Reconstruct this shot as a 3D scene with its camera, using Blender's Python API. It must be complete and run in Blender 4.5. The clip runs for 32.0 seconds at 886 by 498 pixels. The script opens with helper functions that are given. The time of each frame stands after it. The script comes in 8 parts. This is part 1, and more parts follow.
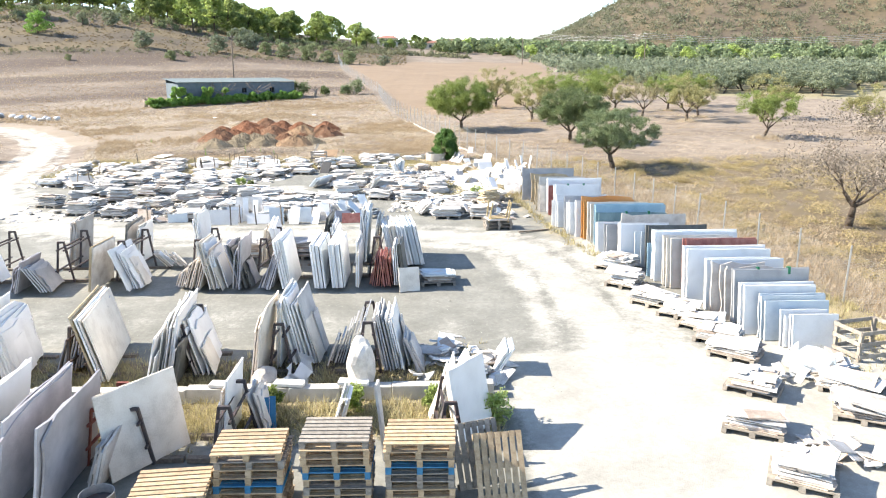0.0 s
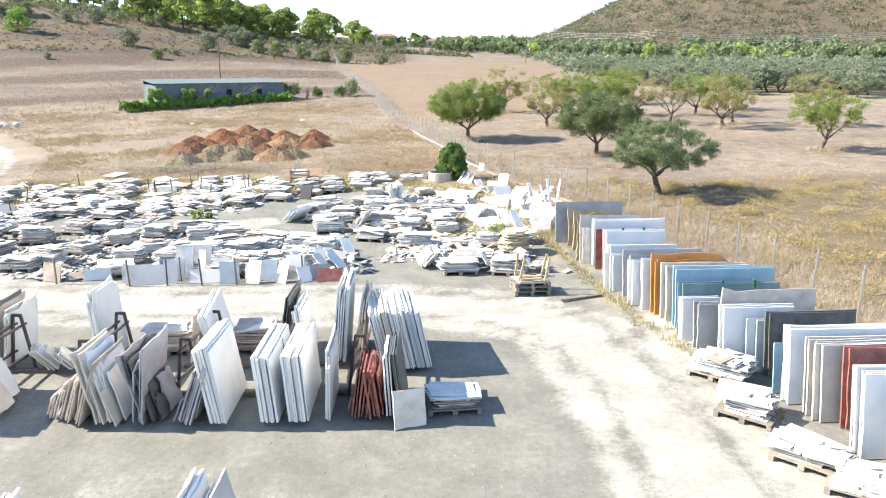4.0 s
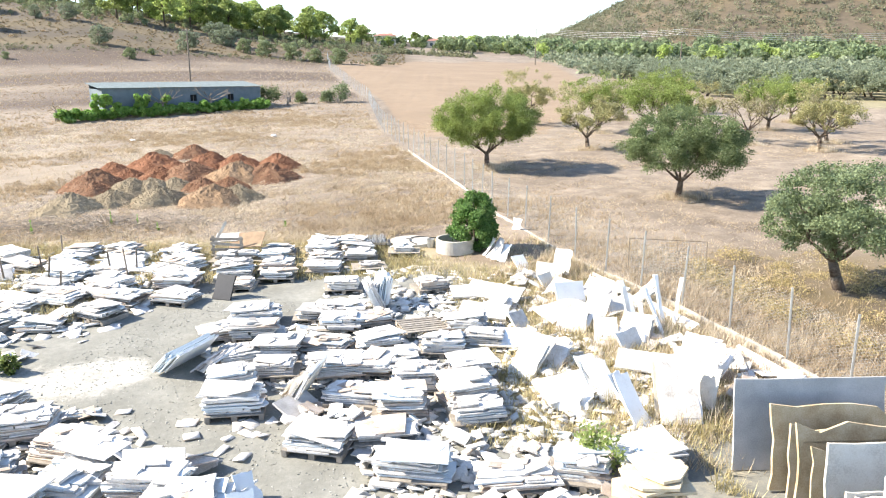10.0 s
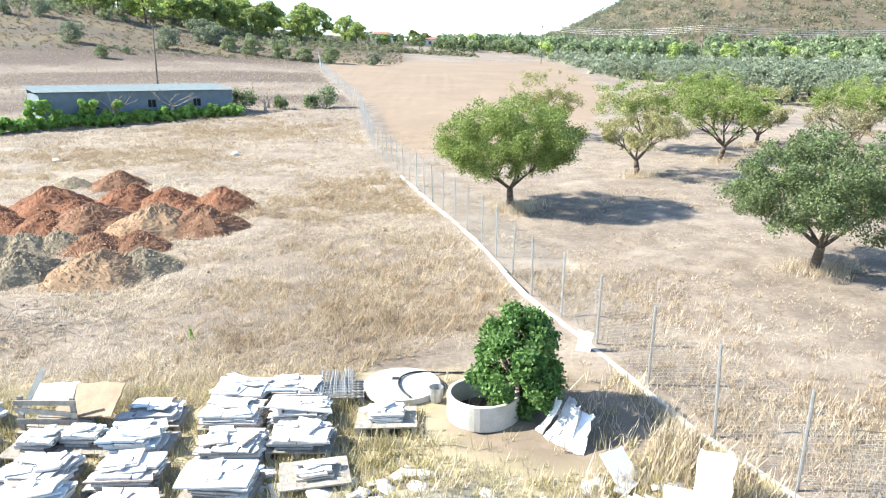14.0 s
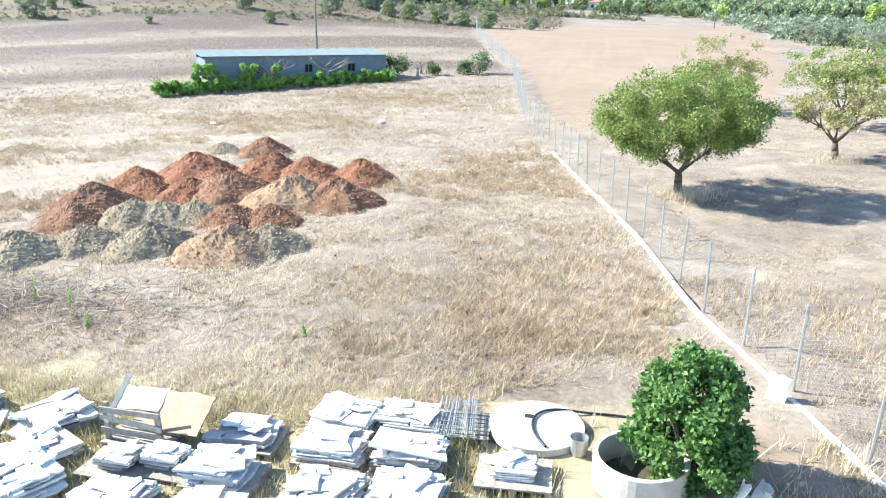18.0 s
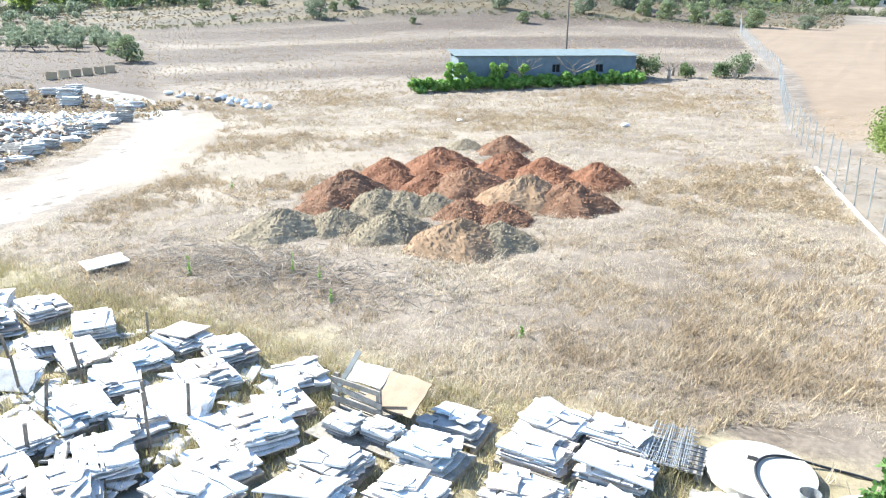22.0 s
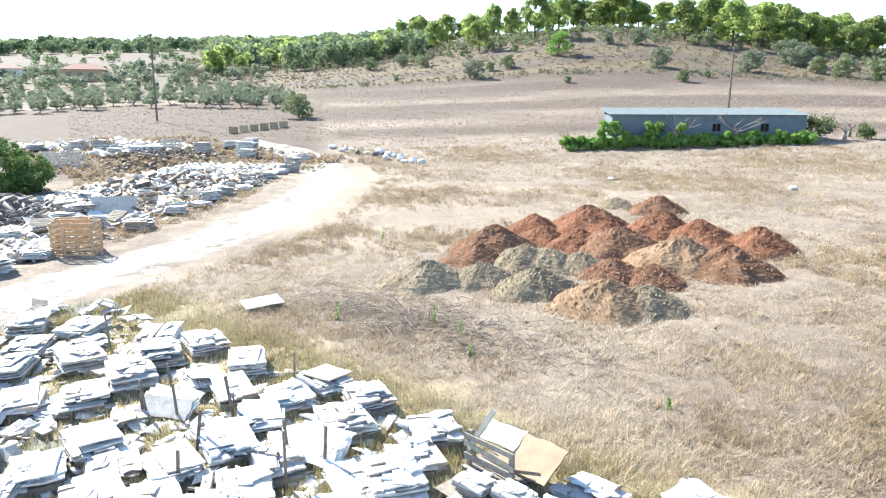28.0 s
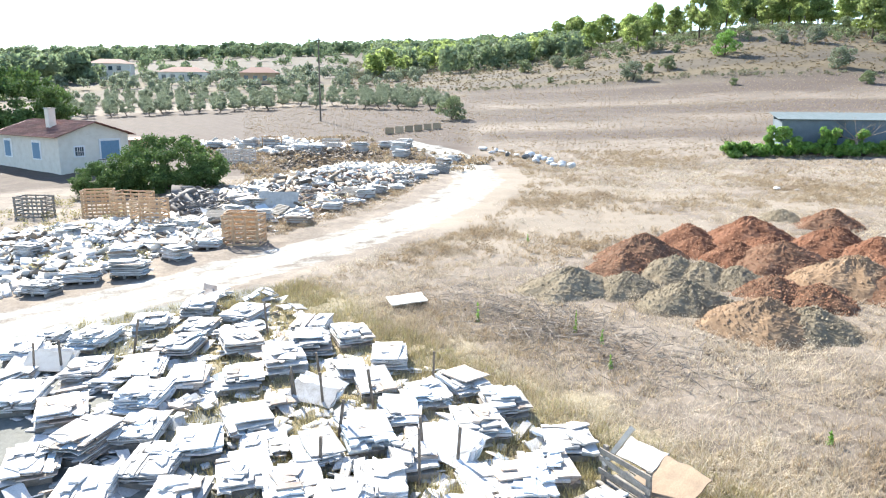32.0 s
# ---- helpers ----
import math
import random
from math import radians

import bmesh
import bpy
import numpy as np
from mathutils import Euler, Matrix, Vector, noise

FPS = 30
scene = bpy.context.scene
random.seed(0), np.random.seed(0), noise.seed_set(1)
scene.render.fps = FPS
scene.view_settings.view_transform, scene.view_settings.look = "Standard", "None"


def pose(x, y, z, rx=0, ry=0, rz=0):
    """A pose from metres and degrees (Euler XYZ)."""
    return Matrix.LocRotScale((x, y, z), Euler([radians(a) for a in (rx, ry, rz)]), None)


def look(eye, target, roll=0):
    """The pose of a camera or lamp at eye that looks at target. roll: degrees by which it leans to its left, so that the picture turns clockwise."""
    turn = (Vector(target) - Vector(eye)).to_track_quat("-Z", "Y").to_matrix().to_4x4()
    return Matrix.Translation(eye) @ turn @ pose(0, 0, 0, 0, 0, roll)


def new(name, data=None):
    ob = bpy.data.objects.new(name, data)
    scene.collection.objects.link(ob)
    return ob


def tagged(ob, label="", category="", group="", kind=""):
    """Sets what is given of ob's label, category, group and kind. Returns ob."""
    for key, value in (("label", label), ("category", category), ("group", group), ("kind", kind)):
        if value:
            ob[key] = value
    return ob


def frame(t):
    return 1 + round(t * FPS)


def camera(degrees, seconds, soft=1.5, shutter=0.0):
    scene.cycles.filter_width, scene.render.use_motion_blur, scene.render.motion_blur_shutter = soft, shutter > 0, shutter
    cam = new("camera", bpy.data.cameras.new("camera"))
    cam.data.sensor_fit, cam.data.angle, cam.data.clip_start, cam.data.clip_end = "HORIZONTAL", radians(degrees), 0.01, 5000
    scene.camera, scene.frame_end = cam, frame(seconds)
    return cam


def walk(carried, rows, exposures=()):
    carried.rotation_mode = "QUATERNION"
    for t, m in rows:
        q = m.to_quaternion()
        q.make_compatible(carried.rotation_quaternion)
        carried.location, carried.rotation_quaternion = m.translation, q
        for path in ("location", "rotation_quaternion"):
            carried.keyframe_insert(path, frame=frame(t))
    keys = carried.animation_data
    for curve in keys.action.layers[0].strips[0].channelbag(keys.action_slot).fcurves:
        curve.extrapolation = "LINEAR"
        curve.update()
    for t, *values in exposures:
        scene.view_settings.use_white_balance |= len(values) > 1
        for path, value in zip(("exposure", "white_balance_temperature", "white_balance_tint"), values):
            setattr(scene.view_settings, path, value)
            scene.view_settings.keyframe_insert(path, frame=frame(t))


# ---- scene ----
cam = camera(64.0, 32.0, soft=1.1)
PATH = [
    (0, (0.752, 1.044, 7.949), (0.784, 2.984, 7.463), -0.1),
    (1, (0.67, 3.219, 7.98), (0.704, 5.159, 7.493), -0.1),
    (2, (0.646, 5.494, 8.005), (0.678, 7.434, 7.518), 0.0),
    (3, (0.495, 7.771, 8.136), (0.529, 9.71, 7.645), -0.2),
    (6, (0.447, 15.254, 8.23), (0.483, 17.193, 7.741), 0.1),
    (7, (0.282, 18.062, 8.303), (0.32, 20.001, 7.814), 0.1),
    (8, (0.198, 21.001, 8.346), (0.234, 22.939, 7.855), 0.2),
    (9, (0.143, 24.063, 8.287), (0.179, 26.002, 7.799), 0.1),
    (10, (0.17, 27.121, 8.284), (0.204, 29.061, 7.797), 0.0),
    (11, (0.071, 30.359, 8.278), (0.108, 32.299, 7.793), 0.1),
    (12, (-0.016, 33.53, 8.327), (0.023, 35.469, 7.84), 0.0),
    (13, (0.013, 36.757, 8.407), (0.054, 38.696, 7.919), 0.1),
    (13.5, (0.034, 38.418, 8.437), (0.073, 40.357, 7.947), 0.0),
    (15.5, (-0.071, 43.38, 8.475), (-0.038, 45.321, 7.991), 0.1),
    (16, (-0.086, 43.426, 8.477), (-0.094, 45.367, 7.993), 0.1),
    (16.5, (-0.094, 43.347, 8.444), (-0.164, 45.272, 7.906), -0.0),
    (17, (-0.098, 43.321, 8.435), (-0.232, 45.232, 7.86), -0.1),
    (17.5, (-0.081, 43.275, 8.419), (-0.326, 45.174, 7.843), -0.1),
    (18, (-0.069, 43.251, 8.406), (-0.439, 45.13, 7.829), 0.0),
    (18.5, (-0.048, 43.238, 8.414), (-0.535, 45.09, 7.837), 0.0),
    (19, (-0.039, 43.238, 8.419), (-0.626, 45.061, 7.841), 0.1),
    (19.5, (-0.016, 43.262, 8.435), (-0.708, 45.046, 7.855), 0.1),
    (20, (-0.005, 43.237, 8.473), (-0.796, 44.979, 7.89), 0.1),
    (20.5, (-0.012, 43.257, 8.48), (-0.884, 44.96, 7.897), 0.1),
    (21, (0.012, 43.287, 8.493), (-0.913, 44.96, 7.908), 0.0),
    (21.5, (0.006, 43.326, 8.495), (-0.948, 44.984, 7.91), 0.1),
    (22, (0.003, 43.351, 8.504), (-0.965, 45.002, 7.925), 0.1),
    (22.5, (0.0, 43.374, 8.52), (-0.977, 45.024, 7.948), 0.1),
    (23, (-0.017, 43.393, 8.534), (-1.003, 45.057, 8.023), 0.1),
    (23.5, (-0.041, 43.416, 8.501), (-1.033, 45.081, 8.006), 0.2),
    (24, (-0.063, 43.415, 8.497), (-1.067, 45.073, 8.002), 0.2),
    (24.5, (-0.068, 43.426, 8.507), (-1.12, 45.053, 8.012), 0.2),
    (25, (-0.082, 43.448, 8.506), (-1.195, 45.035, 8.01), 0.2),
    (25.5, (-0.08, 43.439, 8.502), (-1.254, 44.98, 8.006), 0.1),
    (26, (-0.068, 43.467, 8.509), (-1.295, 44.967, 8.013), 0.0),
    (26.5, (-0.063, 43.499, 8.509), (-1.336, 44.96, 8.013), 0.1),
    (28.5, (-0.09, 43.54, 8.461), (-1.421, 44.974, 8.045), 0.1),
    (29, (-0.109, 43.542, 8.463), (-1.461, 44.956, 8.045), 0.1),
    (29.5, (-0.101, 43.57, 8.476), (-1.481, 44.955, 8.056), 0.2),
    (30, (-0.105, 43.549, 8.499), (-1.52, 44.897, 8.076), 0.2),
    (30.5, (-0.088, 43.585, 8.519), (-1.549, 44.884, 8.095), 0.2),
    (31, (-0.052, 43.576, 8.538), (-1.557, 44.822, 8.113), 0.2),
    (31.5, (-0.047, 43.59, 8.549), (-1.596, 44.782, 8.123), 0.2),
    (32, (-0.056, 43.616, 8.534), (-1.647, 44.752, 8.109), 0.2),
]
walk(cam, [(t, look(e, g, r)) for t, e, g, r in PATH], [(0, 1.8, 7050, 11), (6, 1.7, 7050, 11), (9, 1.84, 7050, 11), (13, 1.98, 6750, 8), (16, 2.15, 6150, 5), (23, 2.05, 6200, 5), (28, 1.98, 6500, 7), (32, 1.84, 6500, 8)])

# ---- sky and sun ----
SUN_AZ, SUN_EL = -85.0, 36.0          # degrees from +y towards +x, and above the horizon
world = bpy.data.worlds.new("sky")
scene.world = world
world.use_nodes = True
wn = world.node_tree
sky = wn.nodes.new("ShaderNodeTexSky")
sky.sky_type, sky.sun_disc = "NISHITA", False
sky.sun_elevation, sky.sun_rotation = radians(SUN_EL), radians(SUN_AZ)
sky.dust_density, sky.air_density, sky.ozone_density = 0.2, 0.8, 1.5
wn.links.new(sky.outputs[0], wn.nodes["Background"].inputs[0])
wn.nodes["Background"].inputs[1].default_value = 0.115
sun = new("sun", bpy.data.lights.new("sun", "SUN"))
sun.data.energy, sun.data.angle, sun.data.color = 3.95, radians(0.5), (1.0, 0.95, 0.865)
_sd = Vector((math.sin(radians(SUN_AZ)) * math.cos(radians(SUN_EL)), math.cos(radians(SUN_AZ)) * math.cos(radians(SUN_EL)), math.sin(radians(SUN_EL))))
sun.matrix_world = look(_sd * 60, (0, 0, 0))

# ---- materials ----
MATS = {}


def mat(name, stops, scale=3.0, rough=0.8, bump=0.25, fine=40.0, tint=0.0, island=0.0, metal=0.0, spots=None, detail=6.0, translucent=0.0, space="Object", cracks=0.0):
    """A procedural surface: a colour ramp over coarse noise, mixed with fine grain, and a bump.
    tint: how far each object's own random value shifts its brightness; island: the same for each piece of one mesh."""
    m = bpy.data.materials.new(name)
    m.use_nodes = True
    nt = m.node_tree
    n, l = nt.nodes, nt.links
    b = n["Principled BSDF"]
    tc = n.new("ShaderNodeTexCoord")
    no = n.new("ShaderNodeTexNoise")
    no.inputs["Scale"].default_value, no.inputs["Detail"].default_value = scale, detail
    fi = n.new("ShaderNodeTexNoise")
    fi.inputs["Scale"].default_value, fi.inputs["Detail"].default_value = fine, 3
    if space == "Object":
        vec = tc.outputs["Object"]
    else:
        geo = n.new("ShaderNodeNewGeometry")
        vec = geo.outputs["Position"]
    if tint:
        oi = n.new("ShaderNodeObjectInfo")
        off = n.new("ShaderNodeVectorMath")
        off.operation = "SCALE"
        off.inputs[0].default_value = (31.0, 17.0, 23.0)
        l.new(oi.outputs["Random"], off.inputs["Scale"])
        ad = n.new("ShaderNodeVectorMath")
        l.new(vec, ad.inputs[0])
        l.new(off.outputs[0], ad.inputs[1])
        vec = ad.outputs[0]
    l.new(vec, no.inputs["Vector"])
    l.new(vec, fi.inputs["Vector"])
    mixf = n.new("ShaderNodeMath")
    mixf.operation = "MULTIPLY_ADD"
    l.new(fi.outputs[0], mixf.inputs[0])
    mixf.inputs[1].default_value = 0.35
    sc = n.new("ShaderNodeMath")
    sc.operation = "MULTIPLY"
    l.new(no.outputs[0], sc.inputs[0])
    sc.inputs[1].default_value = 0.65
    l.new(sc.outputs[0], mixf.inputs[2])
    cr = n.new("ShaderNodeValToRGB")
    e = cr.color_ramp.elements
    lo, hi = 0.30, 0.70
    e[0].position, e[0].color = lo, (*stops[0], 1)
    e[1].position, e[1].color = hi, (*stops[-1], 1)
    for k, c in enumerate(stops[1:-1]):
        x = e.new(lo + (hi - lo) * (k + 1) / (len(stops) - 1))
        x.color = (*c, 1)
    l.new(mixf.outputs[0], cr.inputs[0])
    col = cr.outputs[0]
    if cracks:
        vo = n.new("ShaderNodeTexVoronoi")
        vo.feature = "DISTANCE_TO_EDGE"
        vo.inputs["Scale"].default_value = 4.2
        l.new(vec, vo.inputs["Vector"])
        vr = n.new("ShaderNodeMapRange")
        vr.inputs["From Min"].default_value, vr.inputs["From Max"].default_value = .006, .03
        vr.inputs["To Min"].default_value, vr.inputs["To Max"].default_value = 1 - cracks, 1.0
        l.new(vo.outputs["Distance"], vr.inputs["Value"])
        ch = n.new("ShaderNodeHueSaturation")
        l.new(col, ch.inputs["Color"])
        l.new(vr.outputs[0], ch.inputs["Value"])
        col = ch.outputs[0]
    for amount, kind in ((tint, "o"), (island, "i")):
        if not amount:
            continue
        if kind == "o":
            src = oi.outputs["Random"]
        else:
            g2 = n.new("ShaderNodeNewGeometry")
            src = g2.outputs["Random Per Island"]
        mr = n.new("ShaderNodeMapRange")
        mr.inputs["To Min"].default_value, mr.inputs["To Max"].default_value = 1 - amount, 1 + amount * 0.5
        l.new(src, mr.inputs["Value"])
        hs = n.new("ShaderNodeHueSaturation")
        l.new(col, hs.inputs["Color"])
        l.new(mr.outputs[0], hs.inputs["Value"])
        col = hs.outputs[0]
    l.new(col, b.inputs["Base Color"])
    b.inputs["Roughness"].default_value, b.inputs["Metallic"].default_value = rough, metal
    if bump:
        bp = n.new("ShaderNodeBump")
        bp.inputs["Strength"].default_value, bp.inputs["Distance"].default_value = bump, 0.03
        l.new(mixf.outputs[0], bp.inputs["Height"])
        l.new(bp.outputs[0], b.inputs["Normal"])
    if translucent:
        tr = n.new("ShaderNodeBsdfTranslucent")
        l.new(col, tr.inputs[0])
        mx = n.new("ShaderNodeMixShader")
        mx.inputs[0].default_value = translucent
        l.new(b.outputs[0], mx.inputs[1])
        l.new(tr.outputs[0], mx.inputs[2])
        l.new(mx.outputs[0], n["Material Output"].inputs[0])
    MATS[name] = m
    return m


WHITE = mat("white_marble", [(.70, .685, .66), (.82, .81, .785), (.87, .86, .84)], 2.2, .55, .12, tint=.12)
CREAM = mat("cream_marble", [(.52, .46, .38), (.70, .64, .55), (.78, .73, .65)], 2.5, .6, .12, tint=.14)
GREY = mat("grey_marble", [(.34, .335, .335), (.48, .475, .47), (.62, .61, .60)], 2.0, .55, .12, tint=.22)
BLUE = mat("blue_marble", [(.46, .52, .55), (.59, .64, .66), (.70, .735, .74)], 2.4, .5, .1, tint=.12)
RUSTY = mat("stained_marble", [(.42, .35, .29), (.60, .54, .48), (.73, .69, .63)], 3.0, .7, .2, tint=.18)
YARDW = mat("weathered_white_marble", [(.38, .335, .29), (.57, .535, .495), (.71, .685, .655), (.78, .77, .75)], 3.5, .8, .3, tint=.28, cracks=.14)
YARDG = mat("dusty_grey_marble", [(.29, .275, .255), (.43, .415, .395), (.57, .555, .535)], 3.0, .8, .3, tint=.28, cracks=.14)
YARDB = mat("dusty_beige_marble", [(.32, .245, .195), (.49, .41, .345), (.63, .565, .495)], 3.5, .8, .3, tint=.28, cracks=.14)
SANDST = mat("sandstone", [(.44, .34, .20), (.58, .48, .32), (.68, .60, .45)], 4, .8, .3, tint=.15)
YARDP = mat("pale_dusty_marble", [(.47, .44, .395), (.66, .635, .60), (.80, .785, .755)], 3.0, .75, .25, tint=.2, cracks=.14)
STONES = [YARDW, YARDP, YARDP, YARDB, YARDG, YARDW, BLUE]
OCHRE = mat("ochre_stone", [(.34, .23, .12), (.50, .385, .235), (.62, .52, .37)], 3, .7, .3, tint=.15)
ORANGE = mat("orange_onyx", [(.42, .17, .04), (.58, .26, .07), (.66, .36, .14)], 1.6, .5, .1)
REDS = mat("red_marble", [(.20, .06, .05), (.36, .13, .10), (.46, .22, .17)], 5, .5, .1, tint=.15)
TEAL = mat("teal_slate", [(.10, .17, .18), (.17, .26, .27), (.26, .36, .36)], 2, .5, .1)
DARK = mat("dark_granite", [(.07, .07, .065), (.12, .12, .11), (.17, .17, .15)], 5, .5, .1, tint=.15)
MAUVE = mat("mauve_marble", [(.28, .265, .28), (.41, .395, .41), (.53, .51, .52)], 2.4, .5, .1, tint=.15)
ROUGHST = mat("rough_boulder", [(.45, .42, .36), (.62, .58, .52), (.74, .71, .65)], 5, .9, .8)
STEEL = mat("rack_steel", [(.035, .03, .03), (.06, .05, .05), (.12, .06, .04)], 8, .6, .2, tint=.2)
RUSTRED = mat("red_oxide_steel", [(.12, .03, .02), (.22, .06, .04), (.26, .09, .06)], 8, .6, .2)
GREENP = mat("green_paint", [(.01, .13, .06), (.02, .22, .10)], 8, .5, .1)
PALLET = mat("pallet_pine", [(.30, .21, .13), (.46, .34, .21), (.56, .44, .30)], 9, .85, .3, tint=.22)
PALLETG = mat("weathered_pallet", [(.17, .15, .13), (.28, .25, .21), (.38, .34, .29)], 9, .9, .3, tint=.2)
PBLUE = mat("blue_paint_wood", [(.02, .13, .26), (.04, .22, .38)], 9, .7, .2)
CONC = mat("concrete", [(.36, .34, .31), (.48, .46, .42), (.58, .56, .52)], 4, .9, .3, tint=.1)
PALECONC = mat("pale_concrete", [(.33, .305, .265), (.45, .42, .37), (.55, .525, .47)], 3, .9, .3)
GALV = mat("galvanised", [(.32, .33, .33), (.42, .43, .43), (.52, .52, .51)], 10, .45, .1, metal=.7)
WOODD = mat("old_timber", [(.10, .08, .065), (.17, .14, .11), (.25, .21, .17)], 12, .9, .4, tint=.2)
TIMBER = mat("yellow_timber", [(.42, .30, .14), (.56, .42, .22), (.64, .51, .30)], 10, .8, .2)
CRATEW = mat("crate_pine", [(.38, .235, .125), (.52, .345, .20), (.62, .455, .30)], 9, .8, .2, tint=.15)
BLACKP = mat("black_plastic", [(.012, .013, .016), (.02, .022, .026)], 9, .45, .1)
PLASTER = mat("cream_plaster", [(.62, .56, .46), (.70, .65, .55), (.75, .70, .61)], 2, .9, .15)
ROOFT = mat("roof_tile", [(.17, .072, .054), (.26, .122, .092), (.34, .19, .15)], 6, .85, .3, tint=.3)
ROOFM = mat("corrugated_sheet", [(.105, .135, .14), (.145, .178, .182), (.19, .22, .22)], 1.5, .65, .1)
SHEDW = mat("grey_blockwork", [(.10, .13, .15), (.14, .175, .20), (.18, .215, .24)], 1.2, .9, .3)
GLASSD = mat("dark_pane", [(.03, .05, .07), (.05, .08, .10)], 3, .15, 0)
BLUEW = mat("blue_shutter", [(.11, .21, .30), (.16, .28, .38)], 6, .6, .1)
# near-black colour that stands in for the shade inside openings
HOLE = mat("opening_shade", [(.01, .01, .01), (.02, .02, .02)], 3, 1, 0)
PLASTICW = mat("plastic_sacks", [(.50, .50, .49), (.64, .635, .62), (.76, .75, .73)], 4, .5, .5, tint=.1)
BARK = mat("bark", [(.05, .035, .025), (.10, .075, .055), (.17, .14, .11)], 14, .95, .8)
LEAFG = mat("leaf_almond", [(.14, .19, .05), (.24, .305, .09), (.35, .42, .15)], 1.2, .6, 0, island=.45, translucent=.42)
LEAFY = mat("leaf_yellowing", [(.22, .215, .09), (.34, .325, .14), (.45, .42, .21)], 1.2, .6, 0, island=.4, translucent=.35)
LEAFO = mat("leaf_olive", [(.13, .17, .085), (.21, .265, .14), (.29, .34, .205)], 1.5, .6, 0, island=.35, translucent=.4)
LEAFD = mat("leaf_dark", [(.10, .14, .06), (.17, .22, .10), (.25, .30, .155)], 1.5, .6, 0, island=.4, translucent=.4)
LEAFF = mat("leaf_fig", [(.07, .15, .035), (.15, .27, .08), (.27, .41, .15)], 2, .5, 0, island=.55, translucent=.42)
LEAFP = mat("pine_needles", [(.20, .27, .085), (.36, .45, .15), (.53, .61, .26)], .25, .7, 0, island=.4, tint=.3, translucent=.7)
LEAFV = mat("vine_leaf", [(.13, .27, .045), (.23, .40, .08), (.35, .51, .14)], 1.5, .5, 0, island=.4, translucent=.45)
SCRUB = mat("scrub", [(.13, .14, .075), (.21, .215, .125), (.31, .305, .19)], 1.0, .8, 0, island=.4, translucent=.3)
BRUSH = mat("dry_brush", [(.33, .24, .145), (.45, .345, .22), (.56, .455, .31)], .5, .9, 0, island=.4, translucent=.25, space="World")
STRAW = mat("dry_grass", [(.36, .27, .178), (.51, .415, .295), (.64, .55, .42), (.76, .675, .545)], .25, .9, 0, island=.35, translucent=.33, space="World")
WEED = mat("green_weeds", [(.30, .26, .12), (.46, .40, .21), (.62, .55, .35)], .6, .9, 0, island=.4, translucent=.25, space="World")
TWIG = mat("dead_twigs", [(.20, .165, .13), (.30, .25, .20), (.41, .355, .295)], 3, .95, 0, island=.3)
SOILR = mat("red_soil", [(.109, .046, .025), (.185, .084, .047), (.252, .133, .082)], 2.2, .95, .8, fine=20, tint=.15)
SOILB = mat("brown_soil", [(.105, .055, .034), (.172, .097, .059), (.239, .147, .097)], 2.2, .95, .8, fine=20, tint=.15)
SOILT = mat("tan_soil", [(.168, .108, .063), (.244, .161, .098), (.311, .220, .141)], 2.2, .95, .8, fine=20)
SOILG = mat("grey_gravel_heap", [(.151, .122, .080), (.227, .185, .126), (.311, .260, .181)], 2.2, .95, .8, fine=20, tint=.15)

# far olive leaf: silvery, with distance haze paled into the colour
LEAFS = mat("leaf_silver_haze", [(.15, .185, .115), (.23, .27, .175), (.32, .355, .25)], 1.5, .7, 0, island=.35, translucent=.42)
# far woods leaf, lightened and blued so its colour carries the air haze
LEAFW = mat("leaf_far_woods", [(.15, .205, .105), (.235, .30, .16), (.33, .395, .225)], .2, .8, 0, island=.45, translucent=.42)
for dull in (LEAFF, LEAFO, LEAFD, LEAFG, ROOFM, YARDW, YARDG, YARDB, SHEDW, PALECONC, SOILR, SOILB, SOILT, SOILG):
    dull.node_tree.nodes["Principled BSDF"].inputs["Specular IOR Level"].default_value = .15

# ---- the lie of the land ----
def smooth(a, b, v):
    k = np.clip((v - a) / (b - a), 0.0, 1.0)
    return k * k * (3 - 2 * k)


def land(x, y):
    """Height of the ground: a gently tilted plain, rising to a pine ridge and a far hill."""
    x, y = np.asarray(x, float), np.asarray(y, float)
    dx, dy = x, y - 43.5
    d = np.hypot(dx, dy)
    az = np.degrees(np.arctan2(dx, dy))
    rise = np.interp(az, [-180, -120, -90, -64, -30, 0, 20, 60, 180], [0, 0.02, 0.06, 0.07, 0.065, 0.033, 0.008, 0, 0])
    far = np.maximum(d - 60, 0.0)
    far = far - 14 * (1 - np.exp(-far / 14))
    far = np.where(far > 420, 420 + 0.25 * (far - 420), far)
    z = 0.011 * np.clip(x, -150, 150) + 0.03 * np.clip(y, -150, 420) + rise * far
    z = z + 11.0 * np.exp(-((az + 30) / 16) ** 2) * smooth(135, 235, d)
    z = z + 78.0 * smooth(5, 26, az) * (1 - smooth(60, 100, az)) * smooth(290, 560, d)
    return z


def gz(x, y):
    return float(land(x, y))

# ---- building blocks ----
R = random.Random(7)


def bm_mesh(name, bm, material, soft=False):
    me = bpy.data.meshes.new(name)
    bm.to_mesh(me)
    bm.free()
    for m in (material if isinstance(material, (list, tuple)) else [material]):
        me.materials.append(m)
    if soft:
        me.polygons.foreach_set("use_smooth", [True] * len(me.polygons))
    return me


def raw_mesh(name, verts, faces, material, soft=False):
    me = bpy.data.meshes.new(name)
    me.from_pydata([tuple(v) for v in verts], [], faces)
    me.materials.append(material)
    if soft:
        me.polygons.foreach_set("use_smooth", [True] * len(me.polygons))
    me.update()
    return me


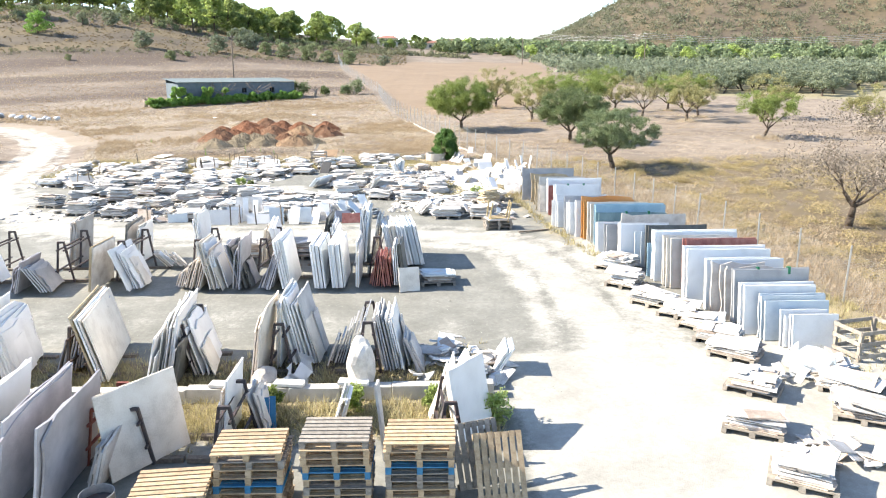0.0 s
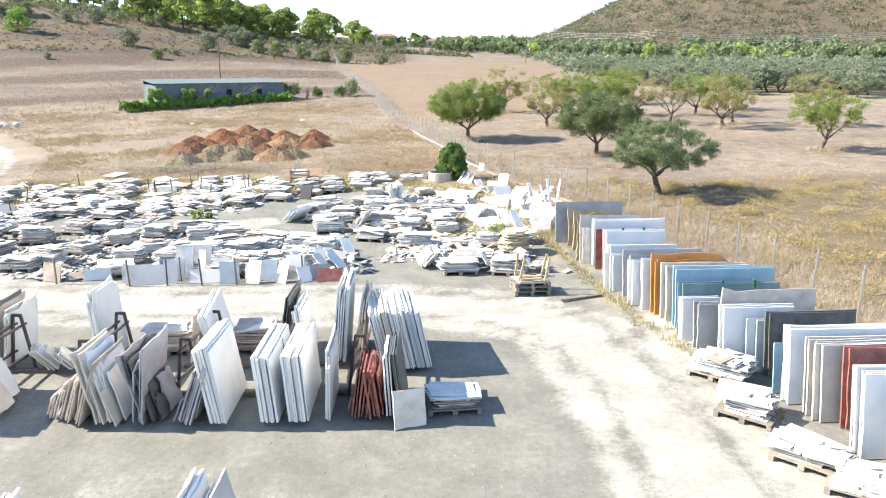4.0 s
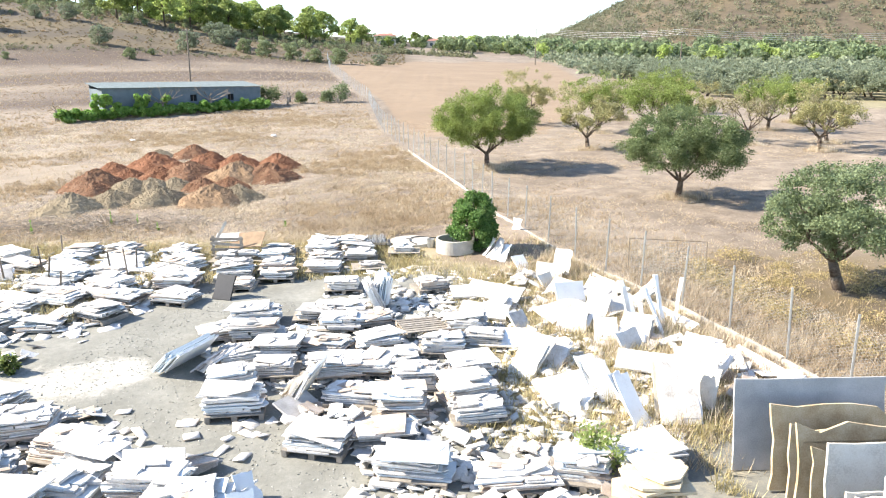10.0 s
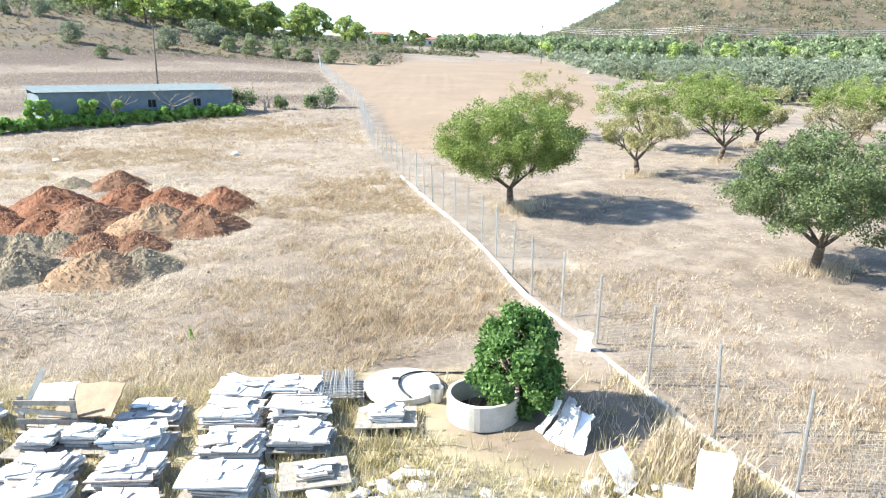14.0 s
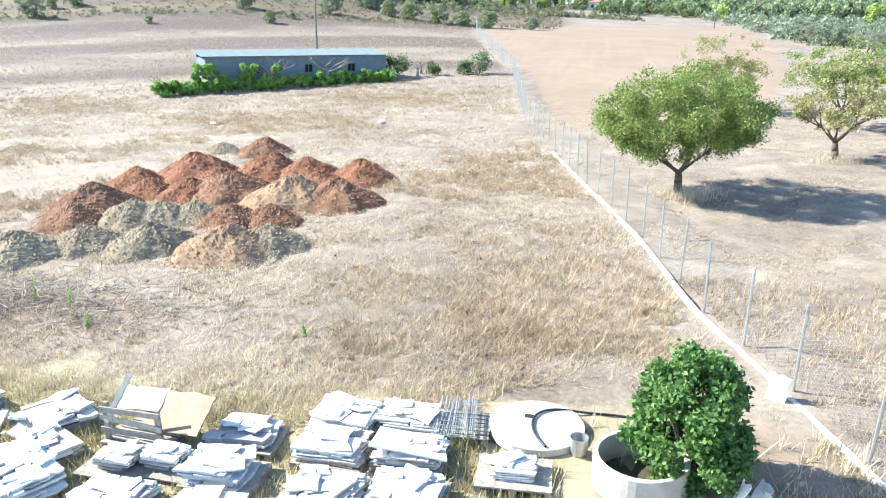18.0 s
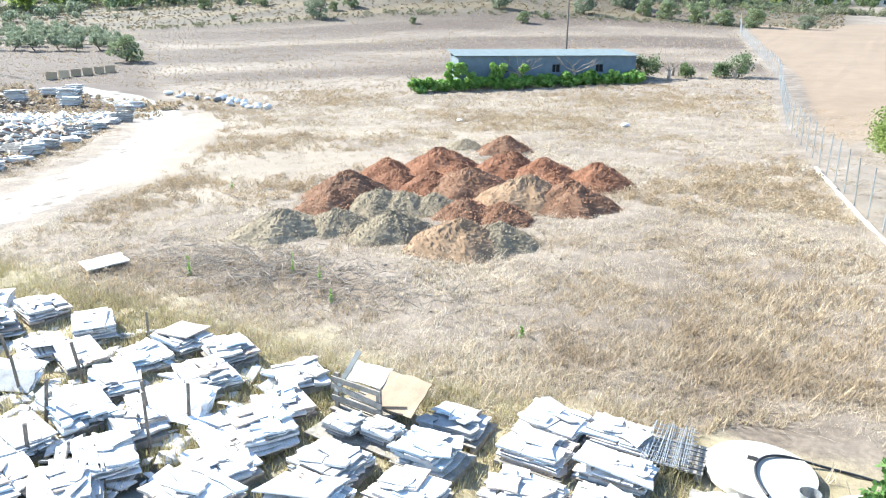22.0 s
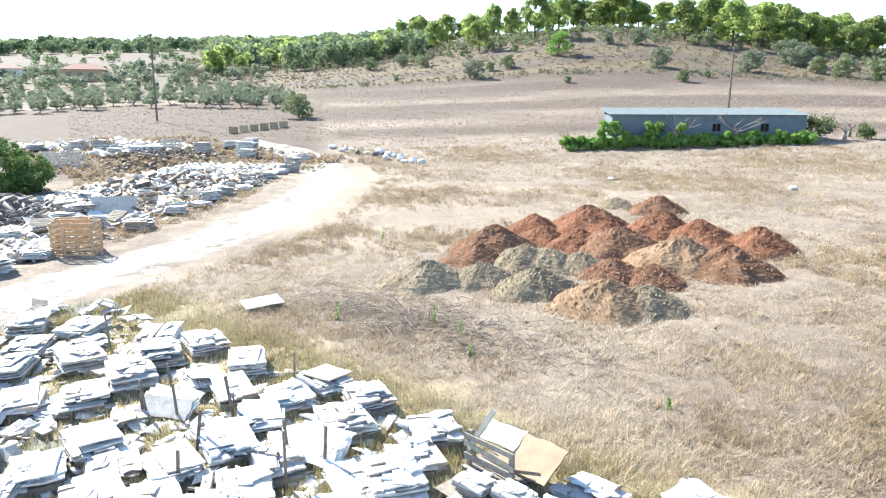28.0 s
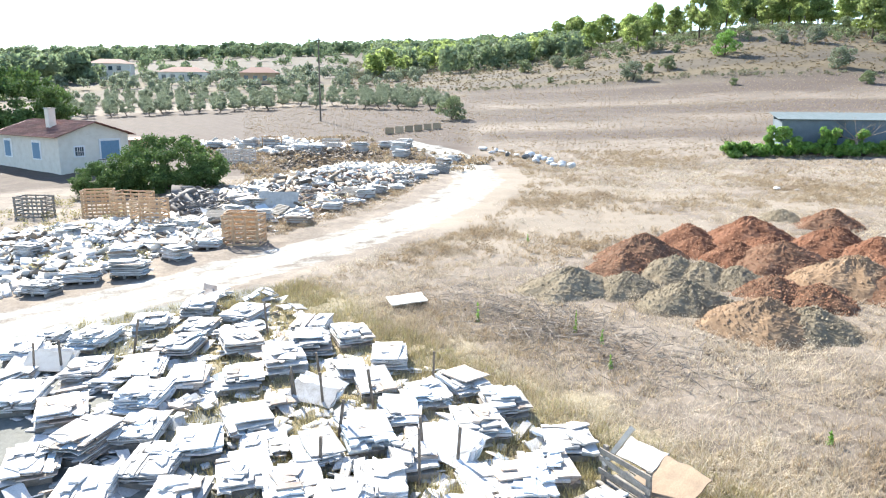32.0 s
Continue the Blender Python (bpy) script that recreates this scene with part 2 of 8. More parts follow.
def put(name, me, parent=None, m=None, label=""):
    """One object on a mesh, under parent at the local pose m."""
    ob = new(name, me)
    if m is not None:
        ob.matrix_basis = m
    if parent is not None:
        ob.parent = parent
    if label:
        ob["label"] = label
    return ob


def part(name, bm, material, parent, label="", m=None, soft=False):
    return put(name, bm_mesh(name, bm, material, soft), parent, m, label)


def thing(name, x, y, label, category, group="", rz=0.0, z=None, kind=""):
    ob = new(name)
    ob.empty_display_size = 0.2
    ob.matrix_basis = pose(x, y, gz(x, y) if z is None else z, 0, 0, rz)
    return tagged(ob, label, category, group, kind)


def box(bm, sx, sy, sz, m=None, at=(0, 0, 0), bevel=0.0):
    """A box with its base centre at `at`."""
    mm = Matrix.Translation((at[0], at[1], at[2] + sz / 2)) @ Matrix.Diagonal((sx, sy, sz, 1))
    if m is not None:
        mm = m @ mm
    g = bmesh.ops.create_cube(bm, size=1, matrix=mm)
    if bevel:
        es = list({e for v in g["verts"] for e in v.link_edges})
        bmesh.ops.bevel(bm, geom=es, offset=bevel, segments=1, affect="EDGES")


def bar(bm, a, b, r, r2=None, n=6):
    """A round bar from a to b."""
    a, b = Vector(a), Vector(b)
    d = b - a
    q = d.to_track_quat("Z", "Y").to_matrix().to_4x4()
    bmesh.ops.create_cone(bm, cap_ends=True, segments=n, radius1=r, radius2=r if r2 is None else r2, depth=d.length,
                          matrix=Matrix.Translation((a + b) / 2) @ q)


def slab_mesh(name, w, h, t, rough, material, seed, hump=0.0):
    """A sawn stone slab lying on x and z, its base edge on z = 0, with broken edges; centred on x and y."""
    r = random.Random(seed)
    pts = []
    n = 5
    for k in range(n):
        pts.append((-w / 2 + w * k / n, r.uniform(0, rough * .4)))
    for k in range(n):
        pts.append((w / 2 - r.uniform(0, rough), h * k / n))
    for k in range(n):
        pts.append((w / 2 - w * k / n, h - r.uniform(0, rough) - hump * h * ((k / n - .5) * 2) ** 4))
    for k in range(n):
        pts.append((-w / 2 + r.uniform(0, rough), h - h * k / n))
    bm = bmesh.new()
    lo = [bm.verts.new((x, -t / 2, z)) for x, z in pts]
    hi = [bm.verts.new((x, t / 2, z)) for x, z in pts]
    bm.faces.new(lo)
    bm.faces.new(list(reversed(hi)))
    k = len(pts)
    for i in range(k):
        bm.faces.new((lo[i], hi[i], hi[(i + 1) % k], lo[(i + 1) % k]))
    bmesh.ops.recalc_face_normals(bm, faces=bm.faces)
    return bm_mesh(name, bm, material)


def flag_mesh(name, w, d, t, sides, rough, material, seed):
    """A flat piece of stone lying on z = 0: a rough polygon with thickness."""
    r = random.Random(seed)
    pts = []
    if sides == 4:
        base = [(-1, -1), (1, -1), (1, 1), (-1, 1)]
        for i in range(4):
            a, b = base[i], base[(i + 1) % 4]
            for k in (0, .5):
                x, y = a[0] + (b[0] - a[0]) * k, a[1] + (b[1] - a[1]) * k
                pts.append((x * w / 2 * (1 - r.uniform(0, rough)), y * d / 2 * (1 - r.uniform(0, rough))))
    else:
        for i in range(sides):
            a = 2 * math.pi * (i + r.uniform(-.3, .3)) / sides
            q = r.uniform(.75, 1.1)
            pts.append((math.cos(a) * w / 2 * q, math.sin(a) * d / 2 * q))
    bm = bmesh.new()
    lo = [bm.verts.new((x, y, 0)) for x, y in pts]
    hi = [bm.verts.new((x * .99, y * .99, t)) for x, y in pts]
    bm.faces.new(list(reversed(lo)))
    bm.faces.new(hi)
    k = len(pts)
    for i in range(k):
        bm.faces.new((lo[i], lo[(i + 1) % k], hi[(i + 1) % k], hi[i]))
    me = bm_mesh(name, bm, material)
    me["t"] = t
    return me


# flat pieces: (size class) -> list of meshes, shared by all stacks and heaps
FLAGS = {"big": [], "mid": [], "small": []}
for i in range(28):
    mt = STONES[i % 7]
    FLAGS["big"].append(flag_mesh("slab", R.uniform(1.05, 1.35), R.uniform(.75, .95), R.uniform(.022, .045), 4, .13, mt, i))
    FLAGS["mid"].append(flag_mesh("slab", R.uniform(.5, .85), R.uniform(.25, .5), R.uniform(.02, .045), R.choice((4, 4, 4, 5)), .25, mt, 100 + i))
    FLAGS["small"].append(flag_mesh("slab", R.uniform(.28, .55), R.uniform(.14, .32), R.uniform(.022, .06), R.choice((4, 4, 5)), .25, mt, 200 + i))


def board_mesh(name, sx, sy, sz, material):
    bm = bmesh.new()
    box(bm, sx, sy, sz)
    return bm_mesh(name, bm, material)


PW, PD = 1.2, .9
BOARD = {}
for nm, pm_ in (("old", PALLETG), ("new", PALLET), ("blue", PBLUE)):
    BOARD[nm] = (board_mesh("board", PW, .095, .022, pm_), board_mesh("runner", .1, PD, .022, pm_), board_mesh("block", .1, .13, .08, pm_))


def plain_pallet():
    """The pallet under a stack: a deck with three runners, in one piece."""
    prof = [(-.6, .14), (-.6, 0), (-.5, 0), (-.5, .11), (-.06, .11), (-.06, 0), (.06, 0), (.06, .11), (.5, .11), (.5, 0), (.6, 0), (.6, .14)]
    bm_ = bmesh.new()
    a_ = [bm_.verts.new((x, -PD / 2, z)) for x, z in prof]
    b_ = [bm_.verts.new((x, PD / 2, z)) for x, z in prof]
    bm_.faces.new(list(reversed(a_)))
    bm_.faces.new(b_)
    for i in range(12):
        bm_.faces.new((a_[i], a_[(i + 1) % 12], b_[(i + 1) % 12], b_[i]))
    bmesh.ops.recalc_face_normals(bm_, faces=bm_.faces)
    return bm_mesh("pallet", bm_, PALLETG)


DECK = plain_pallet()


def make_pallet(parent, m, tone="new"):
    """A pallet of boards, blocks and runners under parent."""
    hub = put("pallet", BOARD[tone][1], parent, m @ pose(0, 0, .1))
    for x in (-PW / 2 + .06, PW / 2 - .06):
        put("runner", BOARD[tone][1], hub, pose(x, 0, 0))
    for x in (-PW / 2 + .06, 0, PW / 2 - .06):
        put("runner", BOARD[tone][1], hub, pose(x, 0, -.1))
        for y in (-PD / 2 + .07, PD / 2 - .07):
            put("block", BOARD[tone][2], hub, pose(x, y, -.08))
    for k in range(7):
        put("board", BOARD[tone][0], hub, pose(R.uniform(-.01, .01), -PD / 2 + .05 + k * (PD - .1) / 6, .022))
    return hub


def bare_pallet(x, y, rz, tone="old", z=0.0, rx=0.0, ry=0.0, spin=0.0, label="empty weathered wooden pallet lying on the ground"):
    ob = thing("pallet", x, y, label, "pallet", "", rz, gz(x, y) + z)
    make_pallet(ob, pose(0, 0, 0, rx, ry, 0) @ pose(0, 0, 0, 0, 0, spin), tone)
    return ob


def layers_mesh(seed, height, tone, fan, split):
    """Many thin layers of broken strips, one over the other: the body of a stack, from z = 0 to height."""
    r = random.Random(seed)
    v, f, mi = [], [], []
    z, ox, oy = 0.0, 0.0, 0.0
    while z < height:
        t = r.uniform(.02, .05)
        pick = tone if r.random() < .62 else r.randrange(7)
        ox = max(-.14, min(.14, ox + r.uniform(-fan, fan)))
        oy = max(-.1, min(.1, oy + r.uniform(-fan, fan) * .7))
        crown = z + t + .05 > height
        rows = [-.42] + sorted(r.uniform(-.32, .32) for _ in range(r.choice((2, 3, 4)) if crown else r.choice(split))) + [.42]
        for c, d in zip(rows, rows[1:]):
            if d - c < .07:
                continue
            lo, hi = -.58 + r.choice((0, .03, .08, .2)), .58 - r.choice((0, .03, .08, .2))
            ends = [lo, hi] if r.random() < (.25 if crown else .55) else [lo, r.uniform(-.25, .25), hi]
            if crown and r.random() < .4:
                ends = [lo, r.uniform(-.35, -.1), r.uniform(.05, .35), hi]
            for a, b in zip(ends, ends[1:]):
                ex, ey = .05, .022
                base = [(a, c), ((a + b) / 2, c), (b, c), (b, (c + d) / 2), (b, d), ((a + b) / 2, d), (a, d), (a, (c + d) / 2)]
                k = len(v)
                tz, tt = r.uniform(-.005, .005) + (r.uniform(0, .02) if crown else 0), t * r.choice((1, 1, .7))
                pts = [(x + ox + r.uniform(-ex, ex), y + oy + r.uniform(-ey, ey)) for x, y in base]
                v += [(x, y, z + tz) for x, y in pts] + [(x, y, z + tt + tz) for x, y in pts]
                f.append(tuple(range(k + 8, k + 16)))
                mi.append(pick)
                for q in range(8):
                    f.append((k + q, k + (q + 1) % 8, k + 8 + (q + 1) % 8, k + 8 + q))
                    mi.append(pick)
                if r.random() < (.55 if crown else .25):
                    pick = r.randrange(7)
        z += t + .006
    me = bpy.data.meshes.new("stack_body")
    me.from_pydata(v, [], f)
    for m in STONES:
        me.materials.append(m)
    me.polygons.foreach_set("material_index", mi)
    me.update()
    me["h"] = z
    return me


CORES = {}
for ci, ch_ in enumerate((.1, .2, .32, .46, .64, .85)):
    CORES[ci] = [layers_mesh(900 + ci * 40 + k, ch_, (0, 3, 2, 4, 1, 5, 6, 3, 0, 1)[k], (.02, .07, .04, .10, .03)[k % 5], ((0, 1, 2), (1, 2, 3), (2, 3, 3))[k % 3]) for k in range(10)]
CORE_H = (.1, .2, .32, .46, .64, .85)


def stone_stack(x, y, rz=0.0, height=.5, tone=None, neat=.4, group="stacks of slabs in the yard", pallet=True, turn=9.0, wide=None, tops=None):
    """A pallet with many thin layers of broken slabs, and loose pieces lying on top."""
    ob = thing("stone_stack", x, y, R.choice((
        "stack of broken white marble slabs on a weathered pallet",
        "stack of pale marble offcuts lying on a grey pallet",
        "layered stack of rough white stone pieces on a pallet")), "stone stack", group, rz + R.uniform(-turn, turn))
    z = 0.0
    if pallet:
        put("pallet", DECK, ob)
        z = .14
    want = max(.1, height - z)
    ci = min(range(6), key=lambda k: abs(CORE_H[k] - want))
    me = R.choice(CORES[ci])
    sx, sy, sz = (wide or R.uniform(.82, 1.2)), (wide or R.uniform(.8, 1.12)), want / CORE_H[ci]
    core = put("stack_body", me, ob, pose(0, 0, z, R.uniform(-1, 1), R.uniform(-1, 1), R.choice((0, 180))) @ Matrix.Diagonal((sx, sy, sz, 1)))
    core["kind"] = "stuff"
    z += me["h"] * sz
    tone = R.choice((0, 0, 1, 2, 3, 4, 5, 6)) if tone is None else tone
    for k in range(R.randint(4, 8) if tops is None else tops):
        pick = (tone if R.random() < .6 else R.randrange(7)) + 7 * R.randrange(4)
        size = "big" if R.random() < neat * .5 else R.choice(("mid", "small", "small"))
        q = .12 if size == "big" else .33
        put("slab", FLAGS[size][pick], ob, pose(R.uniform(-q, q) * sx, R.uniform(-q * .7, q * .7) * sy, z, R.gauss(0, 5), R.gauss(0, 5), R.choice((0, 0, 0, 90)) * (size != "big") + R.uniform(-26, 26) * (.6 if size == "big" else 1)) @ Matrix.Diagonal((1, 1, R.uniform(.45, 1), 1)))
        z += .008
    return ob


def stone_heap(x, y, size=1.0, count=14, height=.5, group="heaps of broken stone"):
    """A loose heap of tipped broken pieces."""
    ob = thing("stone_heap", x, y, "loose heap of broken white marble offcuts on the ground", "stone heap", group, R.uniform(0, 360))
    for k in range(count):
        a, q = R.uniform(0, 6.28), size * math.sqrt(R.random())
        z = height * (1 - q / size) * R.uniform(.2, 1)
        me = FLAGS[R.choice(("mid", "mid", "small", "big" if size > .9 else "small"))][R.randrange(28)]
        put("slab", me, ob, pose(math.cos(a) * q, math.sin(a) * q, z + .02, R.uniform(-28, 28), R.uniform(-28, 28), R.uniform(0, 360)))
    return ob


def leaning_slab(x, y, w, h, rz, lean, material, t=.04, rough=.05, hump=0.0, z=0.0, group="slabs on the racks", label=""):
    """A tall slab standing on its edge. rz turns its face from -y; lean tips its top backwards, in degrees."""
    me = slab_mesh("stone_slab", w, h, t, rough, material, R.randrange(10 ** 6), hump)
    ob = new("stone_slab", me)
    ob.matrix_basis = pose(x, y, gz(x, y) + z, 0, 0, rz) @ pose(0, 0, 0, -lean, 0, 0)
    nice = material.name.replace("_", " ")
    return tagged(ob, label or f"tall {nice} slab standing on edge, leaning back", "stone slab", group)


def a_rack(x, y, rz=0.0, length=1.9, height=1.65, half=.3, material=None):
    """A welded A-frame rack; its ridge runs along local y."""
    material = material or STEEL
    ob = thing("slab_rack", x, y, "red oxide steel A-frame rack for stone slabs" if material is RUSTRED else "welded dark steel A-frame rack for stone slabs", "rack", "slab racks", rz)
    for sy in (-length / 2 + .15, length / 2 - .15):
        for sx in (-1, 1):
            bm = bmesh.new()
            q = pose(sx * half, sy, .05, 0, math.degrees(math.atan2(-sx * (half - .09), height)), 0)
            box(bm, .06, .06, math.hypot(half - .09, height - .05), m=q)
            part("leg", bm, material, ob)
        bm = bmesh.new()
        box(bm, .24, .065, .065, at=(0, sy, height - .04))
        part("cap", bm, material, ob)
    for zz, hx in ((.45, half * .75), (height - .3, .12)):
        for sx in (-1, 1):
            bm = bmesh.new()
            box(bm, .05, length, .05, at=(sx * hx, 0, zz))
            part("rail", bm, material, ob)
    for sx in (-1, 1):
        bm = bmesh.new()
        box(bm, 1.7, .14, .1, at=(0, sx * (length / 2 - .3), 0))
        part("sleeper", bm, WOODD, ob)
    return ob


def pack(x, y, top_right, n, w, h, mats, lean=12.0, rz=0.0, ragged=.12, group="slabs on the racks", loose=0.0):
    """Slabs standing one against another on the long side of a rack, their faces along y. top_right: they lean towards +x."""
    s = -1 if top_right else 1
    off = 0.0
    mt = R.choice(mats)
    a = radians(rz)
    step = R.choice((0, 0, .03, .06)) if n > 3 and ragged > .03 else 0
    for k in range(n):
        if R.random() < .3:
            mt = R.choice(mats)
        t = R.uniform(.024, .046)
        hh = h * R.uniform(1 - ragged * 1.2, 1.03) * (1 - step * k)
        ww = w * R.uniform(1 - ragged * 1.2, 1.02) * (1 - step * k)
        slip = R.uniform(-.08, .08) * (1 if ragged > .03 else .3)
        leaning_slab(x + s * off * math.cos(a) - slip * math.sin(a), y + s * off * math.sin(a) + slip * math.cos(a), ww, hh, 90 * s + rz + R.uniform(-1, 1), lean + (R.uniform(-.5, 1) + k * .2 if ragged > .03 else 0), mt, t, R.choice((.02, .03, .08, .18)) if ragged > .03 else .012, R.choice((0, 0, 0, .15)) if ragged > .03 else 0, z=.1, group=group)
        off += (t + R.uniform(.002, .01 if ragged > .03 else .004) + loose * R.random() * 2) / math.cos(radians(lean))
    if n > 3 and h > 1.0 and ragged > .03:
        # smaller broken pieces stood against the outer slab, in steps
        for k in range(R.choice((0, 1, 2, 3))):
            t = R.uniform(.024, .04)
            slip = R.uniform(-.38, .38) * w
            leaning_slab(x + s * off * math.cos(a) - slip * math.sin(a), y + s * off * math.sin(a) + slip * math.cos(a), w * R.uniform(.3, .55), h * R.uniform(.35, .68), 90 * s + rz + R.uniform(-3, 3), lean + 2 + R.uniform(0, 4), R.choice(mats), t, R.choice((.02, .05, .12)), 0, z=.1, group=group, label="smaller broken slab piece propped against taller slabs")
            off += (t + .012) / math.cos(radians(lean))


def leaf_cloud(centres, radii, count, size, seed, squash=1.0, aspect=1.6):
    """Vertices and faces of many small leaves spread over the shells of some blobs."""
    g = np.random.default_rng(seed)
    c = np.asarray(centres, float)
    r = np.asarray(radii, float)
    pick = g.choice(len(c), count, p=r ** 2 / (r ** 2).sum())
    d = g.normal(size=(count, 3))
    d /= np.linalg.norm(d, axis=1)[:, None]
    rad = r[pick] * (g.random(count) ** .35) * g.uniform(.6, 1.4, count)
    p = c[pick] + d * rad[:, None] * np.array([1, 1, squash])
    u = g.normal(size=(count, 3))
    u /= np.linalg.norm(u, axis=1)[:, None]
    w = np.cross(u, g.normal(size=(count, 3)))
    w /= np.linalg.norm(w, axis=1)[:, None]
    s = size * g.uniform(.6, 1.3, count)[:, None]
    a = p - u * s * aspect / 2
    b = p + w * s / 2
    e = p + u * s * aspect / 2
    f = p - w * s / 2
    v = np.stack([a, b, e, f], 1).reshape(-1, 3)
    n = np.arange(count)[:, None] * 4 + np.arange(4)[None]
    return v, n


def quick_mesh(name, v, quads, material):
    me = bpy.data.meshes.new(name)
    k = quads.shape[1]
    me.vertices.add(len(v))
    me.vertices.foreach_set("co", np.asarray(v, np.float32).ravel())
    me.loops.add(quads.size)
    me.loops.foreach_set("vertex_index", quads.astype(np.int32).ravel())
    me.polygons.add(len(quads))
    me.polygons.foreach_set("loop_start", np.arange(0, quads.size, k, dtype=np.int32))
    me.polygons.foreach_set("loop_total", np.full(len(quads), k, np.int32))
    me.materials.append(material)
    me.update()
    me.validate()
    return me


def branches(bm, start, direction, length, radius, depth, r, tips):
    p = Vector(start)
    d = Vector(direction).normalized()
    seg = 3
    for k in range(seg):
        q = p + d * (length / seg)
        bar(bm, p, q, radius * (1 - k / (seg + 1.5)), radius * (1 - (k + 1) / (seg + 1.5)), 6)
        p = q
        d = (d + Vector((r.uniform(-.25, .25), r.uniform(-.25, .25), r.uniform(-.08, .16)))).normalized()
    if depth == 0:
        tips.append(p)
        return
    for k in range(r.choice((2, 3, 3))):
        nd = (d + Vector((r.uniform(-.9, .9), r.uniform(-.9, .9), r.uniform(-.15, .55)))).normalized()
        branches(bm, p, nd, length * r.uniform(.6, .85), radius * .5, depth - 1, r, tips)
    tips.append(p)


def tree_meshes(seed, height, spread, trunk, leaf, leaves, size, trunk_r=.16, fork=.3, blob=.6, low=.3, clumps=60, flat=1.0, twigs=2, limbs=5, tuft=.8):
    """Trunk and crown meshes of one tree, its foot at the origin. The leaves gather round the branch tips
    and in clumps of an uneven dome from low * height to the top."""
    r = random.Random(seed)
    bm = bmesh.new()
    tips = []
    top = Vector((r.uniform(-.35, .35), r.uniform(-.35, .35), height * fork))
    bar(bm, (0, 0, -.3), (0, 0, .12), trunk_r * 1.7, trunk_r * 1.1, 9)
    bar(bm, (0, 0, .1), top * .55, trunk_r * 1.1, trunk_r * .95, 9)
    bar(bm, top * .55, top, trunk_r * .95, trunk_r * .8, 9)
    for k in range(limbs):
        a = 6.283 * (k + r.uniform(-.3, .3)) / limbs
        d = Vector((math.cos(a) * spread / height * 1.5, math.sin(a) * spread / height * 1.5, r.uniform(.5, 1.0)))
        branches(bm, top, d, height * .22 * r.uniform(.85, 1.25), trunk_r * .55, twigs, r, tips)
    wood = bm_mesh("trunk", bm, trunk, True)
    cs, rs = [], []
    mid, half = height * (1 + low) / 2, height * (1 - low) / 2
    for p in tips:
        if p.z < height * low * .8:
            continue
        reach = math.sqrt((p.x ** 2 + p.y ** 2) / spread ** 2 + ((p.z - mid) / half) ** 2)
        q = 1 / max(1.0, reach)
        cs.append((p.x * q, p.y * q, mid + (p.z - mid) * q))
        rs.append(blob * r.uniform(.5, 1.0) * tuft)
    lobes = [(r.uniform(0, 6.28), r.uniform(.7, 1.15)) for _ in range(5)]
    for k in range(clumps):
        a, u = r.uniform(0, 6.283), r.uniform(-.8, 1)
        lob = 1 + .3 * sum(math.cos(a - la) * (lr - .9) * 3 for la, lr in lobes) / 3
        q = math.sqrt(max(0.02, 1 - u * u)) * lob
        k2 = r.uniform(.45, 1.0) ** .6
        sag = 1 - .28 * q * (u < 0)
        cs.append((math.cos(a) * spread * q * k2, math.sin(a) * spread * q * k2, mid + u * half * k2 * flat * sag * r.uniform(.85, 1.1)))
        rs.append(blob * r.uniform(.35, 1.0))
    v, n = leaf_cloud(cs, rs, leaves, size, seed, .75)
    return wood, quick_mesh("crown", v, n, leaf)


def lobed(cs, rs, per, size, seed, squash=.85):
    """Leaves laid like scales over the skins of rounded lobes, so that each lobe catches the light as one form."""
    g = np.random.default_rng(seed)
    c, r = np.repeat(np.asarray(cs, float), per, 0), np.repeat(np.asarray(rs, float), per)
    m = len(c)
    d = g.normal(size=(m, 3))
    d[:, 2] += .25
    d /= np.linalg.norm(d, axis=1)[:, None]
    p = c + d * (r * g.uniform(.72, 1.08, m))[:, None] * np.array([1, 1, squash])
    n = d + g.normal(0, .6, (m, 3))
    n /= np.linalg.norm(n, axis=1)[:, None]
    u = np.cross(n, g.normal(size=(m, 3)))
    u /= np.linalg.norm(u, axis=1)[:, None]
    w = np.cross(n, u)
    k = (r * size * g.uniform(.6, 1.4, m))[:, None]
    v = np.stack([p - u * k, p + w * k * .6, p + u * k, p - w * k * .6], 1).reshape(-1, 3)
    return v, np.arange(m)[:, None] * 4 + np.arange(4)[None]


def rounded_tree(seed, height, spread, leaf, lobes, low=.22, per=210, size=.19, trunk_r=.2):
    """A pine or bush seen from afar: a leaning trunk, a few limbs and a crown of rounded lobes with gaps."""
    r = random.Random(seed)
    bm = bmesh.new()
    top = Vector((r.uniform(-.5, .5), r.uniform(-.5, .5), height * .55))
    bar(bm, (0, 0, -.4), top * .5, trunk_r * 1.2, trunk_r, 7)
    bar(bm, top * .5, top, trunk_r, trunk_r * .6, 7)
    cs, rs = [], []
    for k in range(lobes):
        a, u = 2.4 * k + r.uniform(-.7, .7), (k + .5) / lobes
        z = low + (1 - low) * u ** .85
        q = math.sin(math.pi * min(.9, .28 + .66 * u)) ** .8 * r.uniform(.35, 1.15)
        cs.append((math.cos(a) * spread * q * .78, math.sin(a) * spread * q * .78, height * z * .9 + r.uniform(-.06, .06) * height))
        rs.append(spread * r.uniform(.17, .38))
        if k % 3 == 0:
            bar(bm, top * r.uniform(.35, .95), Vector(cs[-1]), trunk_r * .35, .03, 5)
    v, n = lobed(cs, rs, per, size, seed, .62)
    return bm_mesh("trunk", bm, BARK, True), quick_mesh("crown", v, n, leaf)


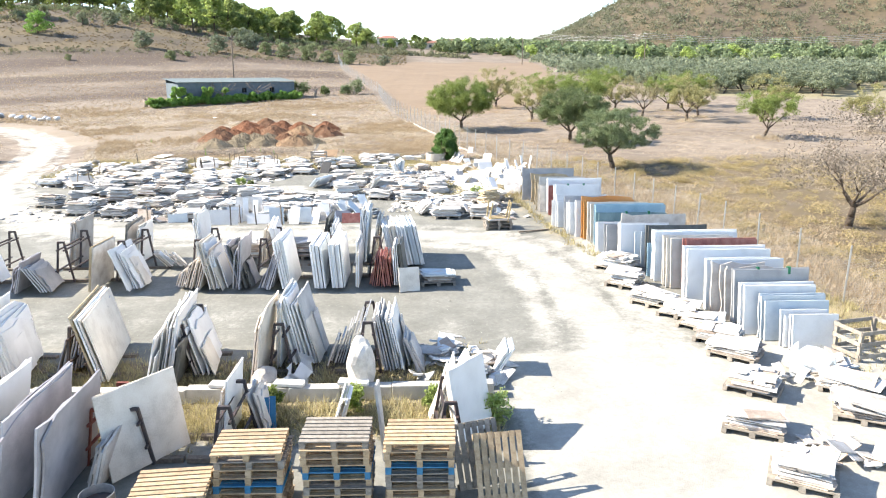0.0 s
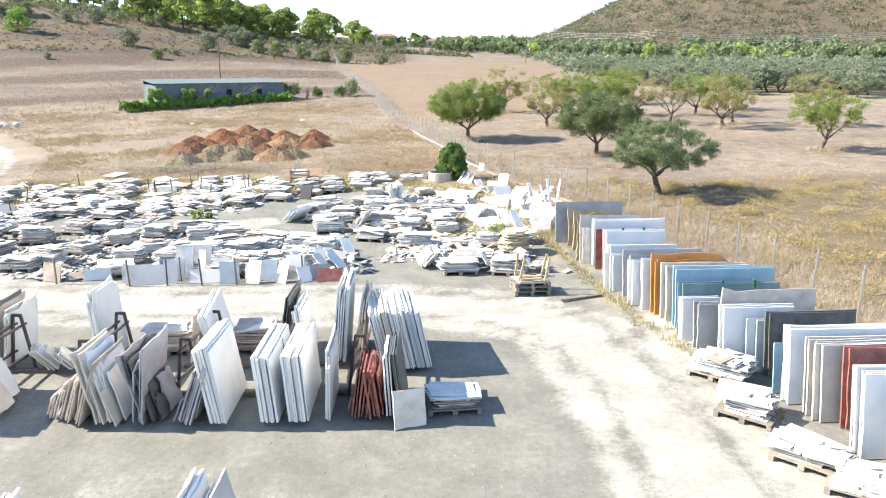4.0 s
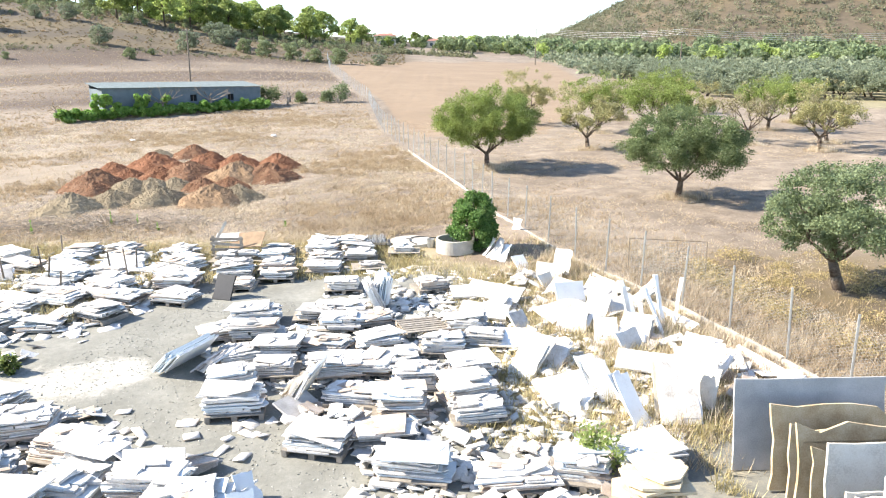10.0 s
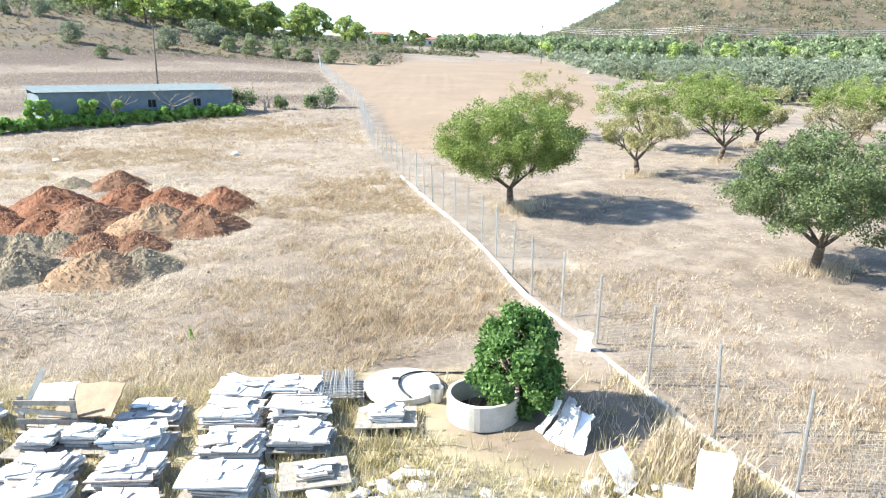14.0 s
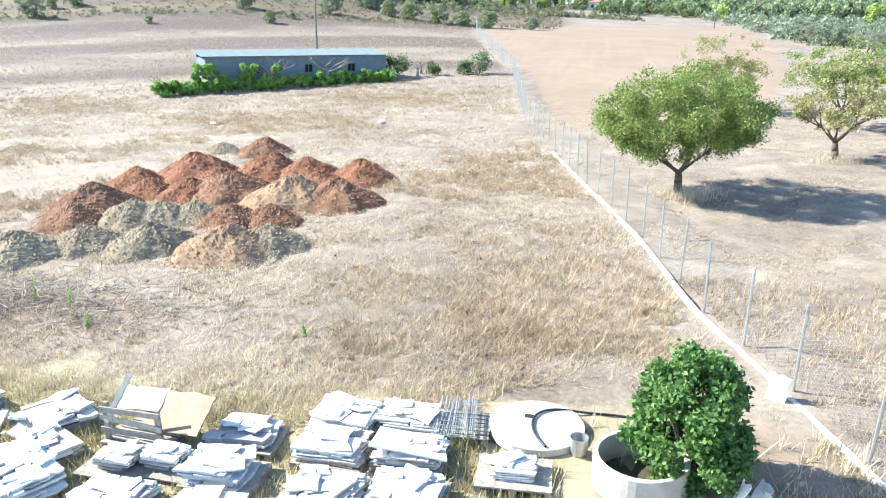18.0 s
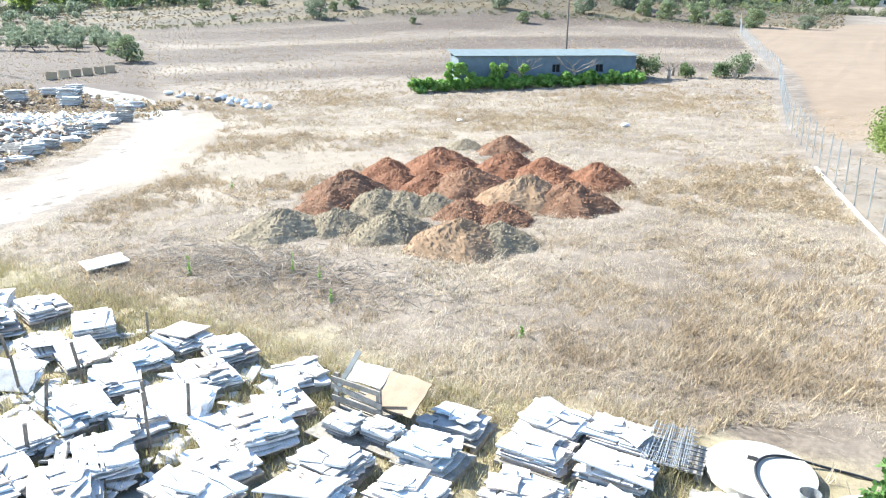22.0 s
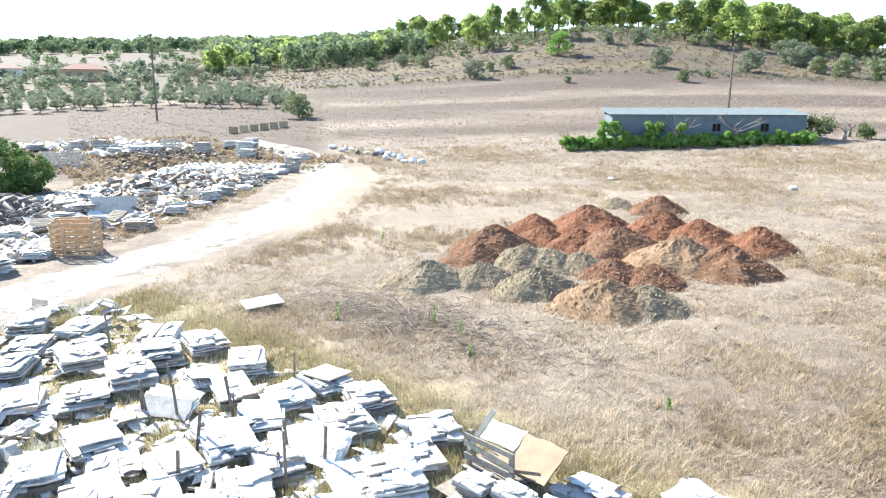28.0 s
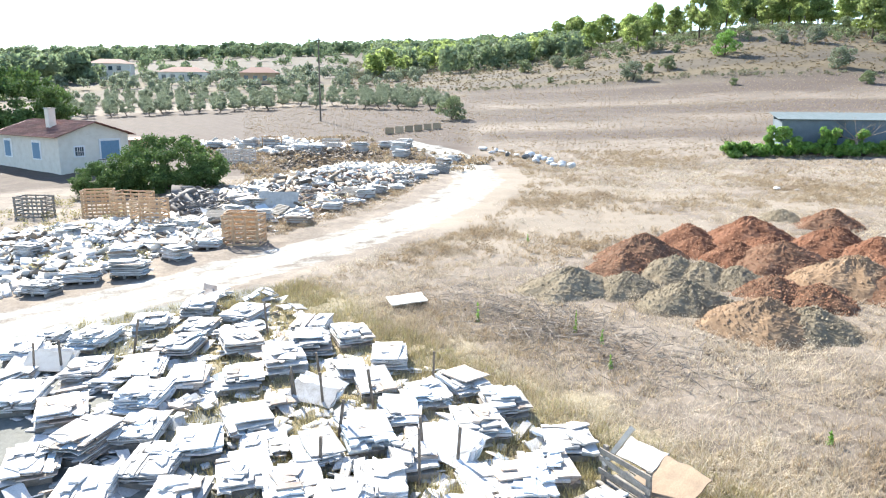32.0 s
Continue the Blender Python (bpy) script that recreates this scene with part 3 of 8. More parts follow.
def wood_field(name, xs, ys, sizes, material, label, category, seed, lobes=5, per=44, tall=1.0):
    """Many far rounded trees as one object of kind stuff."""
    g = np.random.default_rng(seed)
    xs, ys, sizes = (np.asarray(k, float)[:, None] for k in (xs, ys, sizes))
    n = len(xs)
    a = g.uniform(0, 6.283, (n, lobes))
    q = g.uniform(.15, .6, (n, lobes)) * sizes
    z = land(xs, ys) + sizes * tall * g.uniform(.35, 1.45, (n, lobes))
    z[:, 0] = (land(xs, ys) + sizes * tall * 1.3)[:, 0]
    cs = np.stack([xs + np.cos(a) * q, ys + np.sin(a) * q, z], -1).reshape(-1, 3)
    v, f = lobed(cs, (sizes * g.uniform(.42, .68, (n, lobes))).ravel(), per, .3, seed)
    return tagged(new(name, quick_mesh(name, v, f, material)), label, category, kind="stuff")


def shrub_field(name, xs, ys, sizes, material, per, leaf, label, category, seed, tall=.75):
    """Many far shrubs or tree crowns as one object of kind stuff: clumps of leaves."""
    g = np.random.default_rng(seed)
    xs, ys, sizes = np.asarray(xs), np.asarray(ys), np.asarray(sizes)
    zs = land(xs, ys)
    n = len(xs)
    d = g.normal(size=(n, per, 3))
    d /= np.linalg.norm(d, axis=2)[..., None]
    rad = sizes[:, None] * g.random((n, per)) ** .3 * g.uniform(.78, 1.04, (n, per))
    p = d * rad[..., None]
    p[..., 2] = np.abs(p[..., 2]) * tall * 1.6 + sizes[:, None] * .05
    p += np.stack([xs, ys, zs], -1)[:, None, :]
    p = p.reshape(-1, 3)
    m = len(p)
    u = g.normal(size=(m, 3))
    u /= np.linalg.norm(u, axis=1)[:, None]
    w = np.cross(u, g.normal(size=(m, 3)))
    w /= np.linalg.norm(w, axis=1)[:, None]
    s = (np.repeat(sizes, per) * leaf * g.uniform(.6, 1.4, m))[:, None]
    v = np.stack([p - u * s, p + w * s * .7, p + u * s, p - w * s * .7], 1).reshape(-1, 3)
    q = np.arange(m)[:, None] * 4 + np.arange(4)[None]
    return tagged(new(name, quick_mesh(name, v, q, material)), label, category, kind="stuff")


def plant(name, meshes, x, y, scale, rz, label, category="tree", group="", sz=None, z=None):
    ob = thing(name, x, y, label, category, group, rz, z)
    ob.scale = (scale, scale, sz or scale)
    put("trunk", meshes[0], ob)
    put("crown", meshes[1], ob)
    return ob

# ---- the ground: one sheet to the horizon ----
FENCE = [(16.5, 8.0), (14.2, 20.0), (12.6, 29.0), (10.9, 36.0), (8.9, 43.2), (7.6, 47.0), (5.5, 52.4), (4.2, 56.7), (3.1, 60.5), (2.05, 66.6), (0.2, 74.3), (-4.1, 93.7), (-8.4, 128.0), (-22.0, 190.0), (-27.0, 221.0)]
ROAD_A = [(5.9, -5), (5.9, 14), (5.8, 20), (5.5, 23.2), (5.2, 26.7), (4.4, 29.3), (2.6, 30.9), (0, 31.6), (-5, 31.9), (-10, 32.1), (-16, 33.4), (-21.5, 38), (-25, 43), (-26.5, 46), (-27.7, 50), (-28.8, 54), (-30.5, 58.5), (-32.3, 63), (-36.8, 70.2), (-44, 78.5), (-54, 85), (-64, 89), (-74, 89.5)]
TRACK = [(-47, 84), (-38, 81), (-30, 81.5), (-20, 84)]
ROAD_B = [(4.0, 13), (2.5, 19.6), (-4, 21), (-14, 21.5)]


def near_line(x, y, line):
    """Distance from points to a polyline."""
    best = np.full(np.shape(x), 1e9)
    for (ax, ay), (bx, by) in zip(line, line[1:]):
        dx, dy = bx - ax, by - ay
        k = np.clip(((x - ax) * dx + (y - ay) * dy) / (dx * dx + dy * dy), 0, 1)
        best = np.minimum(best, np.hypot(x - ax - k * dx, y - ay - k * dy))
    return best


def fence_x(y):
    ys = [p[1] for p in FENCE]
    return np.interp(y, ys, [p[0] for p in FENCE])


def axis(lo, hi, step, reach):
    mid = np.arange(lo, hi + step / 2, step)
    out, s, v = [], step, hi
    while v < reach:
        s *= 1.11
        v += s
        out.append(v)
    out2, s, v = [], step, lo
    while v > -reach:
        s *= 1.11
        v -= s
        out2.append(v)
    return np.array(out2[::-1] + list(mid) + out)


gx, gy = axis(-62, 36, .5, 2600), axis(4, 112, .5, 2600)
GX, GY = np.meshgrid(gx, gy)
GZ = land(GX, GY)
rng = np.random.default_rng(3)
rough = rng.normal(size=GX.shape) * .018
near_road = near_line(GX, GY, ROAD_A)
lumps = np.array([noise.noise((a * .35, b * .35, 0)) for a, b in zip(GX.ravel(), GY.ravel())]).reshape(GX.shape) if GX.size < 200000 else 0
hard = (GX < fence_x(GY) - 1) & (GY < 49) & (GX > -25)
GZ = GZ + np.where(hard, rough * .35, rough * 1.6 + lumps * .10) * (np.hypot(GX, GY - 45) < 150)
GZ = GZ + .05 * np.exp(-((near_road - 3.2) / .7) ** 2) * (GY > 50) * (np.hypot(GX, GY - 45) < 90)

inside = smooth(.6, -.6, GX - fence_x(GY) + 1.2)
yard = inside * smooth(53.0, 50.0, GY + .12 * np.minimum(GX + 6, 0)) * smooth(-27, -24, GX)
way = near_line(GX, GY, ROAD_A)
pale = smooth(2.6, 1.2, way) * (.68 + .30 * np.sin(way * 4.4 + .6 * np.sin(GY * .3)))
pale = np.maximum(pale, .3 * smooth(3.0, .8, near_line(GX, GY, ROAD_B)))
pale = np.maximum(pale, smooth(19.4, 18.4, GY) * inside * smooth(2.2, 3.2, GX))
pale = np.maximum(pale, (.46 + .24 * np.sin(GX * 2.5 + .8 * np.sin(GY * .16) + GY * .1)) * inside * smooth(4.2, 5.4, GX) * smooth(32.5, 30.5, GY))
pale = np.maximum(pale, .7 * smooth(1.9, .4, near_line(GX, GY, [(-9.0, 42.6), (-7.6, 43)])))
trod = np.maximum(smooth(6.0, 1.5, near_line(GX, GY, [(-44, 80), (-33, 75), (-24, 73)])), smooth(3.0, .8, near_line(GX, GY, TRACK)))
trod = np.maximum(trod, smooth(5.5, 1.5, near_line(GX, GY, [(-34, 69), (-24, 66.5)])))
AZ, DD = np.degrees(np.arctan2(GX, GY - 43.5)), np.hypot(GX, GY - 43.5)
red = smooth(62, 70, DD) * smooth(144, 136, DD) * smooth(-48, -56, AZ)
red = np.maximum(red, (.56 + .2 * np.sin(DD * .17 + 1.6 * np.sin(GX * .045)) + .12 * np.sin(DD * .43 + 1.2 * np.sin(GX * .09))) * smooth(70, 96, DD) * smooth(178, 164, DD) * smooth(-60, -50, AZ) * smooth(.5, -1.5, GX - fence_x(GY)))
field = smooth(1.0, 3.0, GX - fence_x(GY)) * smooth(84, 96, GY) * smooth(3, -3, GY - 207 - (GX + 28) * .72) * smooth(1, -5, GX - np.interp(GY, [84, 130, 176, 226, 260], [10, 24, 33, 37, 38]))
scrub = smooth(150, 168, DD) * smooth(2, -6, AZ) + smooth(280, 330, DD)
straw = (.42 + .48 * np.sin(DD * .30 + 1.4 * np.sin(GX * .035))) * smooth(158, 172, DD) * smooth(262, 215, DD) * smooth(2, -4, AZ)
straw = np.maximum(straw, (.22 + .5 * np.sin(DD * .21 + 1.8 * np.sin(GX * .05 + .4))) * smooth(98, 112, DD) * smooth(172, 160, DD) * smooth(-62, -52, AZ) * smooth(.5, -1.5, GX - fence_x(GY)))
straw = np.maximum(straw, (.36 + .24 * np.sin(GZ * .9 + 1.6 * np.sin(GX * .03))) * smooth(290, 340, DD) * smooth(3, 8, AZ))
green = smooth(80, 90, DD) * smooth(-2, 4, GX - np.interp(GY, [95, 110, 145, 186, 225], [52, 43, 40, 36, 36])) * smooth(330, 300, DD) * .7
weeds = inside * smooth(47, 50, GY - 2.2 * smooth(-11, -9, GX)) * smooth(57, 54, GY) * smooth(-26, -22, GX)
weeds = np.maximum(weeds, .38 * smooth(1.6, .5, np.abs(GX - np.interp(GY, [20, 24, 28, 33, 38.5], [9.5, 8.4, 7.4, 6.35, 5.65]) + .3)) * smooth(24, 27, GY) * smooth(42, 39, GY))
weeds = np.maximum(weeds, .85 * inside * smooth(38.5, 41, GY) * smooth(56, 53, GY) * smooth(.2, 2.2, GX))
weeds = np.maximum(weeds, .8 * smooth(2.6, 1.2, np.abs(GX - fence_x(GY) + 1.8)) * smooth(9, 12, GY) * smooth(36, 30, GY))
weeds = np.maximum(weeds, .8 * smooth(1.4, .6, np.abs(GY - 15.6)) * smooth(2.5, 1.8, GX) * smooth(-14, -12, GX))
litter = smooth(1.15, .2, np.abs(GX + 14.5) / 6) * smooth(1, 0, np.abs(GY - 58.3) / 2.2)
litter = np.maximum(litter, smooth(1.5, .5, np.abs(GY - 17.7)) * smooth(2.6, 1.8, GX) * smooth(-15, -12, GX) * .8)

litter = np.maximum(litter, .75 * smooth(3.4, 1.2, np.hypot(GX - 2.4, GY - 53.4)))
straw = np.maximum(straw, .62 * smooth(.6, 2.4, GX - fence_x(GY)) * smooth(60, 49, GY) * smooth(8, 12, GY))

ny, nx = GX.shape
idx = np.arange(ny * nx).reshape(ny, nx)
quads = np.stack([idx[:-1, :-1], idx[:-1, 1:], idx[1:, 1:], idx[1:, :-1]], -1).reshape(-1, 4)

# the soil, one material that knows its zones by two colour layers
gm = bpy.data.materials.new("ground")
gm.use_nodes = True
gn, gl = gm.node_tree.nodes, gm.node_tree.links
gb = gn["Principled BSDF"]
gb.inputs["Roughness"].default_value = .95
gpos = gn.new("ShaderNodeNewGeometry").outputs["Position"]


def gnoise(scale, detail=5, rough_=.55):
    k = gn.new("ShaderNodeTexNoise")
    k.inputs["Scale"].default_value, k.inputs["Detail"].default_value, k.inputs["Roughness"].default_value = scale, detail, rough_
    gl.new(gpos, k.inputs["Vector"])
    return k.outputs[0]


def gramp(src, stops, lo=.32, hi=.68):
    k = gn.new("ShaderNodeValToRGB")
    e = k.color_ramp.elements
    e[0].position, e[0].color = lo, (*stops[0], 1)
    e[1].position, e[1].color = hi, (*stops[-1], 1)
    for i, c in enumerate(stops[1:-1]):
        e.new(lo + (hi - lo) * (i + 1) / (len(stops) - 1)).color = (*c, 1)
    gl.new(src, k.inputs[0])
    return k.outputs[0]


def gmath(op, a, b):
    k = gn.new("ShaderNodeMath")
    k.operation = op
    for i, v in enumerate((a, b)):
        if isinstance(v, (int, float)):
            k.inputs[i].default_value = v
        else:
            gl.new(v, k.inputs[i])
    return k.outputs[0]


n_wide, n_mid, n_fine, n_grit = gnoise(.13, 6), gnoise(.9, 6), gnoise(7, 5, .65), gnoise(38, 3, .7)
mixn = gmath("ADD", gmath("MULTIPLY", n_mid, .45), gmath("ADD", gmath("MULTIPLY", n_fine, .3), gmath("MULTIPLY", n_grit, .25)))
mixw = gmath("ADD", gmath("MULTIPLY", n_wide, .5), gmath("ADD", gmath("MULTIPLY", n_mid, .25), gmath("MULTIPLY", n_fine, .25)))
zones = [gn.new("ShaderNodeVertexColor") for _ in range(4)]
seps = []
for zn, zname in zip(zones, ("zone_a", "zone_b", "zone_c", "zone_d")):
    zn.layer_name = zname
    sp = gn.new("ShaderNodeSeparateColor")
    gl.new(zn.outputs[0], sp.inputs[0])
    seps += [sp.outputs[0], sp.outputs[1], sp.outputs[2]]
both = gmath("ADD", gmath("MULTIPLY", mixw, .5), gmath("MULTIPLY", mixn, .5))
col = gramp(both, [(.095, .073, .054), (.165, .130, .098), (.245, .199, .152), (.345, .291, .23)], .36, .64)
layers = [
    (seps[5], [(.054, .043, .028), (.087, .068, .045), (.138, .11, .072)], mixw),            # scrubby hillside
    (seps[8], [(.076, .056, .026), (.12, .09, .047), (.178, .138, .077)], mixw),           # straw terraces
    (seps[3], [(.185, .131, .084), (.22, .159, .104), (.26, .192, .13)], mixw),         # bare field
    (seps[2], [(.058, .040, .029), (.084, .059, .043), (.124, .09, .066)], mixn),         # ploughed red-brown field
    (seps[9], [(.19, .152, .11), (.255, .208, .155), (.315, .265, .205)], mixw),            # trodden bleached straw
    (seps[6], [(.16, .15, .08), (.24, .215, .13), (.33, .28, .19)], mixn),            # under the grove
    (seps[0], [(.118, .118, .102), (.192, .191, .168), (.29, .287, .255)], mixn),        # grey gravel
    (seps[4], [(.18, .15, .082), (.28, .232, .142), (.395, .335, .225)], mixn),          # weeds and straw
    (seps[7], [(.12, .09, .062), (.195, .148, .105), (.30, .235, .17)], mixn),         # litter of twigs, dark earth
    (seps[1], [(.245, .235, .205), (.345, .335, .298), (.47, .46, .42)], mixn),           # pale stone dust
]
for mask, stops, src in layers:
    edge = gmath("ADD", mask, gmath("MULTIPLY", gmath("SUBTRACT", mixn, .5), 1.5))
    mr = gn.new("ShaderNodeMapRange")
    mr.interpolation_type = "SMOOTHSTEP"
    mr.inputs["From Min"].default_value, mr.inputs["From Max"].default_value = .28, .72
    gl.new(edge, mr.inputs["Value"])
    act = gmath("MULTIPLY", mr.outputs[0], gmath("GREATER_THAN", mask, .02))
    mx = gn.new("ShaderNodeMix")
    mx.data_type = "RGBA"
    gl.new(act, mx.inputs[0])
    gl.new(col, mx.inputs[6])
    gl.new(gramp(src, stops), mx.inputs[7])
    col = mx.outputs[2]
gl.new(col, gb.inputs["Base Color"])
gbump = gn.new("ShaderNodeBump")
gbump.inputs["Strength"].default_value, gbump.inputs["Distance"].default_value = .6, .05
gl.new(mixn, gbump.inputs["Height"])
gl.new(gbump.outputs[0], gb.inputs["Normal"])

gme = quick_mesh("ground", np.stack([GX, GY, GZ], -1).reshape(-1, 3), quads, gm)
for nm, chans in (("zone_a", (yard, pale, red)), ("zone_b", (field, weeds, scrub)), ("zone_c", (green, litter, straw)), ("zone_d", (trod, trod * 0, trod * 0))):
    at = gme.color_attributes.new(nm, "FLOAT_COLOR", "POINT")
    at.data.foreach_set("color", np.stack([*[np.clip(c, 0, 1) for c in chans], np.ones_like(GX)], -1).astype(np.float32).ravel())
gme.polygons.foreach_set("use_smooth", [True] * len(gme.polygons))
tagged(new("ground", gme), "dry grassy ground with grey gravel yard and pale dust road", "ground", kind="structure")

# ---- the front of the yard: pallets, low wall, rows of racks ----
def pallet_stack(x, y, count, rz=0.0, blue=()):
    ob = thing("pallet_stack", x, y, "tall stack of empty pine pallets, one of them blue" if blue else "stack of empty weathered pine pallets", "pallet stack", "stacks of empty pallets", rz)
    for k in range(count):
        m = pose(R.uniform(-.03, .03), R.uniform(-.03, .03), k * .146, 0, 0, R.uniform(-1.5, 1.5) + (180 if k % 2 else 0))
        make_pallet(ob, m, "blue" if k in blue else "new" if R.random() < .75 else "old")
    return ob


pallet_stack(-3.62, 11.6, 7, 6)
pallet_stack(-2.42, 12.35, 9, 1, (4,))
pallet_stack(-.92, 12.45, 10, 0, (5,))
pallet_stack(.52, 12.35, 10, 0, (6,))
bare_pallet(1.55, 13.0, 20, "old", .6, 66, 0, 90, "weathered pallet tipped up against slabs")
bare_pallet(1.95, 12.6, 8, "new", .58, 60, 0, 90, "weathered pallet tipped up against slabs")

wall = thing("low_wall", -5.0, 16.45, "low concrete retaining wall with broken pale coping", "wall", kind="structure")
for k in range(12):
    bm = bmesh.new()
    box(bm, 1.19, .28, .38 + R.uniform(-.02, .02), bevel=.015)
    put("block", bm_mesh("block", bm, CONC), wall, pose(-6.6 + k * 1.2, R.uniform(-.02, .02), .011 * (-6.6 + k * 1.2) - .03, 0, 0, R.uniform(-.6, .6)))
slabm = flag_mesh("coping", .75, .3, .07, 4, .1, WHITE, 5)
for k in range(3):
    ob = tagged(put("coping_stone", slabm, None, pose(-4.1 + k * 1.5, 16.45, gz(-4.1 + k * 1.5, 16.45) + .37, 0, 0, R.uniform(-8, 8))), "pale broken coping stone lying on the low wall", "stone", "coping stones")

# row behind the pallets
for x, rs in ((-5.75, RUSTRED), (-5.1, STEEL), (-3.3, STEEL), (1.08, STEEL)):
    a_rack(x, 14.3, R.uniform(-5, 5), 1.5, 1.25, material=rs)
pack(-8.6, 13.2, True, 6, 2.5, 1.9, (CREAM, WHITE), 9, 2)
pack(-7.6, 13.2, True, 5, 2.6, 1.95, (WHITE, CREAM), 10, 2, .06)
pack(-6.75, 13.1, True, 4, 2.6, 1.95, (MAUVE, MAUVE, WHITE), 10, 2, .05)
pack(-6.05, 13.0, True, 3, 2.4, 1.9, (WHITE, MAUVE), 9, 2, .05)
pack(-5.45, 13.1, True, 5, .9, 1.05, (RUSTY, GREY, MAUVE), 16, 4)
pack(-4.8, 13.75, False, 2, 1.75, 1.7, (CREAM, WHITE), 12, -34, .02)
pack(-3.5, 14.9, True, 6, 1.4, 1.55, (WHITE, WHITE, RUSTY), 6, 0)
pack(-2.9, 15.2, False, 5, .9, .95, (RUSTY, WHITE), 16)
pack(-1.2, 15.3, True, 5, .9, .85, (WHITE, CREAM, RUSTY), 16, 0, .3)
pack(.95, 15.45, True, 6, 1.1, 1.45, (WHITE, CREAM), 15, 0, .3)
pack(1.6, 14.6, False, 3, 1.25, 1.55, (CREAM, WHITE), 11, -38, .03)
leaning_slab(-.2, 13.9, .34, 1.65, 84, 5, GREY, .05, .05, label="narrow grey slab standing upright behind pallets")

# second row, behind the low wall
for x in (-10.2, -8.05, -5.5, -2.98, -.88):
    a_rack(x, 18.4, R.uniform(-4, 4), 1.9, 1.4)
pack(-10.7, 18.2, True, 6, 2.2, 1.75, (WHITE, BLUE), 8, 6)
pack(-9.75, 18.2, False, 5, 2.6, 1.75, (WHITE, WHITE, GREY), 10, 10, .06)
pack(-8.35, 18.9, True, 7, 2.0, 1.65, (MAUVE, CREAM, GREY), 15, 8, .1, loose=.03)
pack(-7.75, 18.6, False, 2, 2.8, 1.72, (OCHRE,), 14, 11, .02)
pack(-7.62, 18.6, False, 4, 2.8, 1.66, (WHITE, CREAM), 14, 11, .02)
pack(-5.8, 18.3, True, 5, 2.4, 1.9, (WHITE, GREY), 11, 6, .08, loose=.03)
pack(-5.5, 17.6, True, 5, 1.2, 1.2, (MAUVE, DARK, GREY), 12, 4)
pack(-5.25, 18.5, False, 6, 2.4, 1.62, (CREAM, WHITE, RUSTY), 15, 6, .25, loose=.02)
pack(-3.5, 17.9, True, 4, 1.8, 1.9, (WHITE, RUSTY, CREAM), 8, 0, .08, loose=.02)
pack(-3.12, 18.7, True, 4, 1.6, 1.95, (WHITE, CREAM), 3, 0, .05)
pack(-2.82, 18.9, False, 9, 1.6, 1.78, (RUSTY, CREAM, WHITE, GREY), 12, 0, .1, loose=.025)
pack(-1.3, 18.6, True, 9, 1.5, 1.55, (WHITE, GREY, CREAM), 17, 0, .16, loose=.025)
pack(-.5, 18.4, False, 10, 1.6, 1.52, (GREY, WHITE, RUSTY), 10, 0, .14, loose=.02)
pack(.42, 18.0, False, 4, 1.0, .95, (BLUE, GREY), 22)


def boulder(x, y, sx, sy, sz, seed, material, label, name="boulder", rx=0.0, ry=0.0):
    g = random.Random(seed)
    bm = bmesh.new()
    bmesh.ops.create_icosphere(bm, subdivisions=3, radius=1)
    for v in bm.verts:
        k = 1 + .22 * noise.noise(v.co * 1.3 + Vector((seed, 0, 0))) + .08 * noise.noise(v.co * 4 + Vector((0, seed, 0)))
        v.co = Vector((v.co.x * sx * k, v.co.y * sy * k, v.co.z * sz * k))
    ob = new(name, bm_mesh(name, bm, material))
    ob.matrix_basis = pose(x, y, gz(x, y) + sz * .86, rx, ry, g.uniform(0, 360))
    return tagged(ob, label, "boulder")


boulder(-.95, 16.95, .5, .34, .7, 3, ROUGHST, "upright rough pale boulder standing in weeds")
boulder(-3.3, 17.0, .42, .3, .3, 4, RUSTY, "low brown rough stone among dry weeds")
leaning_slab(-2.5, 16.95, .85, .66, 10, 30, WHITE, .05, .3, .4, group="broken pieces by the wall", label="broken white slab piece propped against slabs")
leaning_slab(-2.4, 17.3, .5, .75, 0, 20, GREY, .05, .2, .2, group="broken pieces by the wall", label="broken grey slab piece propped against slabs")
for x, y, s in ((1.0, 17.6, .9), (1.5, 18.6, .8), (2.2, 17.9, .7), (.9, 18.8, .8), (1.9, 17.2, .5)):
    stone_heap(x, y, s, 14, .6)
pack(2.45, 17.9, True, 4, .9, .75, (WHITE, BLUE), 30)
pack(1.35, 17.2, True, 3, .9, .8, (WHITE, CREAM), 28)

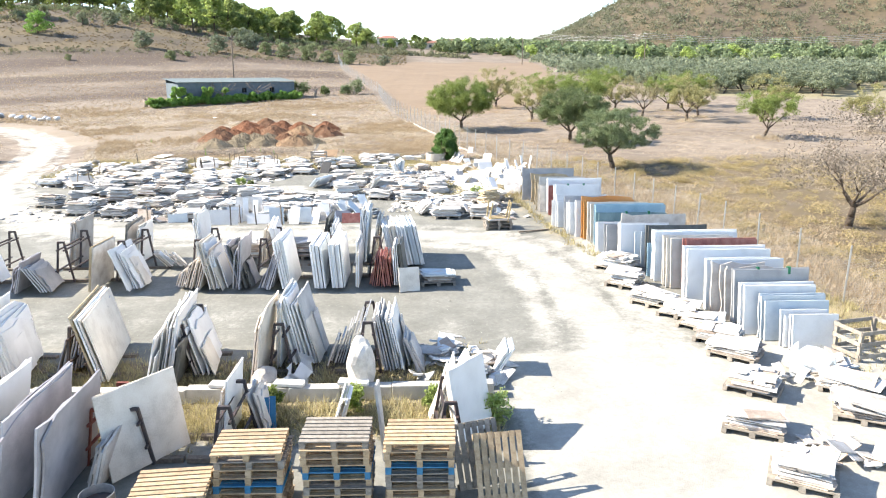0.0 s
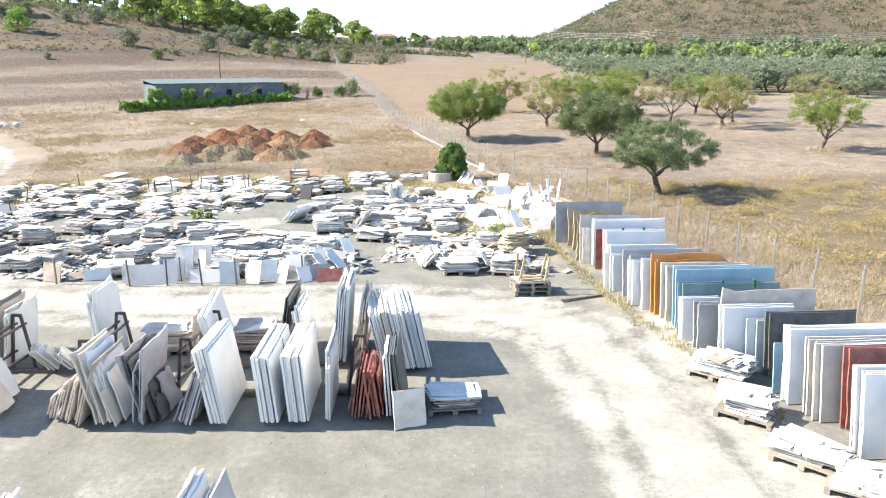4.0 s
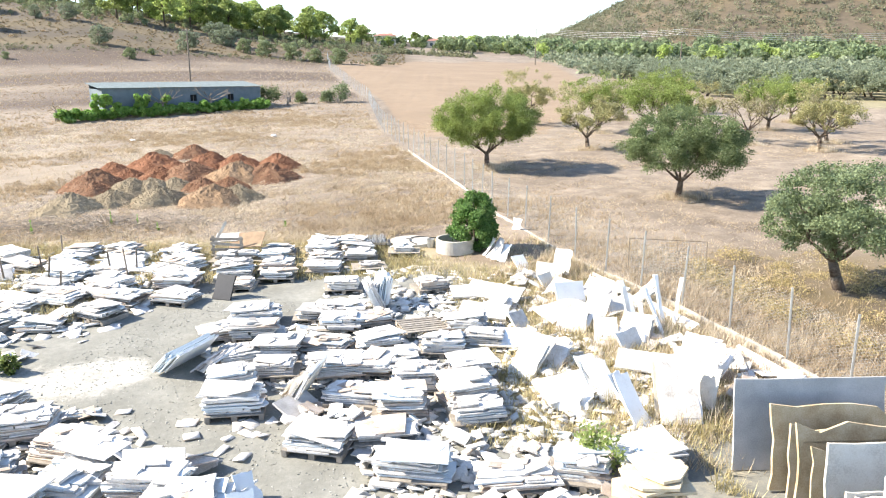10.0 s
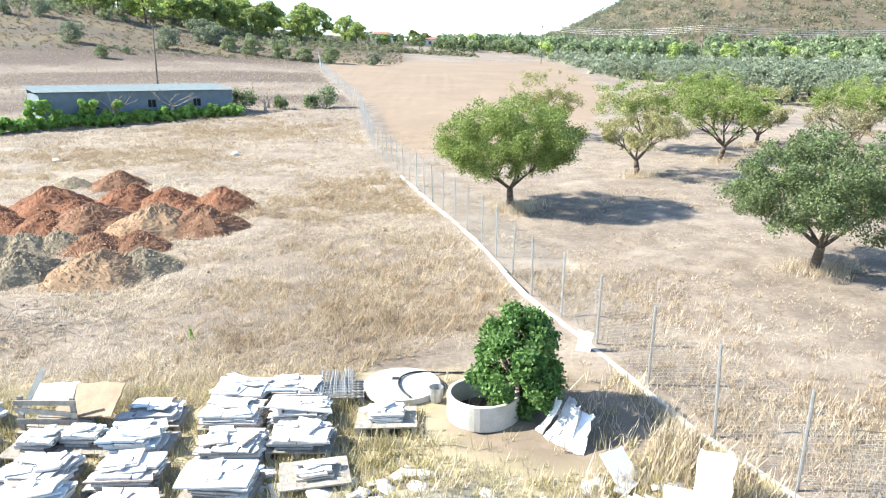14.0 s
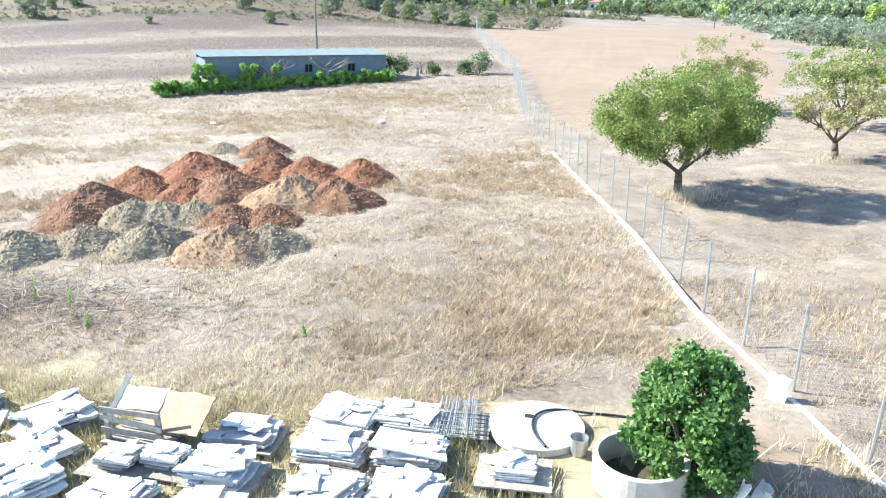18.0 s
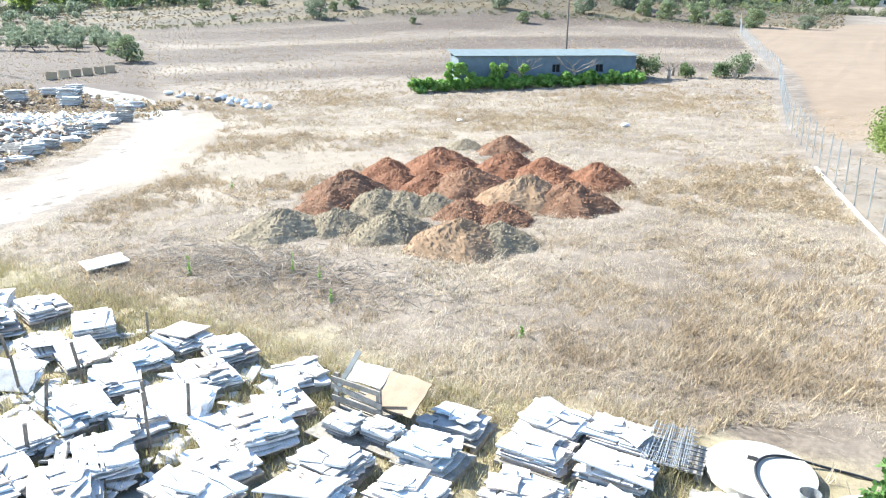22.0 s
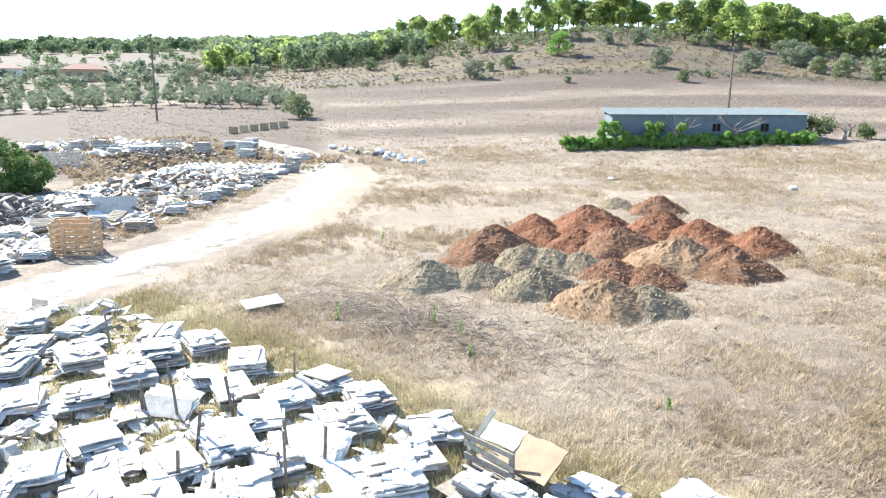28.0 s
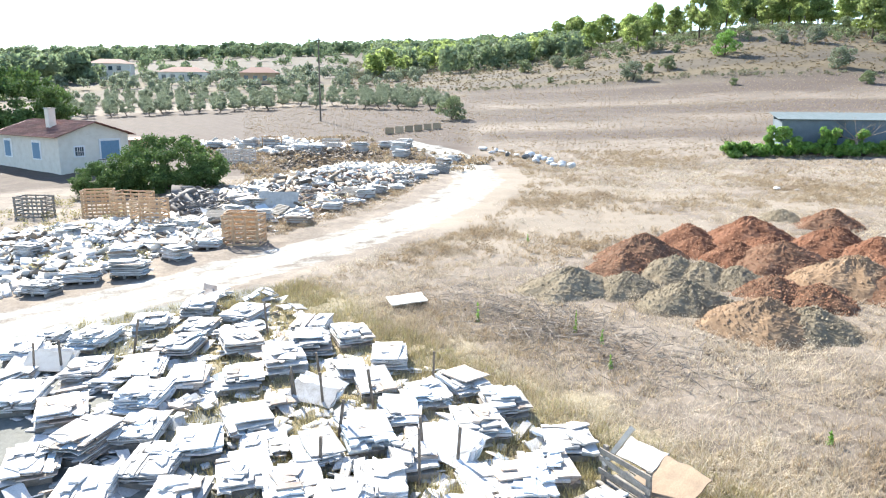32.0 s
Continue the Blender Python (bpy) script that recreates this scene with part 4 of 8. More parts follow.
# third row, across the yard
for x, rs in ((-15.0, STEEL), (-12.3, STEEL), (-10.1, STEEL), (-7.45, STEEL), (-5.1, STEEL), (-3.1, STEEL), (-1.15, STEEL)):
    a_rack(x, 26.4, R.uniform(-4, 4), 2.2, 1.5, material=rs)
for x, right, n, w, h, ms, lean, rz, gap in (
        (-16.2, True, 6, 2.0, 1.7, (WHITE, CREAM), 12, 0, .02), (-14.9, False, 6, 2.0, 1.5, (WHITE, GREY), 14, 4, .02), (-13.3, True, 5, 1.6, 1.2, (MAUVE, GREY), 14, 4, .03), (-12.6, False, 5, 1.5, 1.0, (WHITE, GREY), 30, 10, .04),
        (-10.75, True, 3, 1.7, 1.55, (RUSTY, OCHRE), 8, 0, 0), (-9.6, False, 5, 2.1, 1.7, (WHITE, CREAM), 20, 4, .02), (-7.15, True, 12, 1.7, 1.5, (RUSTY, CREAM, RUSTY, MAUVE), 18, 0, .04), (-6.75, False, 7, 1.7, 1.75, (CREAM, WHITE), 12, 0, .01),
        (-5.8, True, 5, 1.7, 1.75, (MAUVE, GREY), 6, 0, .02), (-5.75, False, 5, 1.7, 1.65, (MAUVE, DARK), 15, 0, .03), (-4.7, True, 6, 1.6, 1.5, (MAUVE, RUSTY), 19, 0, .04), (-4.3, False, 9, 1.9, 1.7, (WHITE,), 9, 0, .002),
        (-3.2, False, 9, 2.1, 1.5, (WHITE,), 5, 0, .002), (-2.62, False, 11, 2.1, 1.5, (WHITE, WHITE, BLUE), 4, 0, .002), (-1.75, True, 3, 1.7, 1.6, (CREAM, WHITE), 2, 0, .01)):
    pack(x, 24.1 + w / 2, right, n, w, h, ms, lean, rz, .1 if gap > .003 else .02, loose=gap)
for x, right, n, w, h, ms, lean, gap in (
        (-.95, True, 6, 1.3, 1.15, (REDS,), 7, .02), (-.85, False, 5, 1.3, 1.05, (REDS,), 7, .02), (-.5, False, 3, 1.6, 1.45, (WHITE, BLUE), 3, .01), (-.22, False, 3, 1.6, 1.5, (DARK, GREY), 7, .01)):
    pack(x, 24.2 + w / 2, right, n, w, h, ms, lean, 0, .06, loose=gap)
# its back rank
for x, right, n, w, h, ms, lean in (
        (-12.8, True, 5, 1.7, 1.9, (RUSTY, WHITE), 8), (-10.9, True, 3, 1.7, 1.8, (DARK, RUSTY), 10), (-10.4, True, 3, 1.7, 1.55, (CREAM, WHITE), 8), (-8.1, False, 7, 1.6, 2.0, (WHITE,), 3),
        (-5.6, True, 4, 1.7, 1.5, (CREAM, RUSTY), 8), (-1.75, True, 9, 1.7, 2.05, (WHITE, BLUE), 4), (-1.35, True, 4, 1.7, 1.75, (RUSTY, CREAM), 6),
        (-3.35, True, 5, 1.7, 1.75, (DARK, RUSTY), 9), (-2.9, False, 5, 1.7, 1.55, (WHITE, CREAM), 6)):
    pack(x, 27.1 + w / 2, right, n, w, h, ms, lean)
pack(-.86, 27.55, False, 31, 2.0, 1.52, (WHITE, WHITE, CREAM, BLUE), 12, 7, .03)
pack(-5.0, 27.7, False, 6, 2.4, 1.55, (WHITE,), 14, 8, .02)
for x, rr in ((-9.3, 18), (-8.85, 24)):
    pack(x, 27.3, False, 5, .8, .75, (CREAM, WHITE, RUSTY), 40, rr, .2)
leaning_slab(.02, 24.0, .75, .85, 20, 14, CREAM, .04, .05, label="pale slab piece propped against a rack")
stone_stack(.95, 24.9, 8, .3, 6, .8, "stacks of slabs in the yard")
for x in (-4.3, -6.6):
    stone_stack(x, 28.4, 4, .62, 0, .6)

# ---- the long row of tall slabs by the fence ----
ROW = "row of slabs along the fence"


SKYB = mat("sky_blue_marble", [(.24, .40, .48), (.36, .53, .61), (.50, .65, .71)], 1.6, .5, .1, tint=.1)


def clamp(x, y, h, lean=8.0):
    """A green lifting clamp sitting astride the top edge of a slab."""
    ob = thing("clamp", x, y, "small green steel clamp gripping the top of a slab", "clamp", "green clamps")
    m = pose(0, 0, 0, -lean, 0, 0)
    for sy in (-.05, .05):
        bm = bmesh.new()
        box(bm, .07, .02, .22)
        part("jaw", bm, GREENP, ob, "", m @ pose(0, sy, h - .19))
    bm = bmesh.new()
    box(bm, .07, .12, .03)
    part("bridge", bm, GREENP, ob, "", m @ pose(0, 0, h + .002))


def slab_row(spots):
    """Slabs on edge, facing down the row: place, left end, stone, how many, width, height, gap."""
    for y0, left, mt, count, w, h, gap in spots:
        y, wild = y0, mt in (OCHRE, RUSTY)
        for k in range(count):
            t = R.uniform(.035, .06)
            ww = w * R.uniform(.93, 1.0) if k else w
            slip = R.uniform(0, .1 if gap < .05 else .25) * (k > 0)
            hh = h * (R.uniform(.86, 1.02) if gap > .05 else R.uniform(.97, 1.0)) if k else h
            leaning_slab(left + slip + ww / 2, y, ww, hh, R.uniform(-.6, .6) + 2, 9 + R.uniform(-.5, .5) + 2 * wild, mt, t, .12 if wild else R.choice((.012, .02, .04)), .28 if mt in (OCHRE, ORANGE) else R.choice((0, 0, .03)), group=ROW)
            y -= t + gap * R.uniform(.8, 1.2) + R.uniform(.004, .012)


slab_row(((38.6, 5.62, GREY, 1, 2.8, 1.7, 0), (37.95, 5.98, OCHRE, 4, 2.4, 1.55, .27), (36.6, 6.2, CREAM, 1, 2.4, 1.6, 0), (36.0, 5.95, OCHRE, 1, 1.2, 1.1, 0), (35.75, 6.05, CREAM, 2, .8, 1.35, .02), (35.55, 6.45, WHITE, 3, 2.75, 1.7, .02),
          (34.95, 6.45, REDS, 2, 2.3, 1.45, .05), (34.4, 6.6, WHITE, 5, 2.15, 1.6, .02), (33.3, 6.5, WHITE, 2, 2.4, 1.35, .04), (32.75, 6.25, WHITE, 3, 1.0, 1.2, .05), (32.1, 6.7, GREY, 3, 2.6, 1.5, .06)))
slab_row(((31.3, 6.65, WHITE, 3, 1.9, 1.4, .02), (30.95, 6.95, WHITE, 3, 2.2, 1.55, .02), (30.6, 7.15, ORANGE, 3, 2.65, 1.8, .06), (30.1, 7.3, CREAM, 4, 2.6, 1.65, .07), (29.45, 7.45, SKYB, 3, 2.9, 1.7, .02), (28.75, 7.35, TEAL, 2, 2.9, 1.5, .02),
          (28.45, 7.3, WHITE, 3, 1.1, 1.2, .02), (27.9, 7.5, GREY, 3, .9, 1.25, .05), (27.3, 7.95, RUSTY, 1, 2.6, 1.8, 0), (26.95, 7.8, WHITE, 4, 1.95, 1.5, .03), (26.45, 8.3, BLUE, 2, 1.6, 1.3, .05)))
slab_row(((26.15, 8.6, DARK, 2, 2.3, 1.6, .02), (25.2, 8.4, SKYB, 1, 1.2, 1.2, 0), (24.9, 8.45, WHITE, 4, 2.95, 1.75, .015), (24.3, 8.65, CREAM, 5, 2.3, 1.7, .05), (23.65, 9.1, REDS, 2, 2.5, 1.75, .02), (22.75, 8.8, WHITE, 5, 2.7, 1.75, .02),
          (21.9, 9.2, WHITE, 2, 2.5, 1.6, .03), (21.5, 9.25, RUSTY, 4, 1.7, 1.6, .16), (20.45, 9.45, GREY, 2, 2.3, 1.7, .02), (20.1, 9.5, WHITE, 4, 2.2, 1.4, .04), (19.6, 9.85, BLUE, 3, 1.9, 1.25, .06), (19.0, 10.2, WHITE, 4, 1.3, 1.0, .06)))
for x, y, h in ((7.3, 34.4, 1.6), (8.05, 34.4, 1.6), (8.6, 28.75, 1.5), (9.5, 28.75, 1.5), (10.2, 20.45, 1.7), (11.1, 20.45, 1.7)):
    clamp(x, y, h)
drum = thing("steel_drum", -4.85, 11.6, "open grey steel drum standing beside tall slabs", "drum")
bm = bmesh.new()
bmesh.ops.create_cone(bm, cap_ends=False, segments=32, radius1=.28, radius2=.28, depth=.86, matrix=Matrix.Translation((0, 0, .43)))
bmesh.ops.solidify(bm, geom=bm.faces[:], thickness=.012)
part("shell", bm, GALV, drum)
bm = bmesh.new()
bmesh.ops.create_circle(bm, cap_ends=True, segments=32, radius=.275)
part("bottom", bm, STEEL, drum, "", pose(0, 0, .7))
for k in range(3):
    leaning_slab(-2.95 + k * .13, 14.9 + k * .05, .14, .75, 8, 16 + k * 3, PBLUE, .03, .01, group="blue boards", label="narrow blue painted board leaning among slabs")
for x, y, h in ((7.5, 26.2, .55), (7.4, 24.2, .5), (7.8, 22.4, .4), (8.3, 21.4, .35), (8.6, 20.4, .3), (8.7, 19.4, .4), (8.75, 18.4, .3), (8.4, 16.5, .4), (7.6, 14.7, .35), (7.7, 12.8, .4), (10.6, 16.4, .3), (10.2, 15.1, .3)):
    stone_stack(x, y, -35, h, 0, .45, "pallets of offcuts along the row")
leaning_slab(10.1, 17.0, 1.1, .9, -10, 25, BLUE, .04, .3, .5, group=ROW, label="broken pale blue slab leaning on offcuts")
for k in range(3):
    stone_heap(9.7 + k * .5, 17.0 + k * .3, .6, 9, .45)
for x, y, s in ((8.95, 13.7, .7), (9.9, 13.0, .6)):
    stone_heap(x, y, s, 14, .6)
for x, y, rz in ((10.6, 17.0, 12), (11.1, 16.2, 40), (10.9, 12.0, 25), (11.7, 12.6, -30)):
    bare_pallet(x, y, rz, "old")
ob = thing("broken_crate", 12.2, 18.4, "weathered open wooden crate frame on dry grass", "crate", rz=14)
for sx in (-.6, .6):
    for sy in (-.4, .4):
        bm = bmesh.new()
        box(bm, .09, .09, .8, at=(sx, sy, 0))
        part("corner_post", bm, PALLETG, ob)
for zz in (.08, .42, .72):
    for sy in (-.46, .46):
        bm = bmesh.new()
        box(bm, 1.3, .03, .1, at=(0, sy, zz))
        part("slat", bm, PALLETG, ob)
    for sx in (-.66, .66):
        bm = bmesh.new()
        box(bm, .03, .9, .1, at=(sx, 0, zz))
        part("slat", bm, PALLETG, ob)


def stake(x, y, h, lean=6.0, material=None):
    bm = bmesh.new()
    box(bm, .055, .04, h)
    ob = new("stake", bm_mesh("stake", bm, material or WOODD))
    ob.matrix_basis = pose(x, y, gz(x, y) - .05, R.uniform(-lean, lean), R.uniform(-lean, lean), R.uniform(0, 180))
    return tagged(ob, "old grey timber stake standing among stone stacks", "stake", "timber stakes")


# ---- the field of stacks ----
def stacks_at(spots, lo, hi, rz, turn=8.0, wide=None, neat=.25, group="stacks of slabs in the yard", heaps=0.0):
    """Stacks (and now and then a heap) standing at the given spots."""
    for x, y in spots:
        x, y = x + R.uniform(-.05, .05), y + R.uniform(-.05, .05)
        if R.random() < heaps:
            stone_heap(x, y, R.uniform(.65, .9), R.randint(9, 13), R.uniform(.3, .55))
        else:
            stone_stack(x, y, rz, lo + (hi - lo) * R.random() ** 1.2, turn=turn, wide=wide and wide * R.uniform(.92, 1.06), neat=neat, group=group)


# rows of pallets at the end of the yard
REAR = ((-2.8, 54.3), (-2.6, 53.3), (-2.35, 52.3), (-4.0, 54.1), (-3.9, 53.1), (-3.65, 52.0), (-3.5, 50.9), (-5.5, 53.3), (-5.4, 52.3), (-5.2, 51.25), (-5.05, 50.2), (-6.8, 51.3), (-6.5, 50.3), (-6.2, 49.25))
stacks_at(REAR, .26, .4, -3, 5, .97, .1)
for x, y, h in ((-7.25, 52.25, .38), (-6.5, 52.4, .4), (-.85, 53.1, .3), (-2.0, 51.2, .2)):
    stone_stack(x, y, 4, h, wide=.6, tops=3)
LEFT_A = ((-9.4, 53.5), (-8.9, 52.4), (-8.55, 51.5), (-8.45, 50.4), (-8.2, 49.5), (-7.7, 48.1), (-11.4, 53.4), (-11.0, 52.5), (-10.8, 50.5), (-10.3, 49.6), (-10.1, 48.7), (-9.3, 48.0), (-9.4, 46.8), (-13.0, 53.5), (-13.0, 52.4), (-12.6, 51.3), (-12.1, 50.2), (-12.1, 49.2), (-11.2, 48.2), (-12.3, 47.8), (-12.1, 46.4), (-13.7, 46.4), (-14.0, 47.4), (-13.4, 45.1), (-14.3, 51.8), (-15.5, 52.9), (-15.5, 51.6), (-14.4, 48.6), (-15.4, 46.6))
stacks_at(LEFT_A, .24, .42, -20, 16, 1.12, .14)
LEFT_B = ((-15.4, 45.5), (-15.3, 44.4), (-16.0, 47.6), (-17.1, 46.9), (-17.6, 45.2), (-16.8, 49.3), (-17.0, 50.5), (-17.7, 48.2), (-17.7, 52.9), (-17.8, 51.7), (-19.2, 52.3), (-19.4, 50.2), (-20.1, 48.7), (-19.2, 47.4), (-19.9, 46.2), (-21.5, 49.7), (-21.9, 51.2), (-21.6, 52.6), (-22.5, 46.8), (-23.1, 48.6), (-23.4, 50.2), (-25.2, 51.3), (-22.6, 45.0), (-19.0, 44.6), (-20.6, 44.0), (-23.6, 52.6))
stacks_at(LEFT_B, .26, .48, -30, 20, 1.22, .14, heaps=.06)
for x, y, rr in ((-14.7, 50.4, -64), (-10.6, 51.3, -70), (-21.2, 45.6, -40)):
    pack(x, y, False, 7, 1.4, .6, (YARDW, CREAM, WHITE), 52, rr, group="slabs standing between stacks")
    for q in (-.4, .4):
        stake(x + .3 * math.cos(radians(rr)) - q * math.sin(radians(rr)), y + .3 * math.sin(radians(rr)) + q * math.cos(radians(rr)), .95)
for x, y in ((-12.5, 49.8), (-13.4, 51.2), (-15.0, 49.9), (-11.7, 49.0), (-15.8, 51.0), (-19.8, 51.2), (-21.0, 47.6), (-10.0, 50.2), (-13.6, 53.0)):
    stake(x, y, R.uniform(.8, 1.2), 9)

# low leavings that fill the gaps between them
for k in range(46):
    x, y = R.uniform(-24.5, -9), R.uniform(44.2, 53.2)
    if k % 2:
        stone_stack(x, y, -28, R.uniform(.08, .2), pallet=False, turn=40, wide=R.uniform(.6, 1.1), tops=3, neat=.1)
    else:
        stone_heap(x, y, R.uniform(.5, .8), R.randint(6, 9), R.uniform(.12, .3))

# the middle of the yard
MIDDLE = ((-2.6, 49.0), (.2, 48.9), (-3.2, 46.5), (-5.4, 45.2), (-4.9, 46.3), (-4.5, 45.2), (-2.4, 46.7), (-1.6, 46.0), (-3.2, 45.1), (-2.4, 45.7), (-1.2, 44.4), (-2.6, 44.2), (-3.7, 43.9), (-4.5, 43.6), (-3.6, 42.9), (-2.1, 42.8), (-1.3, 42.9), (-.6, 43.1), (.4, 44.0), (1.5, 44.5), (1.2, 45.4), (-4.3, 42.2), (-2.0, 40.6), (-.6, 40.8), (-1.5, 41.4), (.9, 41.4), (1.1, 42.5), (-.2, 42.0), (1.1, 40.6))
stacks_at(MIDDLE, .28, .52, 6, 18, None, .14, heaps=.18)
stone_stack(-4.0, 41.1, 4, .5, 6, .9, tops=2)
bare_pallet(-.1, 45.3, 24, "old", .12, 4, 3, 0, "weathered pallet lying on broken stone")
pack(-1.2, 47.7, True, 11, 1.0, .95, (WHITE, BLUE, CREAM), 10, 14, .2, "slabs standing between stacks")
pack(-1.55, 47.3, False, 8, 1.0, .85, (WHITE, YARDW), 24, 10, .2, "slabs standing between stacks")
pack(-5.9, 43.5, True, 7, 1.5, .8, (WHITE, BLUE), 44, -22, .08, "slabs standing between stacks")
pack(-5.1, 43.4, True, 6, 1.3, .5, (GREY, WHITE), 50, -14, .1, "slabs standing between stacks")
pack(-2.7, 41.6, True, 10, 1.2, .95, (WHITE, CREAM), 30, -12, .2, "slabs standing between stacks")
# the corner by the long row
CORNER = ((-.1, 38.6), (1.0, 39.5), (1.6, 38.2), (-.8, 39.9), (-2.0, 39.6), (-.5, 40.9), (1.2, 37.3), (1.0, 36.4), (2.2, 36.2), (3.4, 37.7), (2.9, 38.4), (2.6, 39.3), (4.8, 35.0), (3.3, 34.6), (1.5, 34.9), (1.8, 35.7), (4.1, 38.7))
stacks_at(CORNER, .3, .58, 0, 24, None, .5, heaps=.3)
pack(.35, 35.9, True, 9, 1.5, .7, (WHITE, BLUE, YARDW), 40, 8, .2, "slabs standing between stacks")
for x, y in ((2.6, 35.2), (-.6, 39.0), (-1.6, 40.2), (.3, 37.2), (2.2, 37.2), (3.7, 36.6), (-2.3, 40.4)):
    stone_heap(x, y, R.uniform(.7, 1.0), R.randint(12, 16), R.uniform(.35, .55))
# the block of stacks between the two tracks
BLOCK_A = ((-9.3, 39.7), (-8.2, 40.3), (-6.7, 39.4), (-6.0, 38.9), (-4.8, 38.1), (-8.1, 37.2), (-7.9, 38.4), (-6.8, 37.5), (-6.0, 38.2), (-4.8, 37.0), (-7.2, 36.4), (-5.8, 36.2), (-7.0, 35.0), (-6.1, 35.2), (-5.0, 35.2), (-4.2, 36.1), (-3.8, 37.3), (-7.2, 40.6))
stacks_at(BLOCK_A, .38, .72, 2, 18, None, .16, heaps=.2)
BLOCK_B = ((-15.4, 41.6), (-14.2, 42.0), (-14.2, 39.5), (-12.6, 39.6), (-11.6, 40.6), (-10.4, 41.3), (-9.2, 41.3), (-12.4, 36.9), (-11.0, 36.6), (-11.1, 35.2), (-10.8, 37.9), (-9.4, 38.0), (-9.6, 35.0), (-8.4, 35.3), (-9.4, 36.5), (-13.6, 38.2), (-12.4, 35.4), (-13.6, 35.6), (-14.2, 37.0), (-12.6, 41.4), (-16.4, 40.0), (-15.6, 37.9), (-15.0, 36.2), (-17.4, 38.6), (-17.4, 41.4), (-17.0, 36.8), (-18.6, 40.2), (-18.8, 42.0), (-19.6, 38.8))
stacks_at(BLOCK_B, .38, .68, 0, 18, None, .16, heaps=.18)
for k in range(7):
    x = -12.9 + k * 1.45 + R.uniform(-.2, .2)
    leaning_slab(x, 34.5 + R.uniform(-.15, .15), R.uniform(.45, 1.0), R.uniform(.4, .85), R.uniform(-18, 18), R.uniform(8, 26), R.choice((WHITE, YARDW, WHITE, BLUE, YARDB, CREAM)), .04, .05, group="slabs standing at the edge of the stacks", label="pale slab offcut standing against a stack of stone")
    if k % 3 == 0:
        stake(x + .3, 34.3, .95, 3)
PATTERN = mat("black_veined_marble", [(.05, .05, .05), (.60, .59, .57), (.66, .65, .63), (.72, .71, .69), (.10, .10, .10)], 1.1, .5, .05)
for x, y, w, h, rz, lean, mt, lb in ((-9.3, 34.05, 1.8, .72, 3, 12, PATTERN, "long white slab with black veins leaning on posts"), (-8.1, 34.9, 1.3, 1.15, 2, 14, YARDP, "large dusty pale slab standing among stacks"),
                                     (-8.2, 34.7, .3, 1.15, 6, 16, WHITE, ""), (-7.75, 34.65, .28, 1.05, -4, 16, WHITE, ""), (-7.2, 34.15, 1.6, .5, 2, 20, WHITE, ""), (-6.55, 34.0, .7, .8, 8, 14, BLUE, ""), (-5.75, 33.95, .5, .85, -14, 20, WHITE, ""),
                                     (-5.4, 34.3, .9, .75, 4, 18, BLUE, ""), (-4.8, 33.95, .45, .8, -24, 26, WHITE, ""), (-4.6, 34.4, 1.2, .5, 5, 24, YARDW, ""), (-3.9, 34.0, .5, .6, 30, 30, WHITE, ""), (-3.5, 34.35, .8, .55, 12, 24, MAUVE, ""), (-3.05, 34.0, .9, .5, 8, 26, REDS, "")):
    leaning_slab(x, y, w, h, rz, lean, mt, .035, .03, group="slabs standing at the edge of the stacks", label=lb)
for x in (-10.0, -8.7, -7.5, -6.3):
    stake(x, 33.9, 1.0, 3)
for k in range(20):
    leaning_slab(-3.2 + R.uniform(-.7, .9) - .3 * (k % 2), 35.4 + R.uniform(-.9, 2.1) + .2 * (k % 2), R.uniform(.25, .6), R.uniform(.6, 1.2), R.uniform(20, 95), R.uniform(38, 62), R.choice((WHITE, BLUE, WHITE, YARDW, BLUE)), .03, .08, 0, group="slabs standing at the edge of the stacks", label="broken pointed slab piece leaning on a heap")
for x, y in ((-2.6, 35.2), (-3.4, 36.4), (-3.7, 37.2), (-4.6, 38.3)):
    stone_heap(x, y, .95, 15, .7)
for k in range(9):
    y = R.uniform(40.5, 50)
    x = R.uniform(1.0, float(fence_x(y)) - 1.6)
    leaning_slab(x, y, R.uniform(1.2, 1.9), R.uniform(.6, .9), R.uniform(-40, 40), R.uniform(60, 80), R.choice((WHITE, YARDP, CREAM)), .06, .04, z=.12, group="slabs tipped by the fence", label="long white slab lying tilted on broken stone")
for k in range(16):
    y = R.uniform(40.5, 51)
    x = float(fence_x(y)) - R.uniform(1.2, 4.2)
    leaning_slab(x, y, R.uniform(.5, 1.0), R.uniform(.5, .95), R.uniform(-60, 60), R.uniform(25, 65), R.choice((WHITE, YARDP, CREAM)), .04, .03, group="slabs tipped by the fence", label="broken white slab tipped on dry weeds by the fence")
for k in range(6):
    y = 45.4 + R.uniform(-.6, .6)
    leaning_slab(6.3 + R.uniform(-.7, .6), y, R.uniform(.1, .22), R.uniform(.9, 1.5), R.uniform(-40, 40), R.uniform(8, 45), WHITE, .05, .03, group="slabs tipped by the fence", label="narrow white stone strip standing in a pile")
for k in range(12):
    y = 40.4 + k * .9
    stone_heap(float(fence_x(y)) - R.uniform(1.3, 3.4), y, R.uniform(.5, .85), R.randint(6, 9), R.uniform(.25, .5))
